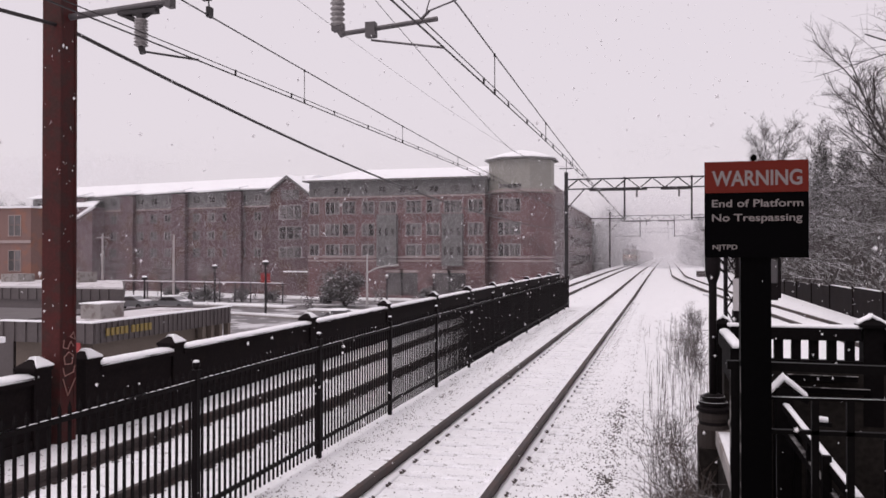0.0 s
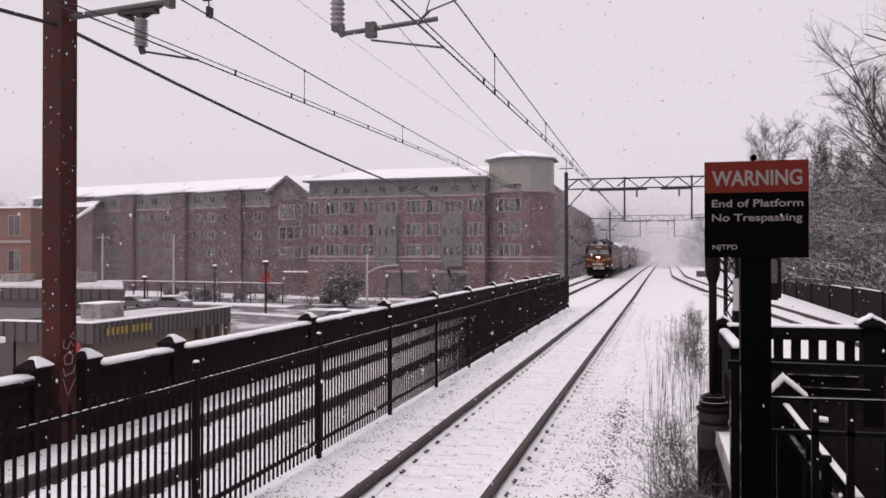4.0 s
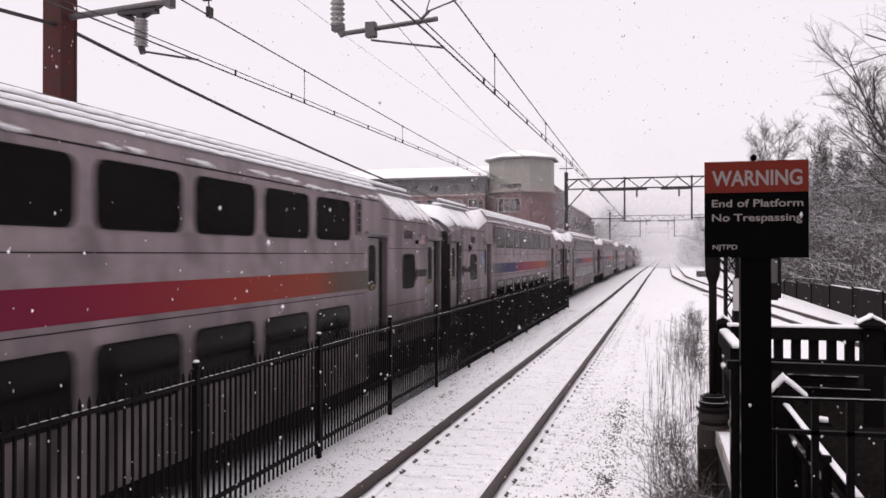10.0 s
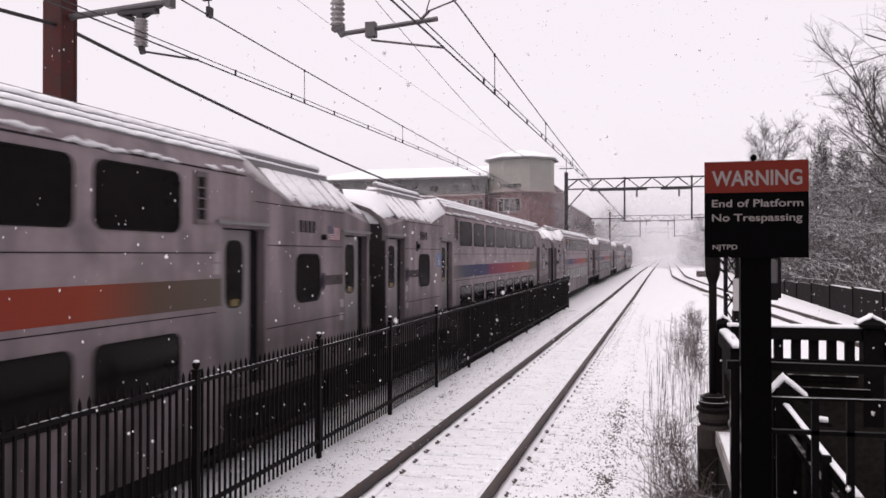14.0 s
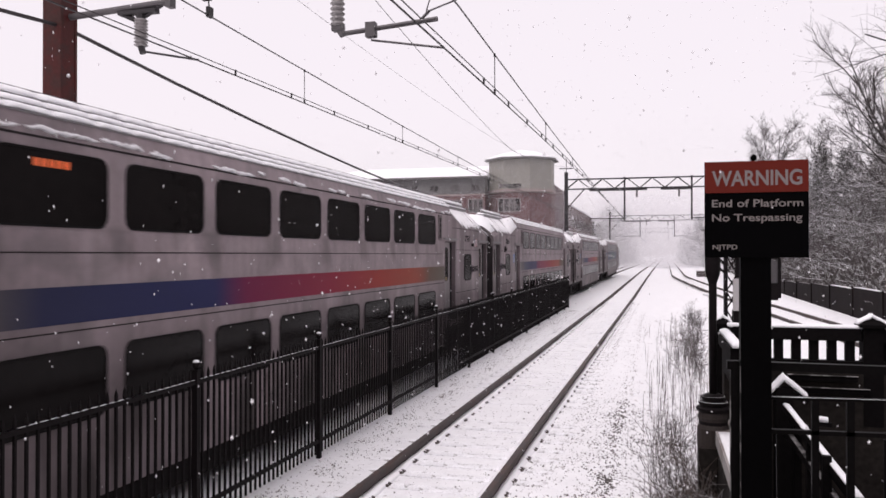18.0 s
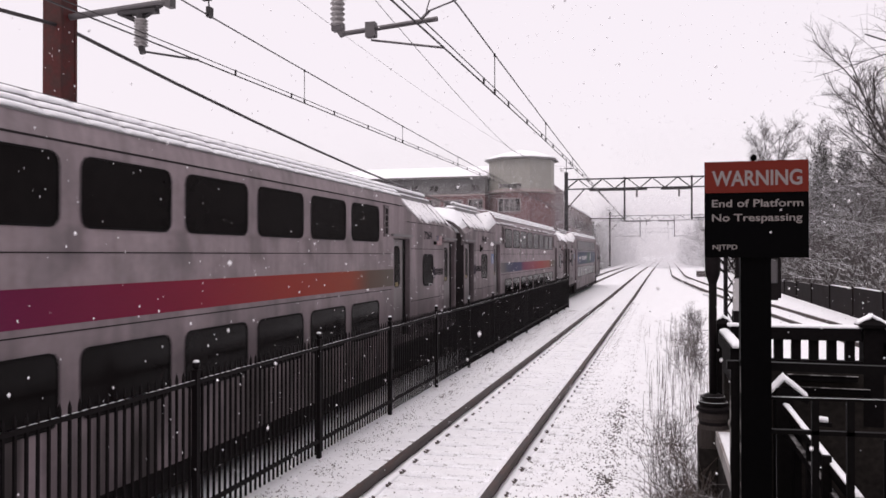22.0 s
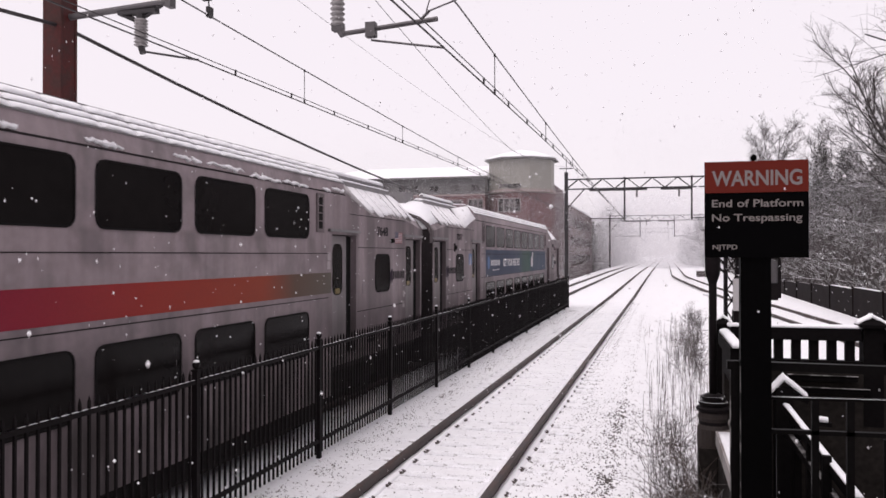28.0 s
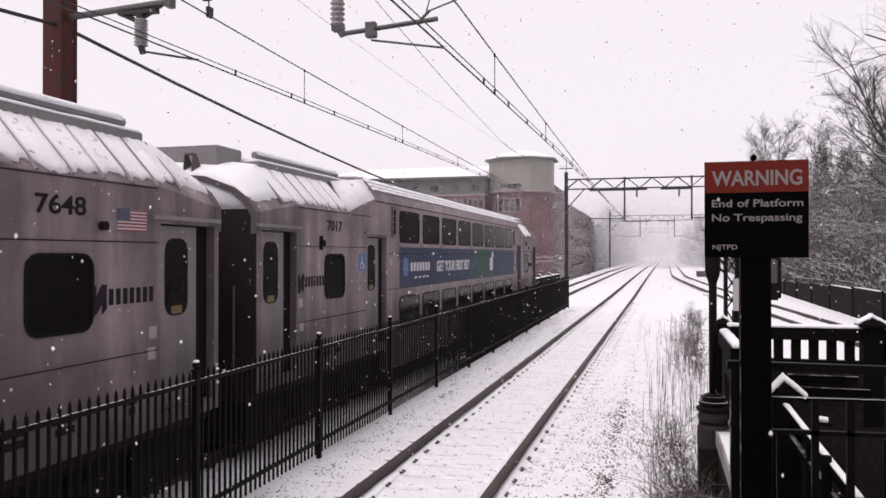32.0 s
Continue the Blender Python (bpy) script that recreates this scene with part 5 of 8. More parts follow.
def locomotive():
    t = thing("locomotive", "tuscan-red electric locomotive with gold pinstripes and dark grey roof", "locomotive")
    L, H = 18.2, 1.475

    def cab_ring(f, pts):
        return [(x, f(y), z) for x, y, z in pts] + [(-x, f(y), z) for x, y, z in reversed(pts)]

    ends = ((lambda y: y), (lambda y: L - y))
    front = [(1.30, 0.10, 0.95), (1.36, 0.0, 1.5), (1.36, 0.10, 2.35), (1.14, 0.62, 3.14), (1.0, 0.86, 3.62)]
    corner = [(H, 0.5, 0.95), (H, 0.5, 1.5), (H, 0.62, 2.35), (H, 1.3, 3.2), (1.12, 1.75, 3.64)]
    for k, f in enumerate(ends):
        bm = bmesh.new()
        a = [bm.verts.new(p) for p in cab_ring(f, front)]
        for i in range(4):
            bm.faces.new((a[i], a[i + 1], a[8 - i], a[9 - i]))
        part("cab_front", bm, CAB_RED, t, "tuscan-red sloping cab front spattered with snow")
        for s in (1, -1):
            bm = bmesh.new()
            p = [bm.verts.new((s * x, f(y), z)) for x, y, z in front]
            q = [bm.verts.new((s * x, f(y + (0.32 if k and x > 1.2 else 0)), z)) for x, y, z in corner]
            for i in range(4):
                bm.faces.new((p[i], p[i + 1], q[i + 1], q[i]))
            part("cab_corner", bm, LOCO_BLACK, t, "black cab corner")
        bm = bmesh.new()
        top = [bm.verts.new((x, f(y), z)) for x, y, z in ((1.0, 0.86, 3.62), (-1.0, 0.86, 3.62), (-1.12, 1.75, 3.64), (1.12, 1.75, 3.64))]
        bm.faces.new(top)
        part("cab_roof", bm, LOCO_ROOF, t)
        # windscreens follow the slope of the front
        def on(x, u, d=0.0):
            y, z = 0.10 + 0.52 * u, 2.35 + 0.79 * u
            return (x, f(y - 0.012 - d), z + 0.006 + d * 0.6)
        for s in (1, -1):
            bm = bmesh.new()
            slab(bm, [on(s * 0.10, 0.28), on(s * 1.13, 0.28), on(s * 1.0, 0.92), on(s * 0.16, 0.92)], (0, f(1) - f(2), 0.6), 0.008)
            w = part("windscreen", bm, CAB_GLASS, t, "wide raked cab windscreen")
            bm = bmesh.new()
            for i in range(2):
                rod(bm, on(s * 0.55, 0.25, 0.02), on(s * (0.25 + 0.1 * i), 0.8, 0.02), 0.012, 4)
            part("wiper", bm, RUBBER, w)
            bm = bmesh.new()
            path_rod(bm, [on(s * 0.07, 0.24), on(s * 1.17, 0.24), on(s * 1.03, 0.97), on(s * 0.13, 0.97), on(s * 0.07, 0.24)], 0.025, 5)
            part("windscreen_frame", bm, RUBBER, w)
        bm = bmesh.new()
        box(bm, -0.27, 0.27, *sorted((f(-0.06), f(0.12))), 2.1, 2.36)
        part("lamp_housing", bm, RUBBER, t)
        for s in (-1, 1):
            bm = bmesh.new()
            rod(bm, (s * 0.115, f(-0.06), 2.23), (s * 0.115, f(-0.085), 2.23), 0.058, 14)
            part("headlight", bm, HEADLIGHT if k == 0 else GALV, t, "lit round headlight" if k == 0 else "")
            bm = bmesh.new()
            rod(bm, (s * 1.05, f(-0.06), 1.33), (s * 1.05, f(0.06), 1.33), 0.13, 14)
            part("marker_lamp", bm, GALV, t)
            # gold whiskers
            for i in range(5):
                bm = bmesh.new()
                pts = []
                for j in range(9):
                    u = j / 8
                    pts.append((s * (1.38 - 1.05 * u), f(-0.02 if u > 0.05 else 0.02), 2.16 - 0.062 * i - (0.40 - 0.05 * i) * max(0, u - 0.25) ** 1.6 * 1.3))
                path_rod(bm, pts, 0.012, 4)
                part("pinstripe", bm, GOLD, t, "gold stripe sweeping to the nose")
        bm = bmesh.new()
        slab(bm, [(x, f(-0.03), z) for x, z in ((-0.2, 1.95), (0.2, 1.95), (0.24, 1.82), (0.14, 1.56), (-0.14, 1.56), (-0.24, 1.82))], (0, f(1) - f(2), 0), 0.03)
        part("keystone", bm, KEY_RED, t, "orange-red keystone plate")
        bm = bmesh.new()
        box(bm, -0.3, 0.3, *sorted((f(0.68), f(0.95))), 3.3, 3.5)
        board = part("number_board", bm, RUBBER, t)
        if k == 0:
            lettering("4636", 0.2, WHITE_INK, t, pose(-0.27, 0.674, 3.33, 90, 0, 0), "board_number", "white number", width=0.54, bold=0.006)
        bm = bmesh.new()
        box(bm, -1.35, 1.35, *sorted((f(-0.12), f(0.3))), 0.98, 1.2)
        part("bumper_beam", bm, LOCO_BLACK, t)
        bm = bmesh.new()
        box(bm, -1.36, 1.36, *sorted((f(-0.13), f(-0.10))), 1.2, 1.235)
        part("gold_line", bm, GOLD, t)
        for x0, x1, z0, z1 in ((-0.62, 0.62, 1.36, 1.58), (-0.5, 0.75, 0.9, 1.19)):
            bm = bmesh.new()
            slab(bm, [((x0 + x1) / 2 + a, f(-0.13), (z0 + z1) / 2 + b) for a, b in rounded(x1 - x0, z1 - z0, 0.09)], (0, f(1) - f(2), 0), 0.03)
            part("packed_snow", bm, DIRTY_SNOW, t, "dirty snow packed on the nose")
        bm = bmesh.new()
        secs = [[(x, f(0.80 + 0.02 * noise.noise((x * 4, 1, 1))), 3.62), (x, f(0.80), 3.66 + 0.015 * noise.noise((x * 5, 2, 2))), (x, f(1.0), 3.67), (x, f(1.0), 3.62)] for x in np.linspace(-0.98, 0.98, 9)]
        loft(bm, secs)
        part("brow_snow", bm, SNOW, t)
        bm = bmesh.new()
        loft(bm, [[(x, f(0.0), 0.25) for x in (-1.2, 1.2)] + [(1.25, f(0.5), 0.9), (-1.25, f(0.5), 0.9)], [(x, f(0.15), 0.25) for x in (-1.2, 1.2)] + [(1.25, f(0.6), 0.9), (-1.25, f(0.6), 0.9)]])
        part("pilot", bm, UNDER, t)
    # sides and roof
    for s in (1, -1):
        bm = bmesh.new()
        pts = [(s * H, y, z) for y, z in ((0.5, 0.95), (0.5, 1.5), (0.62, 2.35), (1.3, 3.2), (L - 1.62, 3.2), (L - 0.94, 2.35), (L - 0.82, 1.5), (L - 0.82, 0.95))]
        slab(bm, pts, (-s, 0, 0), 0.1)
        part("body_side", bm, TUSCAN, t, "tuscan-red body side")
        bm = bmesh.new()
        slab(bm, [(s * H, 1.3, 3.22), (s * H, L - 1.62, 3.22), (s * 1.12, L - 1.75, 3.64), (s * 1.12, 1.75, 3.64)], (-s * 0.8, 0, -0.6), 0.05)
        ch = part("roof_slope", bm, LOCO_ROOF, t)
        for y, w in ((3.2, 1.9), (13.0, 2.05)):
            bm = bmesh.new()
            slab(bm, [(s * (H - 0.06), y, 3.31), (s * (H - 0.06), y + w, 3.31), (s * 1.19, y + w, 3.57), (s * 1.19, y, 3.57)], (s * 0.75, 0, 0.66), 0.02)
            part("roof_grille", bm, RUBBER, ch)
        bm = bmesh.new()
        box(bm, *sorted((s * (H - 0.02), s * (H + 0.03))), 1.5, L - 1.5, 3.19, 3.23)
        part("gutter", bm, LOCO_ROOF, t)
        bm = bmesh.new()
        box(bm, *sorted((s * (H - 0.03), s * (H + 0.008))), 3.0, L - 3.4, 3.235, 3.295)
        part("roof_slot", bm, RUBBER, t)
        for i in range(5):
            bm = bmesh.new()
            box(bm, *sorted((s * H, s * (H + 0.006))), 0.66, L - 0.98, 2.095 + 0.078 * i, 2.118 + 0.078 * i)
            part("pinstripe", bm, GOLD, t, "gold pinstripe")
        bm = bmesh.new()
        box(bm, *sorted((s * H, s * (H + 0.006))), 0.55, L - 0.86, 0.98, 1.03)
        part("gold_line", bm, LETTER_GOLD, t)
        # spaced name letters as plain bars
        for i in range(12):
            y = 3.6 + 0.92 * i
            bm = bmesh.new()
            box(bm, *sorted((s * H, s * (H + 0.006))), y, y + 0.15, 1.66, 1.88)
            part("letter_bar", bm, LETTER_GOLD, t)
        for y in (2.0, 2.8, L - 3.1, L - 2.25):
            bm = bmesh.new()
            box(bm, *sorted((s * (H + 0.02), s * (H + 0.05))), y - 0.022, y + 0.022, 1.1, 2.75)
            part("grab_rail", bm, LETTER_GOLD, t)
        for y, my, mw in ((1.4, 0.96, 0.28), (L - 2.44, L - 2.03, 0.2)):
            bm = bmesh.new()
            plate(bm, s, y + 0.32, 2.78, 0.4, 0.6, 0.06, H + 0.001, 0.006)
            part("cab_window", bm, TINTED, t)
            bm = bmesh.new()
            box(bm, *sorted((s * (H + 0.06), s * (H + 0.12))), my, my + mw, 2.42, 3.05)
            box(bm, *sorted((s * (H - 0.01), s * (H + 0.06))), my + 0.03, my + 0.07, 2.5, 2.54)
            box(bm, *sorted((s * (H - 0.01), s * (H + 0.06))), my + 0.03, my + 0.07, 2.92, 2.96)
            part("mirror", bm, MIRROR_GREY, t, "pale grey upright mirror")
        bm = bmesh.new()
        slab(bm, [(s * H, 8.74 + y, z) for y, z in ((0, 2.96), (0.07, 3.05), (0.39, 3.05), (0.46, 2.96), (0.35, 2.56), (0.11, 2.56))], (s, 0, 0), 0.006)
        part("keystone", bm, KEY_RED, t, "small orange-red keystone")
    sidem = Matrix.Translation((H + 0.002, 0, 0)) @ Euler((radians(90), 0, radians(90))).to_matrix().to_4x4()
    for y in (0.53, L - 2.38):
        lettering("4636", 0.36, LETTER_GOLD, t, Matrix.Translation((0, y, 1.40)) @ sidem, "number", "gold number", width=1.15, bold=0.012)
    bm = bmesh.new()
    box(bm, -1.13, 1.13, 1.7, L - 1.7, 3.55, 3.68)
    part("roof_deck", bm, LOCO_ROOF, t)
    bm = bmesh.new()
    box(bm, -1.3, 1.3, 0.8, L - 0.8, 0.8, 1.0)
    box(bm, -1.3, 1.3, 6.4, 11.8, 0.1, 0.95)
    box(bm, -1.15, 1.15, 0.8, 6.4, 0.12, 0.8)
    box(bm, -1.15, 1.15, 11.8, L - 0.8, 0.12, 0.8)
    part("underframe", bm, UNDER, t)
    bm = bmesh.new()
    box(bm, 0.45, 0.95, 10.4, 11.95, 3.68, 4.08)
    part("roof_box", bm, ROOF_BOX, t, "frosted grey roof box")
    bm = bmesh.new()
    box(bm, 0.47, 0.94, 10.385, 10.4, 3.72, 4.03)
    part("roof_box_grille", bm, RUBBER, t)
    for x, z in ((0.88, 3.79), (0.55, 3.83)):
        bm = bmesh.new()
        path_rod(bm, [(x, 4.9 + 0.9 * i, z + 0.025 * (i % 2)) for i in range(7)], 0.018, 5)
        part("roof_conduit", bm, DARK_STEEL, t)
    # folded front pantograph on coloured insulators
    pan = pantograph(t, 2.5, "folded pantograph with snow")
    pan.matrix_basis = pose(0, 0, 0.15)
    for x, y, m in ((0.6, 2.5, INSUL_BLUE), (-0.6, 2.5, INSUL_RED), (0.6, 3.3, INSUL_RED), (-0.6, 3.3, INSUL_BLUE), (0.62, 2.9, INSUL_BLUE), (0.65, 4.2, INSUL_RED), (-0.65, 4.2, INSUL_RED), (0.64, 3.75, INSUL_RED)):
        bm = bmesh.new()
        lathe(bm, x, y, [(0.15, 3.52), (0.16, 3.6), (0.24, 3.66), (0.15, 3.72), (0.24, 3.79), (0.15, 3.85), (0.21, 3.91), (0.1, 3.98)], 10)
        part("insulator", bm, m, pan)
    bm = bmesh.new()
    box(bm, -0.5, 0.5, 3.78, 4.22, 4.222, 4.25)
    part("pantograph_snow", bm, SNOW, pan)
    raised_pantograph(t)
    for y in (4.0, L - 4.0):
        bogie(t, y, 2.8)
    CARS.insert(0, t)


def raised_pantograph(parent):
    """Single-arm pantograph: red base frame on dark insulators, knee towards the front."""
    bm = bmesh.new()
    for x in (-0.55, 0.55):
        rod(bm, (x, 13.9, 4.16), (x, 15.2, 4.21), 0.05, 6)
    for y in (13.95, 14.6, 15.15):
        rod(bm, (-0.55, y, 4.14 + 0.05 * (y - 14.2)), (0.55, y, 4.14 + 0.05 * (y - 14.2)), 0.05, 6)
    p = part("pantograph", bm, PAN_RED, parent, "raised red pantograph touching the wire")

    def bar(name, a, b, r, r2=None, mat=DARK_STEEL):
        bm = bmesh.new()
        rod(bm, a, b, r, 7, r2)
        part(name, bm, mat, p)
    knee, head = (0, 12.82, 4.94), (0, 14.65, 5.65)
    bar("lower_arm", (0, 14.4, 4.2), knee, 0.085, 0.06, LOWER_ARM)
    bar("coupling_rod", (0.14, 14.15, 4.2), (0.05, 12.85, 4.80), 0.025)
    bar("knee_joint", (-0.08, 12.82, 4.93), (0.08, 12.82, 4.93), 0.095)
    bar("upper_arm", knee, head, 0.042, 0.03, PAN_RED)
    bar("crossbar", (-0.4, head[1], 5.65), (0.4, head[1], 5.65), 0.03)
    for x in (-0.22, 0.22):
        bm = bmesh.new()
        turns = [(x + 0.12 * math.cos(2.1 * k), 13.0 + 0.035 * k, 4.13 - 0.002 * k + 0.12 * math.sin(2.1 * k)) for k in range(37)]
        path_rod(bm, turns, 0.045, 4)
        part("raising_spring", bm, DARK_STEEL, p)
    bar("damper", (0, 13.5, 3.98), (0, 14.6, 4.1), 0.05)
    bar("pull_rod", (-0.2, 13.0, 4.06), (-0.2, 13.35, 4.08), 0.02)
    bar("air_horn", (0.1, 14.85, 4.22), (0.1, 14.85, 4.52), 0.02)
    bm = bmesh.new()
    loft(bm, [[(x, y, z) for x, z in ((-0.22, 4.14), (0.22, 4.14), (0.16, 4.36 - 0.02 * k), (-0.16, 4.36 - 0.02 * k))] for k, y in enumerate((14.5, 14.9, 15.25))])
    part("drive_cover", bm, INSUL_TIP, p)
    for x, y in ((0.5, 14.0), (-0.5, 14.0), (0.5, 15.1), (-0.5, 15.1)):
        bm = bmesh.new()
        lathe(bm, x, y, [(0.06, 3.68), (0.085, 3.75), (0.055, 3.8), (0.085, 3.87), (0.055, 3.93), (0.085, 4.0), (0.05, 4.14)], 8)
        part("insulator", bm, DARK_STEEL, p)
    for d in (-0.3, -0.1, 0.1, 0.3):
        bm = bmesh.new()
        y = head[1] + d
        w = 0.86 if abs(d) > 0.2 else 0.6
        path_rod(bm, [(-w, y, 5.59), (-w + 0.16, y, 5.75), (-0.42, y, 5.80), (0.42, y, 5.80), (w - 0.16, y, 5.75), (w, y, 5.59)], 0.02, 5)
        part("contact_strip", bm, DARK_STEEL, p)
    for x in (-0.4, 0.4):
        bar("strip_carrier", (x, head[1] - 0.32, 5.78), (x, head[1] + 0.32, 5.78), 0.02)
        bar("strip_spring", (x, head[1], 5.65), (x, head[1], 5.78), 0.025)


def pantograph(parent, y, label):
    bm = bmesh.new()
    for x in (-0.6, 0.6):
        rod(bm, (x, y - 0.2, 3.92), (x, y + 1.8, 3.92), 0.035, 5)
    for d in (-0.1, 0.8, 1.7):
        rod(bm, (-0.6, y + d, 3.92), (0.6, y + d, 3.92), 0.035, 5)
    p = part("pantograph", bm, DARK_STEEL, parent, label)

    def bar(name, a, b, r, r2=None):
        bm = bmesh.new()
        rod(bm, a, b, r, 6, r2)
        part(name, bm, DARK_STEEL, p)
    bar("lower_arm", (0, y + 1.6, 4.0), (0, y - 0.2, 4.08), 0.06)
    bar("drive_cylinder", (0.25, y + 0.1, 3.98), (0.25, y + 1.5, 3.98), 0.09)
    bar("side_tube", (0.72, y - 0.1, 4.0), (0.72, y + 1.9, 4.09), 0.03)
    bar("side_tube", (0.72, y + 1.9, 4.09), (0.66, y + 2.35, 3.62), 0.03)
    bar("side_tube", (-0.72, y - 0.1, 4.0), (-0.72, y + 1.9, 4.09), 0.03)
    for x in (-0.35, 0.35):
        bar("upper_arm", (0, y - 0.2, 4.08), (x, y + 1.5, 4.16), 0.03)
    for d in (0, 0.5, 1.0, 1.5):
        bar("cross_tube", (-0.7, y + d, 4.1), (0.7, y + d, 4.1), 0.025)
    head, hz = (0, y + 1.5, 4.16), 4.16
    for d in (-0.2, 0.2):
        bm = bmesh.new()
        path_rod(bm, [(-0.95, head[1] + d, hz - 0.22), (-0.78, head[1] + d, hz - 0.02), (-0.5, head[1] + d, hz + 0.06), (0.5, head[1] + d, hz + 0.06), (0.78, head[1] + d, hz - 0.02), (0.95, head[1] + d, hz - 0.22)], 0.022, 5)
        part("contact_strip", bm, DARK_STEEL, p)
    for x in (-0.4, 0.4):
        bar("strip_carrier", (x, head[1] - 0.2, hz + 0.05), (x, head[1] + 0.2, hz + 0.05), 0.02)
    return p


locomotive()
GREY_LABEL = "dull silver double-deck passenger car with snow on its roof"
for num, ad in (("", False), ("", False), ("", False), ("", False), ("7767", False), ("7264", False), ("7648", False), ("7017", True)):
    passenger_car("silver double-deck end car with blue-green advert and snowy roof" if ad else GREY_LABEL, num, ad, num != "7264" and not ad)


# ---- buildings beyond the wall ----
BRICK = material("dark_red_brick", (0.160, 0.093, 0.096), 0.85, spread=0.22, scale=1.5, bump=0.004, second=(0.122, 0.076, 0.078), amount=0.4, stain_scale=0.12)
BROWN_BRICK = material("brown_brick", (0.112, 0.074, 0.082), 0.85, spread=0.22, scale=1.5, bump=0.004, second=(0.10, 0.06, 0.055), amount=0.4, stain_scale=0.12)
ORANGE_BRICK = material("orange_brick", (0.195, 0.118, 0.105), 0.85, spread=0.2, scale=1.5, bump=0.004, second=(0.24, 0.12, 0.09), amount=0.4, stain_scale=0.2)
SIDING = material("grey_siding", (0.15, 0.145, 0.145), 0.8, spread=0.12, scale=1)
OLIVE_SIDING = material("pale_olive_siding", (0.27, 0.26, 0.235), 0.8, spread=0.12, scale=1)
STONE_BAND = material("pale_stone_band", (0.33, 0.265, 0.255), 0.8, spread=0.12, scale=1)
PALE_FRAME = material("pale_window_frame", (0.36, 0.33, 0.33), 0.6, spread=0.1)
FAR_GLASS = material("window_glass_with_blinds", (0.095, 0.086, 0.088), 0.2, spread=0.5, scale=0.3, stain_scale=0.4, random_value=0.6, spec=0.4)
DULL_GLASS = material("dull_dark_window", (0.03, 0.027, 0.028), 0.7, spread=0.3, spec=0.05)
FASCIA = material("ribbed_brown_metal_fascia", (0.082, 0.068, 0.069), 0.6, 0.1, spread=0.18, scale=1)
STUCCO = material("brown_stucco", (0.12, 0.095, 0.08), 0.9, spread=0.15, scale=2, bump=0.004)
SIGN_YELLOW = material("yellow_sign_letters", (0.24, 0.17, 0.045), 0.5, spread=0.1)
SIGN_RED = material("red_sign_paint", (0.28, 0.03, 0.03), 0.5, spread=0.1)
ASPHALT = material("wet_asphalt_with_slush", (0.16, 0.15, 0.155), 0.6, spread=0.3, scale=1, second=(0.55, 0.54, 0.56), amount=0.3, stain_scale=0.13, spec=0.3)
CONCRETE = material("concrete", (0.30, 0.28, 0.27), 0.9, spread=0.2, scale=3, bump=0.004, second=(0.2, 0.17, 0.16), amount=0.4)
LAMP_PAINT = material("pale_grey_lamp_paint", (0.45, 0.43, 0.43), 0.6, spread=0.1)
WOOD_POLE = material("grey_wood_pole", (0.42, 0.38, 0.38), 0.85, spread=0.25, scale=3)


ROOF_SLUSH = material("thin_grey_roof_snow", (0.60, 0.575, 0.59), 0.8, spread=0.12, scale=0.6, bump=0.01, second=(0.24, 0.22, 0.22), amount=0.2, stain_scale=0.25)


def window_parts(parent, x, z, w, h, panes, yf, frame_mat=PALE_FRAME):
    """A window on a front that faces -y: frame, panes and mullions."""
    bm = bmesh.new()
    t = 0.075
    box(bm, x - w / 2, x + w / 2, yf - 0.06, yf + 0.02, z, z + t)
    box(bm, x - w / 2, x + w / 2, yf - 0.06, yf + 0.02, z + h - t, z + h)
    for i in range(panes + 1):
        xx = x - w / 2 + (w - t) * i / panes
        box(bm, xx, xx + t, yf - 0.055, yf + 0.02, z + t, z + h - t)
    fr = part("window", bm, frame_mat, parent)
    for i in range(panes):
        a = x - w / 2 + (w - t) * i / panes + t
        b = x - w / 2 + (w - t) * (i + 1) / panes
        bm = bmesh.new()
        box(bm, a, b, yf - 0.02, yf + 0.01, z + t, z + h * 0.52)
        box(bm, a, b, yf - 0.01, yf + 0.015, z + h * 0.55, z + h - t)
        part("pane", bm, FAR_GLASS, fr)


def block(parent, name, x0, x1, y0, y1, z0, z1, mat, label=""):
    bm = bmesh.new()
    box(bm, x0, x1, y0, y1, z0, z1)
    return part(name, bm, mat, parent, label)


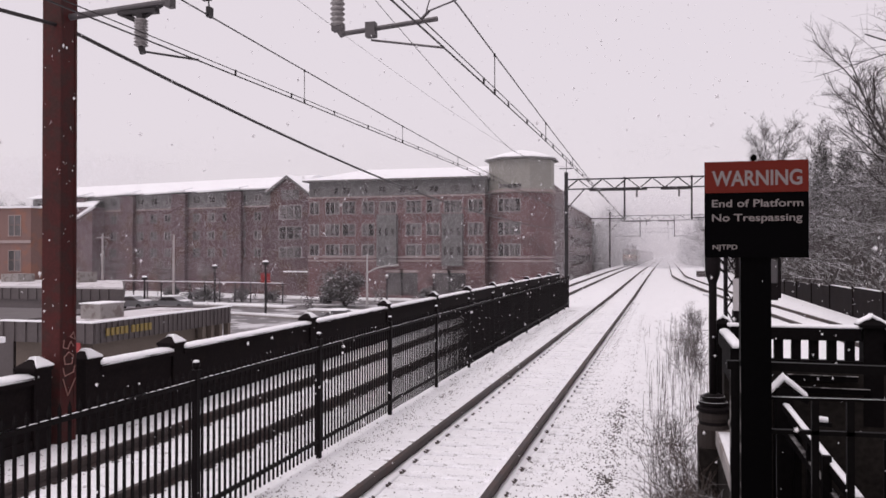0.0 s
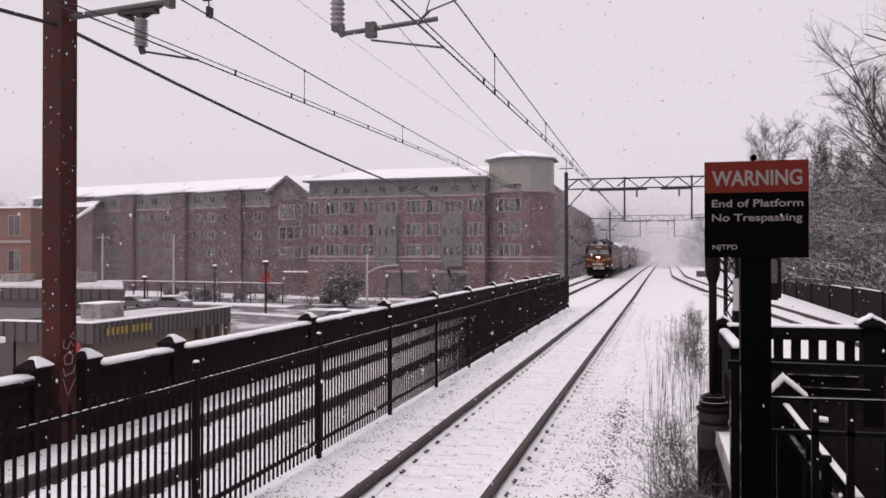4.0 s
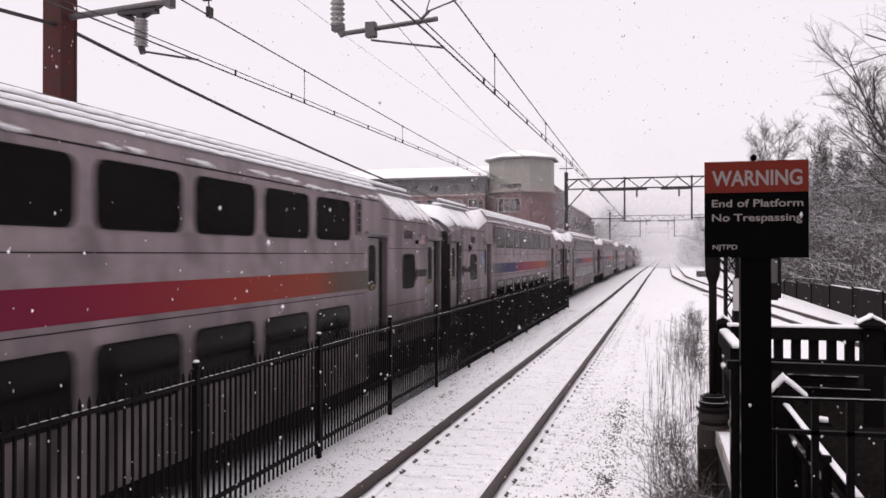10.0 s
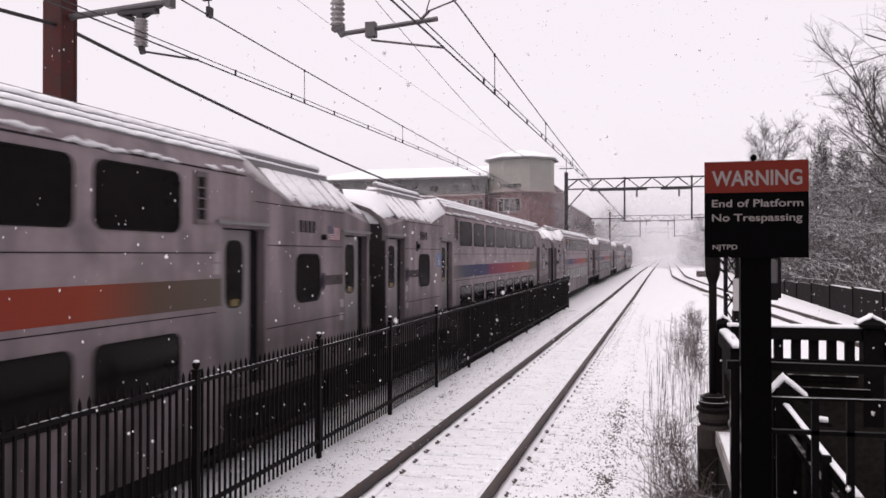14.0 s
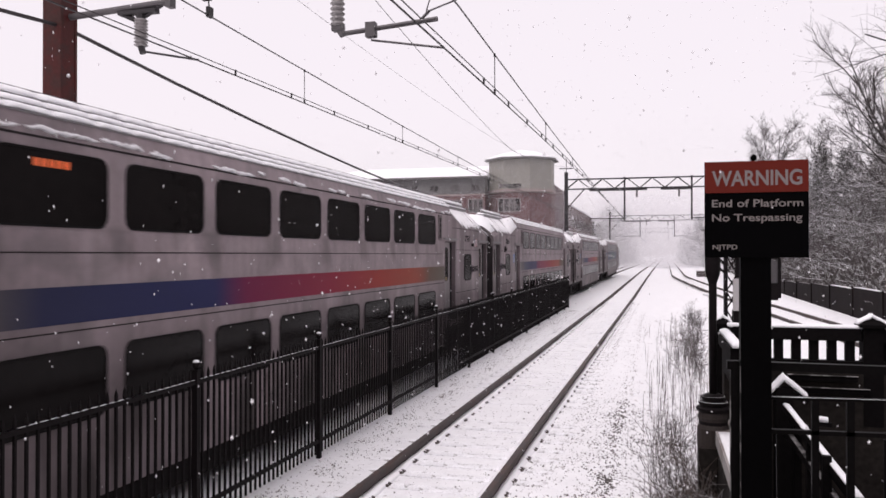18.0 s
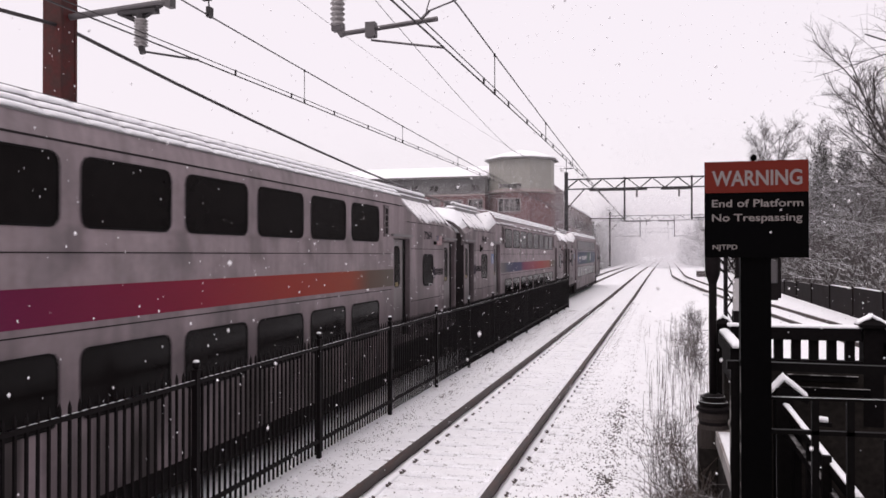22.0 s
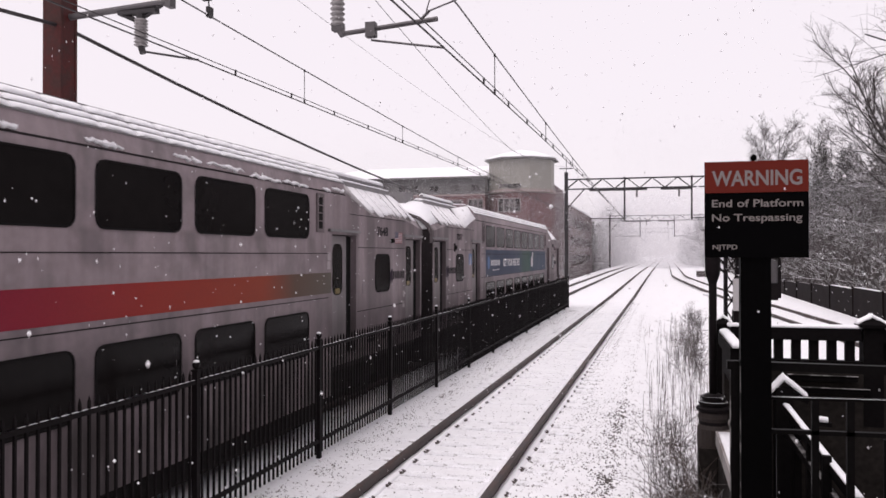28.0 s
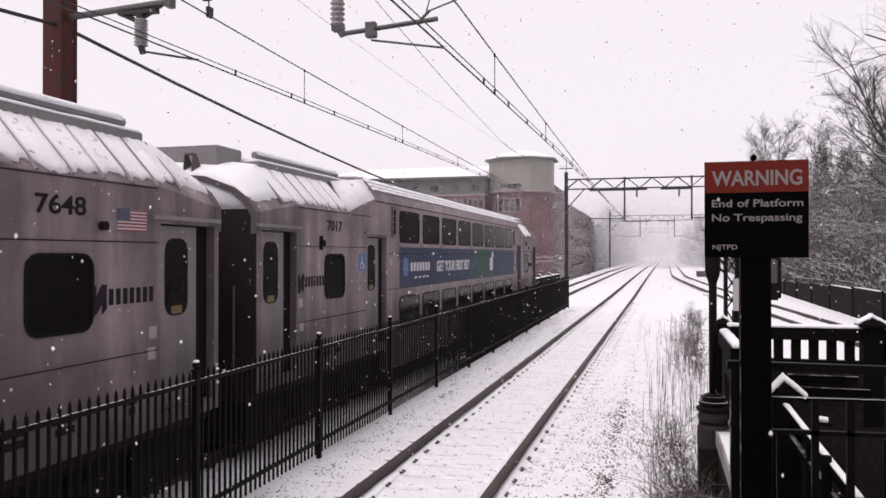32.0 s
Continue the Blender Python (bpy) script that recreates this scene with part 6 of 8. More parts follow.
def apartment_main():
    b = thing("apartment_building", "four-storey dark red brick apartment building with corner tower and snowy roof", "building", "brick buildings")
    yf, z0 = 102.5, STREET
    x0, x1 = -48.3, -22.3
    block(b, "brick_wall", x0, x1, yf, yf + 22, z0, 10.85, BRICK)
    block(b, "attic_wall", x0 + 0.1, x1, yf + 0.15, yf + 21.8, 10.85, 13.1, SIDING, "grey siding of the top floor")
    for z, h in ((2.28, 0.22), (1.75, 0.24), (10.75, 0.22)):
        block(b, "stone_band", x0, x1, yf - 0.09, yf, z, z + h, STONE_BAND)
    bm = bmesh.new()
    loft(bm, [[(x0 - 0.6, yf - 0.7, 13.1), (x1 + 0.3, yf - 0.7, 13.1), (x1 + 0.3, yf + 22, 13.1), (x0 - 0.6, yf + 22, 13.1)], [(x0 - 0.6, yf - 0.7, 13.3), (x1 + 0.3, yf - 0.7, 13.3), (x1 + 0.3, yf + 22, 13.3), (x0 - 0.6, yf + 22, 13.3)]])
    part("eave", bm, SIDING, b)
    bm = bmesh.new()
    loft(bm, [[(x0 - 0.6, yf - 0.7, 13.32), (x1 + 0.3, yf - 0.7, 13.32), (x1 + 0.3, yf + 22, 13.32), (x0 - 0.6, yf + 22, 13.32)], [(x0 + 5, yf + 9, 15.7), (x1, yf + 9, 15.7), (x1, yf + 13, 15.7), (x0 + 5, yf + 13, 15.7)]])
    part("roof_snow", bm, SNOW, b, "snow on the hipped roof")
    # bays of pale siding
    for xa, xb in ((-37.6, -34.7), (-28.2, -25.3)):
        block(b, "bay", xa, xb, yf - 0.7, yf, 1.2, 8.3, SIDING, "pale projecting bay")
        for z in (5.3, 2.6):
            for i in range(3):
                window_parts(b, xa + 0.5 + 0.95 * i, z, 0.62, 1.15 if z > 5 else 1.3, 1, yf - 0.7, SIDING)
        window_parts(b, (xa + xb) / 2, 8.45, 2.6, 1.75, 3, yf)
    for xc, w, n in ((-47.3, 1.5, 2), (-44.5, 2.2, 3), (-42.0, 2.0, 2), (-39.1, 1.9, 2), (-32.4, 2.3, 3), (-29.6, 2.0, 2), (-23.6, 2.1, 3)):
        for z, h in ((8.42, 1.85), (5.3, 1.8), (2.55, 1.65)):
            window_parts(b, xc, z, w, h, n, yf)
    for xc in (-47, -44.3, -42.4, -39.8, -37, -34, -32.3, -29.5, -26.5, -23.6):
        window_parts(b, xc, 11.35, 1.25, 0.95, 2, yf + 0.15, SIDING)
    for xc in (-35.2, -33.0, -28.4, -26.2):
        block(b, "shopfront", xc - 1.2, xc + 1.2, yf - 0.03, yf + 0.02, -2.9, 0.2, FAR_GLASS, "dark ground-floor shop window")
        block(b, "lintel", xc - 1.35, xc + 1.35, yf - 0.12, yf, 0.25, 0.6, STONE_BAND)
    # corner tower
    cx, r = -17.9, 4.4
    def octa(rr, z):
        return [(cx + rr * math.cos(radians(22.5 + 45 * k)) * 1.06, yf + 3.6 + rr * math.sin(radians(22.5 + 45 * k)), z) for k in range(8)]
    for nm, za, zb, ra, mat in (("tower_wall", z0, 11.0, r, BRICK), ("tower_top", 11.0, 15.5, r * 0.985, OLIVE_SIDING), ("tower_cornice", 11.12, 11.45, r * 1.045, STONE_BAND), ("tower_band", 2.28, 2.5, r * 1.015, STONE_BAND), ("tower_band", 1.72, 2.0, r * 1.02, STONE_BAND), ("tower_eave", 15.5, 15.7, r * 1.12, SIDING)):
        bm = bmesh.new()
        loft(bm, [octa(ra, za), octa(ra, zb)])
        part(nm, bm, mat, b)
    bm = bmesh.new()
    loft(bm, [octa(r * 1.12, 15.72), octa(r * 1.1, 15.85), octa(r * 0.5, 16.75), octa(0.2, 17.15)])
    part("tower_snow", bm, SNOW, b, "snow on the tower roof", True)
    yt = yf + 3.6 - r * math.cos(radians(22.5))
    for z, h in ((8.42, 1.85), (5.3, 1.85), (2.45, 1.75)):
        window_parts(b, cx - 1.0, z, 3.1, h, 4, yt)
    window_parts(b, cx - 0.9, 11.55, 3.2, 0.7, 5, yt + 0.05, OLIVE_SIDING)
    # side of the block beyond the tower
    block(b, "brick_wall", -22.3, -13.9, yf + 7, yf + 22, z0, 12.6, BROWN_BRICK)


apartment_main()


def gabled_wing():
    b = thing("apartment_building", "long dark brown brick apartment wing with gables and snowy roof", "building", "brick buildings",
              at=pose(-48.5, 104.6, 0, 0, 0, -9.5))
    # local x runs to the far end (negative), the front faces -y
    z0 = STREET
    block(b, "brick_wall", -64, -8.4, 3.0, 20, z0, 10.3, BROWN_BRICK)
    block(b, "attic_wall", -64, -8.4, 3.15, 19.8, 10.3, 12.9, SIDING, "grey siding of the top floor")
    block(b, "stone_band", -64, -6.2, 2.9, 3.0, 10.2, 10.4, STONE_BAND)
    bm = bmesh.new()
    loft(bm, [[(-64.5, 2.2, 12.95), (-6, 2.2, 12.95), (-6, 21, 12.95), (-64.5, 21, 12.95)], [(-64.5, 2.2, 13.12), (-6, 2.2, 13.12), (-6, 21, 13.12), (-64.5, 21, 13.12)], [(-62, 10, 15.6), (-6, 10, 15.6), (-6, 14, 15.6), (-62, 14, 15.6)]])
    part("roof_snow", bm, SNOW, b, "snow on the long roof")
    for i in range(4):
        xa = -58 + 11.5 * i
        bm = bmesh.new()
        slab(bm, [(xa, 1.7, 12.7), (xa + 8.5, 1.7, 13.0), (xa + 8.5, 4, 13.6), (xa, 4, 13.2)], (0, 0, 1), 0.25)
        part("dormer_snow", bm, SNOW, b)
        block(b, "projecting_bay", xa + 5.5, xa + 8.3, 2.3, 3.0, z0, 12.7, BROWN_BRICK)
    # gable block
    bm = bmesh.new()
    slab(bm, [(-8.6, 1.2, z0), (-0.4, 1.2, z0), (-0.4, 1.2, 11.0), (-5.3, 1.2, 14.3), (-8.6, 1.2, 12.2)], (0, 1, 0), 14)
    part("gable_wall", bm, BROWN_BRICK, b, "brick gable front")
    for p, q in (((-5.3, 14.3), (0.0, 10.7)), ((-5.3, 14.3), (-9.2, 11.9))):
        bm = bmesh.new()
        slab(bm, [(p[0], 0.7, p[1]), (q[0], 0.7, q[1]), (q[0], 0.7, q[1] + 0.35), (p[0], 0.7, p[1] + 0.35)], (0, 1, 0), 15)
        part("gable_verge", bm, SIDING, b)
        bm = bmesh.new()
        slab(bm, [(p[0], 0.75, p[1] + 0.36), (q[0], 0.75, q[1] + 0.36), (q[0], 0.75, q[1] + 0.5), (p[0], 0.75, p[1] + 0.5)], (0, 1, 0), 15)
        part("gable_snow", bm, SNOW, b)
    for z, h in ((11.0, 1.5), (8.0, 2.2), (5.0, 2.0), (2.2, 1.7)):
        window_parts(b, -4.9, z, 4.2 if z < 11 else 3.2, h, 3 if z < 11 else 1, 1.2, SIDING if z > 10 else PALE_FRAME)
    for i in range(18):
        x = -62 + 3.1 * i
        for z in (11.1, 8.0, 5.1, 2.3):
            window_parts(b, x, z, 1.5, 1.45 if z < 11 else 1.1, 2, 3.0 if z < 11 else 3.15, SIDING if (i * 7 + int(z)) % 3 else PALE_FRAME)
    block(b, "projecting_bay", -58, -45.5, 0.4, 3.0, z0, 10.9, BROWN_BRICK)
    bm = bmesh.new()
    slab(bm, [(-59, -0.2, 10.9), (-44.4, -0.2, 10.9), (-46.5, 3.0, 12.0), (-59, 3.0, 12.0)], (0, 0, 1), 0.22)
    part("bay_roof_snow", bm, SNOW, b)
    bm = bmesh.new()
    slab(bm, [(-45.5, -0.3, 10.9), (-44.4, -0.3, 10.9), (-50.5, -0.3, 8.2), (-51.2, -0.3, 8.2)], (0, 1, 0), 0.6)
    part("bay_verge_snow", bm, SNOW, b)
    block(b, "entrance_canopy", -5.5, -0.3, 0.2, 1.2, 0.1, 0.3, SNOW)


gabled_wing()


def far_blocks():
    b = thing("apartment_building", "dark brick side building beyond the corner tower with snowy edges", "building", "brick buildings")
    block(b, "brick_wall", -20, -13.6, 125, 172, STREET, 10.7, BROWN_BRICK)
    block(b, "roof_snow", -20.3, -13.3, 124.7, 172.3, 10.7, 10.85, SNOW)
    for i in range(10):
        for z in (7.4, 4.3, 1.2):
            bm = bmesh.new()
            box(bm, -13.62, -13.55, 129.5 + 4 * i, 131.5 + 4 * i, z, z + 1.5)
            part("window", bm, DULL_GLASS, b)
    b = thing("brick_house", "orange brick building with flat snowy roof", "building", "brick buildings")
    block(b, "brick_wall", -92, -61.5, 65.2, 68.5, STREET, 7.5, ORANGE_BRICK)
    block(b, "stone_band", -92, -61.5, 65.1, 65.2, 3.9, 4.2, STONE_BAND)
    block(b, "roof_snow", -92.2, -61.3, 65.0, 68.7, 7.5, 7.7, SNOW)
    for i in range(7):
        for z in (4.6, 1.0):
            window_parts(b, -63.5 - 3.6 * i, z, 1.6, 2.2, 2, 65.2, STONE_BAND)
    b = thing("low_shop_building", "low grey building with snow on its flat roof", "building", "low roofs")
    for nm, e, z0, z1, mat in (("wall", 0.0, STREET, -0.9, FASCIA), ("fascia", 0.2, -0.9, 0.0, FASCIA), ("roof_snow", 0.0, 0.0, 0.14, ROOF_SLUSH)):
        bm = bmesh.new()
        slab(bm, [(-75 - e, 52.2 - e, z0), (-40.4 + e, 52.2 - e, z0), (-51.2 + e, 66 + e, z0), (-75 - e, 66 + e, z0)], (0, 0, 1), z1 - z0)
        part(nm, bm, mat, b)
    for i in range(40):
        block(b, "rib", -75.2 + 0.86 * i, -75.1 + 0.86 * i, 51.93, 52.0, -0.9, 0.0, FASCIA)
    block(b, "roof_unit", -53.5, -51.3, 60, 62.5, 0.1, 1.1, CONCRETE)
    block(b, "roof_unit", -60, -58, 60, 62, 0.1, 0.9, CONCRETE)
    b = thing("bank_building", "low brown bank with ribbed metal roof edge and yellow sign", "building", "low roofs")
    block(b, "wall", -29.8, -25.4, 30.7, 41.6, STREET, -1.35, STUCCO)
    for xa, xb, ya, yb in ((-30.2, -25, 30.2, 30.5), (-25.3, -25, 30.5, 42.2), (-30.2, -25.3, 41.9, 42.2), (-30.2, -29.9, 30.5, 41.9)):
        block(b, "fascia", xa, xb, ya, yb, -1.4, -0.45, FASCIA, "ribbed metal roof edge")
    for i in range(30):
        block(b, "rib", -25.0, -24.94, 30.3 + 0.4 * i, 30.36 + 0.4 * i, -1.4, -0.45, FASCIA)
    for i in range(8):
        block(b, "rib", -30.1 + 0.66 * i, -30.04 + 0.66 * i, 30.14, 30.2, -1.4, -0.45, FASCIA)
    block(b, "annex", -46, -30.25, 31, 41, STREET, -0.7, FASCIA, "dark flat-roofed annex")
    block(b, "roof_snow", -29.9, -25.3, 30.5, 41.9, -0.75, -0.55, ROOF_SLUSH)
    bm = bmesh.new()
    for xa, xb, ya, yb in ((-30.25, -24.95, 30.15, 30.5), (-25.3, -24.95, 30.5, 42.25)):
        box(bm, xa, xb, ya, yb, -0.45, -0.38)
    part("edge_snow", bm, SNOW, b)
    u = block(b, "roof_unit", -28.4, -27.2, 33.4, 35.2, -0.55, 0.2, CONCRETE, "grey roof machine box")
    block(b, "unit_snow", -28.45, -27.15, 33.35, 35.25, 0.2, 0.26, SNOW)
    for i in range(10):
        y = 31.0 + 0.33 * i + (0.18 if i > 4 else 0)
        bm = bmesh.new()
        box(bm, -24.94, -24.88, y, y + 0.2, -1.10, -0.74)
        part("sign_bar", bm, SIGN_YELLOW, b, "yellow sign bar")
    block(b, "red_sign", -27.4, -25.6, 30.05, 30.13, -1.9, -1.35, SIGN_RED)
    for i in range(4):
        block(b, "drive_through_post", -25.2, -24.9, 39.0 + 0.9 * i, 39.3 + 0.9 * i, STREET, -1.4, STUCCO)
    b = thing("street_kiosk", "small dark hut with a snow-capped roof", "hut")
    block(b, "wall", -24, -22.2, 20.2, 22, STREET, -0.35, FASCIA)
    block(b, "roof_snow", -24.2, -22.0, 20.0, 22.2, -0.35, -0.15, SNOW)


far_blocks()


# ---- street: road, poles, lamps, cars, shrubs ----
def street():
    bm = bmesh.new()
    box(bm, -120, -12, 88.5, 97.5, STREET - 0.3, STREET + 0.004)
    single("road", bm, ASPHALT, "wet street with slush in front of the brick building", "road", kind="structure")
    bm = bmesh.new()
    slab(bm, [(-46, 46, STREET - 0.2), (-12, 46, STREET - 0.2), (-12, 87.5, STREET - 0.2), (-75, 87.5, STREET - 0.2), (-75, 74, STREET - 0.2), (-50, 68, STREET - 0.2)], (0, 0, 1), 0.206)
    single("road", bm, ASPHALT, "car park with slush and tyre tracks", "road", kind="structure")
    bm = bmesh.new()
    box(bm, -120, -12, 97.5, 101.8, STREET - 0.2, STREET + 0.15)
    single("pavement", bm, SNOW, "snow-covered pavement", "pavement", kind="structure")

    for x0, y0, x1, y1, w in ((-46, 72, -22, 64, 0.5), (-58, 83.5, -40, 80.5, 1.3), (-36, 77, -24, 75.5, 0.9), (-46, 60, -34, 55, 0.4)):
        k = thing("kerb_island", "snow-covered kerb strip in the car park", "kerb", "car park kerbs")
        for nm, z0, z1, e, mat in (("kerb", -0.1, 0.16, 0.0, CONCRETE), ("snow_layer", 0.16, 0.3, -0.05, SNOW)):
            bm = bmesh.new()
            slab(bm, [(x0, y0 - w - e, STREET + z0), (x1, y1 - w - e, STREET + z0), (x1, y1 + w + e, STREET + z0), (x0, y0 + w + e, STREET + z0)], (0, 0, 1), z1 - z0)
            part(nm, bm, mat, k)

    def pole(x, y, h, arms=True, label="weathered grey utility pole in snow"):
        p = thing("utility_pole", label, "pole", "street poles")
        bm = bmesh.new()
        rod(bm, (x, y, STREET), (x, y, STREET + h), 0.17, 8, 0.12)
        part("shaft", bm, WOOD_POLE, p)
        if not arms:
            return
        bm = bmesh.new()
        box(bm, x - 1.1, x + 1.1, y - 0.06, y + 0.06, STREET + h - 0.6, STREET + h - 0.48)
        part("crossarm", bm, WOOD_POLE, p)
        for d in (-0.9, -0.3, 0.3, 0.9):
            bm = bmesh.new()
            rod(bm, (x + d, y, STREET + h - 0.48), (x + d, y, STREET + h - 0.3), 0.04, 6)
            part("insulator", bm, PORCELAIN, p)
    pole(-56.7, 82.5, 8.6, False)
    pole(-73.8, 91, 9.0)

    def lamp(x, y, h, arm=0.0, lantern=False):
        p = thing("street_lamp", "grey street lamp with a curved arm and snow" if arm else "dark post-top street lamp with snow cap", "street lamp", "street lamps")
        bm = bmesh.new()
        rod(bm, (x, y, STREET), (x, y, STREET + h + (1.3 if arm else 0)), 0.16 if arm else 0.12, 8, 0.1)
        part("post", bm, LAMP_PAINT if arm else DARK_STEEL, p)
        if arm:
            bm = bmesh.new()
            path_rod(bm, [(x, y, STREET + h - 0.9), (x + arm * 0.3, y, STREET + h - 0.35), (x + arm * 0.7, y, STREET + h - 0.05), (x + arm, y, STREET + h)], 0.1, 6)
            part("arm", bm, LAMP_PAINT, p)
            bm = bmesh.new()
            lathe(bm, x + arm + 0.2, y, [(0.1, STREET + h - 0.12), (0.3, STREET + h - 0.05), (0.3, STREET + h + 0.08), (0.1, STREET + h + 0.16)], 10)
            part("lamp_head", bm, PALE_FRAME, p)
        else:
            bm = bmesh.new()
            r = 0.2 if lantern else 0.33
            lathe(bm, x, y, [(0.12, STREET + h), (r, STREET + h + 0.12), (r, STREET + h + 0.35), (0.1, STREET + h + 0.5)], 10)
            head = part("lamp_head", bm, DARK_STEEL if not lantern else PALE_FRAME, p)
            bm = bmesh.new()
            lathe(bm, x, y, [(r + 0.02, STREET + h + 0.36), (r * 0.8, STREET + h + 0.46), (0.05, STREET + h + 0.56)], 10)
            part("snow_cap", bm, SNOW, head)
    lamp(-32.2, 84.1, 4.9, arm=3.4)
    lamp(-56.0, 76.0, 3.2)
    lamp(-51.9, 83.9, 4.4)
    lamp(-39.3, 73.2, 5.0)
    lamp(-34.0, 96.0, 3.0, lantern=True)
    lamp(-28.5, 99.0, 3.0, lantern=True)
    # red sign on a post
    p = thing("street_sign", "red square sign on a thin post", "sign")
    bm = bmesh.new()
    rod(bm, (-47.3, 88, STREET), (-47.3, 88, STREET + 4.2), 0.06, 6)
    part("post", bm, DARK_STEEL, p)
    bm = bmesh.new()
    box(bm, -47.9, -46.6, 87.9, 88, STREET + 2.6, STREET + 3.8)
    part("panel", bm, SIGN_RED, p)
    # fence rail along the street
    f = thing("guard_fence", "low street fence with a line of snow on its rail", "fence")
    for i in range(13):
        block(f, "post", -74 + 2.4 * i, -73.85 + 2.4 * i, 92 - 0.3 * i, 92.1 - 0.3 * i, STREET, STREET + 2.6, DARK_STEEL)
    bm = bmesh.new()
    slab(bm, [(-74, 92, STREET + 2.5), (-45, 88.4, STREET + 2.5), (-45, 88.5, STREET + 2.5), (-74, 92.1, STREET + 2.5)], (0, 0, 1), 0.12)
    part("rail_snow", bm, SNOW, f)


street()
CAR_PAINT = material("dark_car_paint", (0.07, 0.07, 0.075), 0.3, 0.2, spread=0.1)
CAR_PAINT_PALE = material("silver_car_paint", (0.25, 0.25, 0.26), 0.3, 0.4, spread=0.1)


def parked_car(x, y, turn, paint, label):
    c = thing("parked_car", label, "car", "parked cars", at=pose(x, y, STREET, 0, 0, turn))
    prof = [(-2.2, 0.35), (-2.25, 0.75), (-1.9, 0.95), (-1.2, 1.0), (-0.7, 1.42), (0.75, 1.45), (1.4, 1.0), (2.1, 0.9), (2.25, 0.65), (2.2, 0.35)]
    bm = bmesh.new()
    loft(bm, [[(x2 * 0.97, s * 0.86, z) for x2, z in prof] if abs(s) == 1 else [(x2, s * 0.86, z) for x2, z in prof] for s in (-1, -0.8, 0.8, 1)])
    part("body", bm, paint, c)
    for s in (-1, 1):
        bm = bmesh.new()
        slab(bm, [(-1.0, s * 0.865, 1.02), (-0.62, s * 0.865, 1.36), (0.68, s * 0.865, 1.38), (1.2, s * 0.865, 1.02)], (0, s, 0), 0.01)
        part("side_window", bm, FAR_GLASS, c)
        for d in (-1.4, 1.4):
            bm = bmesh.new()
            rod(bm, (d, s * 0.7, 0.32), (d, s * 0.88, 0.32), 0.32, 12)
            w = part("wheel", bm, RUBBER, c)
            bm = bmesh.new()
            rod(bm, (d, s * 0.88, 0.32), (d, s * 0.9, 0.32), 0.19, 10)
            part("rim", bm, GALV, w)
    bm = bmesh.new()
    loft(bm, [[(-0.75, s * 0.8, 1.45), (0.75, s * 0.8, 1.47), (0.6, s * 0.7, 1.58), (-0.6, s * 0.7, 1.57)] for s in (-1, -0.5, 0.5, 1)])
    part("roof_snow", bm, SNOW, c)
    bm = bmesh.new()
    loft(bm, [[(1.35, s * 0.8, 1.03), (2.1, s * 0.8, 0.93), (2.1, s * 0.75, 1.0), (1.4, s * 0.75, 1.1)] for s in (-1, 0, 1)])
    part("bonnet_snow", bm, SNOW, c)


for x, y, a, pt, lb in ((-25.8, 60.7, 15, CAR_PAINT, "dark parked car under a thick layer of snow"), (-52.5, 76, 5, CAR_PAINT_PALE, "silver parked car under a thick layer of snow"),
                        (-57.0, 75, 5, CAR_PAINT_PALE, "silver parked car under a thick layer of snow"), (-38.5, 90.5, 4, CAR_PAINT, "dark car on the slushy street with snow"),
                        (-60, 94, 4, CAR_PAINT_PALE, "silver car on the slushy street with snow")):
    parked_car(x, y, a, pt, lb)


# ---- trees ----
def snowy_bark(name, bark, cover=0.35, sharp=0.3):
    """Bark with snow lying on what faces up."""
    m = material(name, bark, 0.9, spread=0.3, scale=4)
    n, l = m.node_tree.nodes, m.node_tree.links
    p = n["Principled BSDF"]
    geo, sep, rng, mix = n.new("ShaderNodeNewGeometry"), n.new("ShaderNodeSeparateXYZ"), n.new("ShaderNodeMapRange"), n.new("ShaderNodeMix")
    mix.data_type = "RGBA"
    mix.inputs["B"].default_value = (0.8, 0.8, 0.82, 1)
    rng.inputs["From Min"].default_value, rng.inputs["From Max"].default_value = cover, cover + sharp
    l.new(geo.outputs["Normal"], sep.inputs[0])
    l.new(sep.outputs["Z"], rng.inputs["Value"])
    l.new(rng.outputs["Result"], mix.inputs["Factor"])
    src = p.inputs["Base Color"].links[0].from_socket
    l.new(src, mix.inputs["A"])
    l.new(mix.outputs["Result"], p.inputs["Base Color"])
    return m


BARK = snowy_bark("snowy_bark", (0.04, 0.034, 0.033), 0.68, 0.25)
TWIG = snowy_bark("snowy_twigs", (0.078, 0.068, 0.067), 0.66, 0.25)
BRUSH = snowy_bark("snow_laden_brush", (0.08, 0.07, 0.068), 0.62, 0.25)
NEEDLE = snowy_bark("snowy_needles", (0.088, 0.084, 0.082), 0.60, 0.35)
SHRUB = snowy_bark("snowy_shrub_leaves", (0.085, 0.077, 0.077), 0.72, 0.3)
DRY = material("dry_weed_stems", (0.075, 0.055, 0.045), 0.9, spread=0.3, scale=4)


def prism(verts, faces, a, b, ra, rb):
    d = (b - a)
    if d.length < 1e-6:
        return
    q = d.to_track_quat("Z", "Y")
    i = len(verts)
    for c, r in ((a, ra), (b, rb)):
        for k in range(3):
            ang = 2.0944 * k
            verts.append(tuple(c + q @ Vector((r * math.cos(ang), r * math.sin(ang), 0))))
    for k in range(3):
        j = (k + 1) % 3
        faces.append((i + k, i + j, i + 3 + j, i + 3 + k))


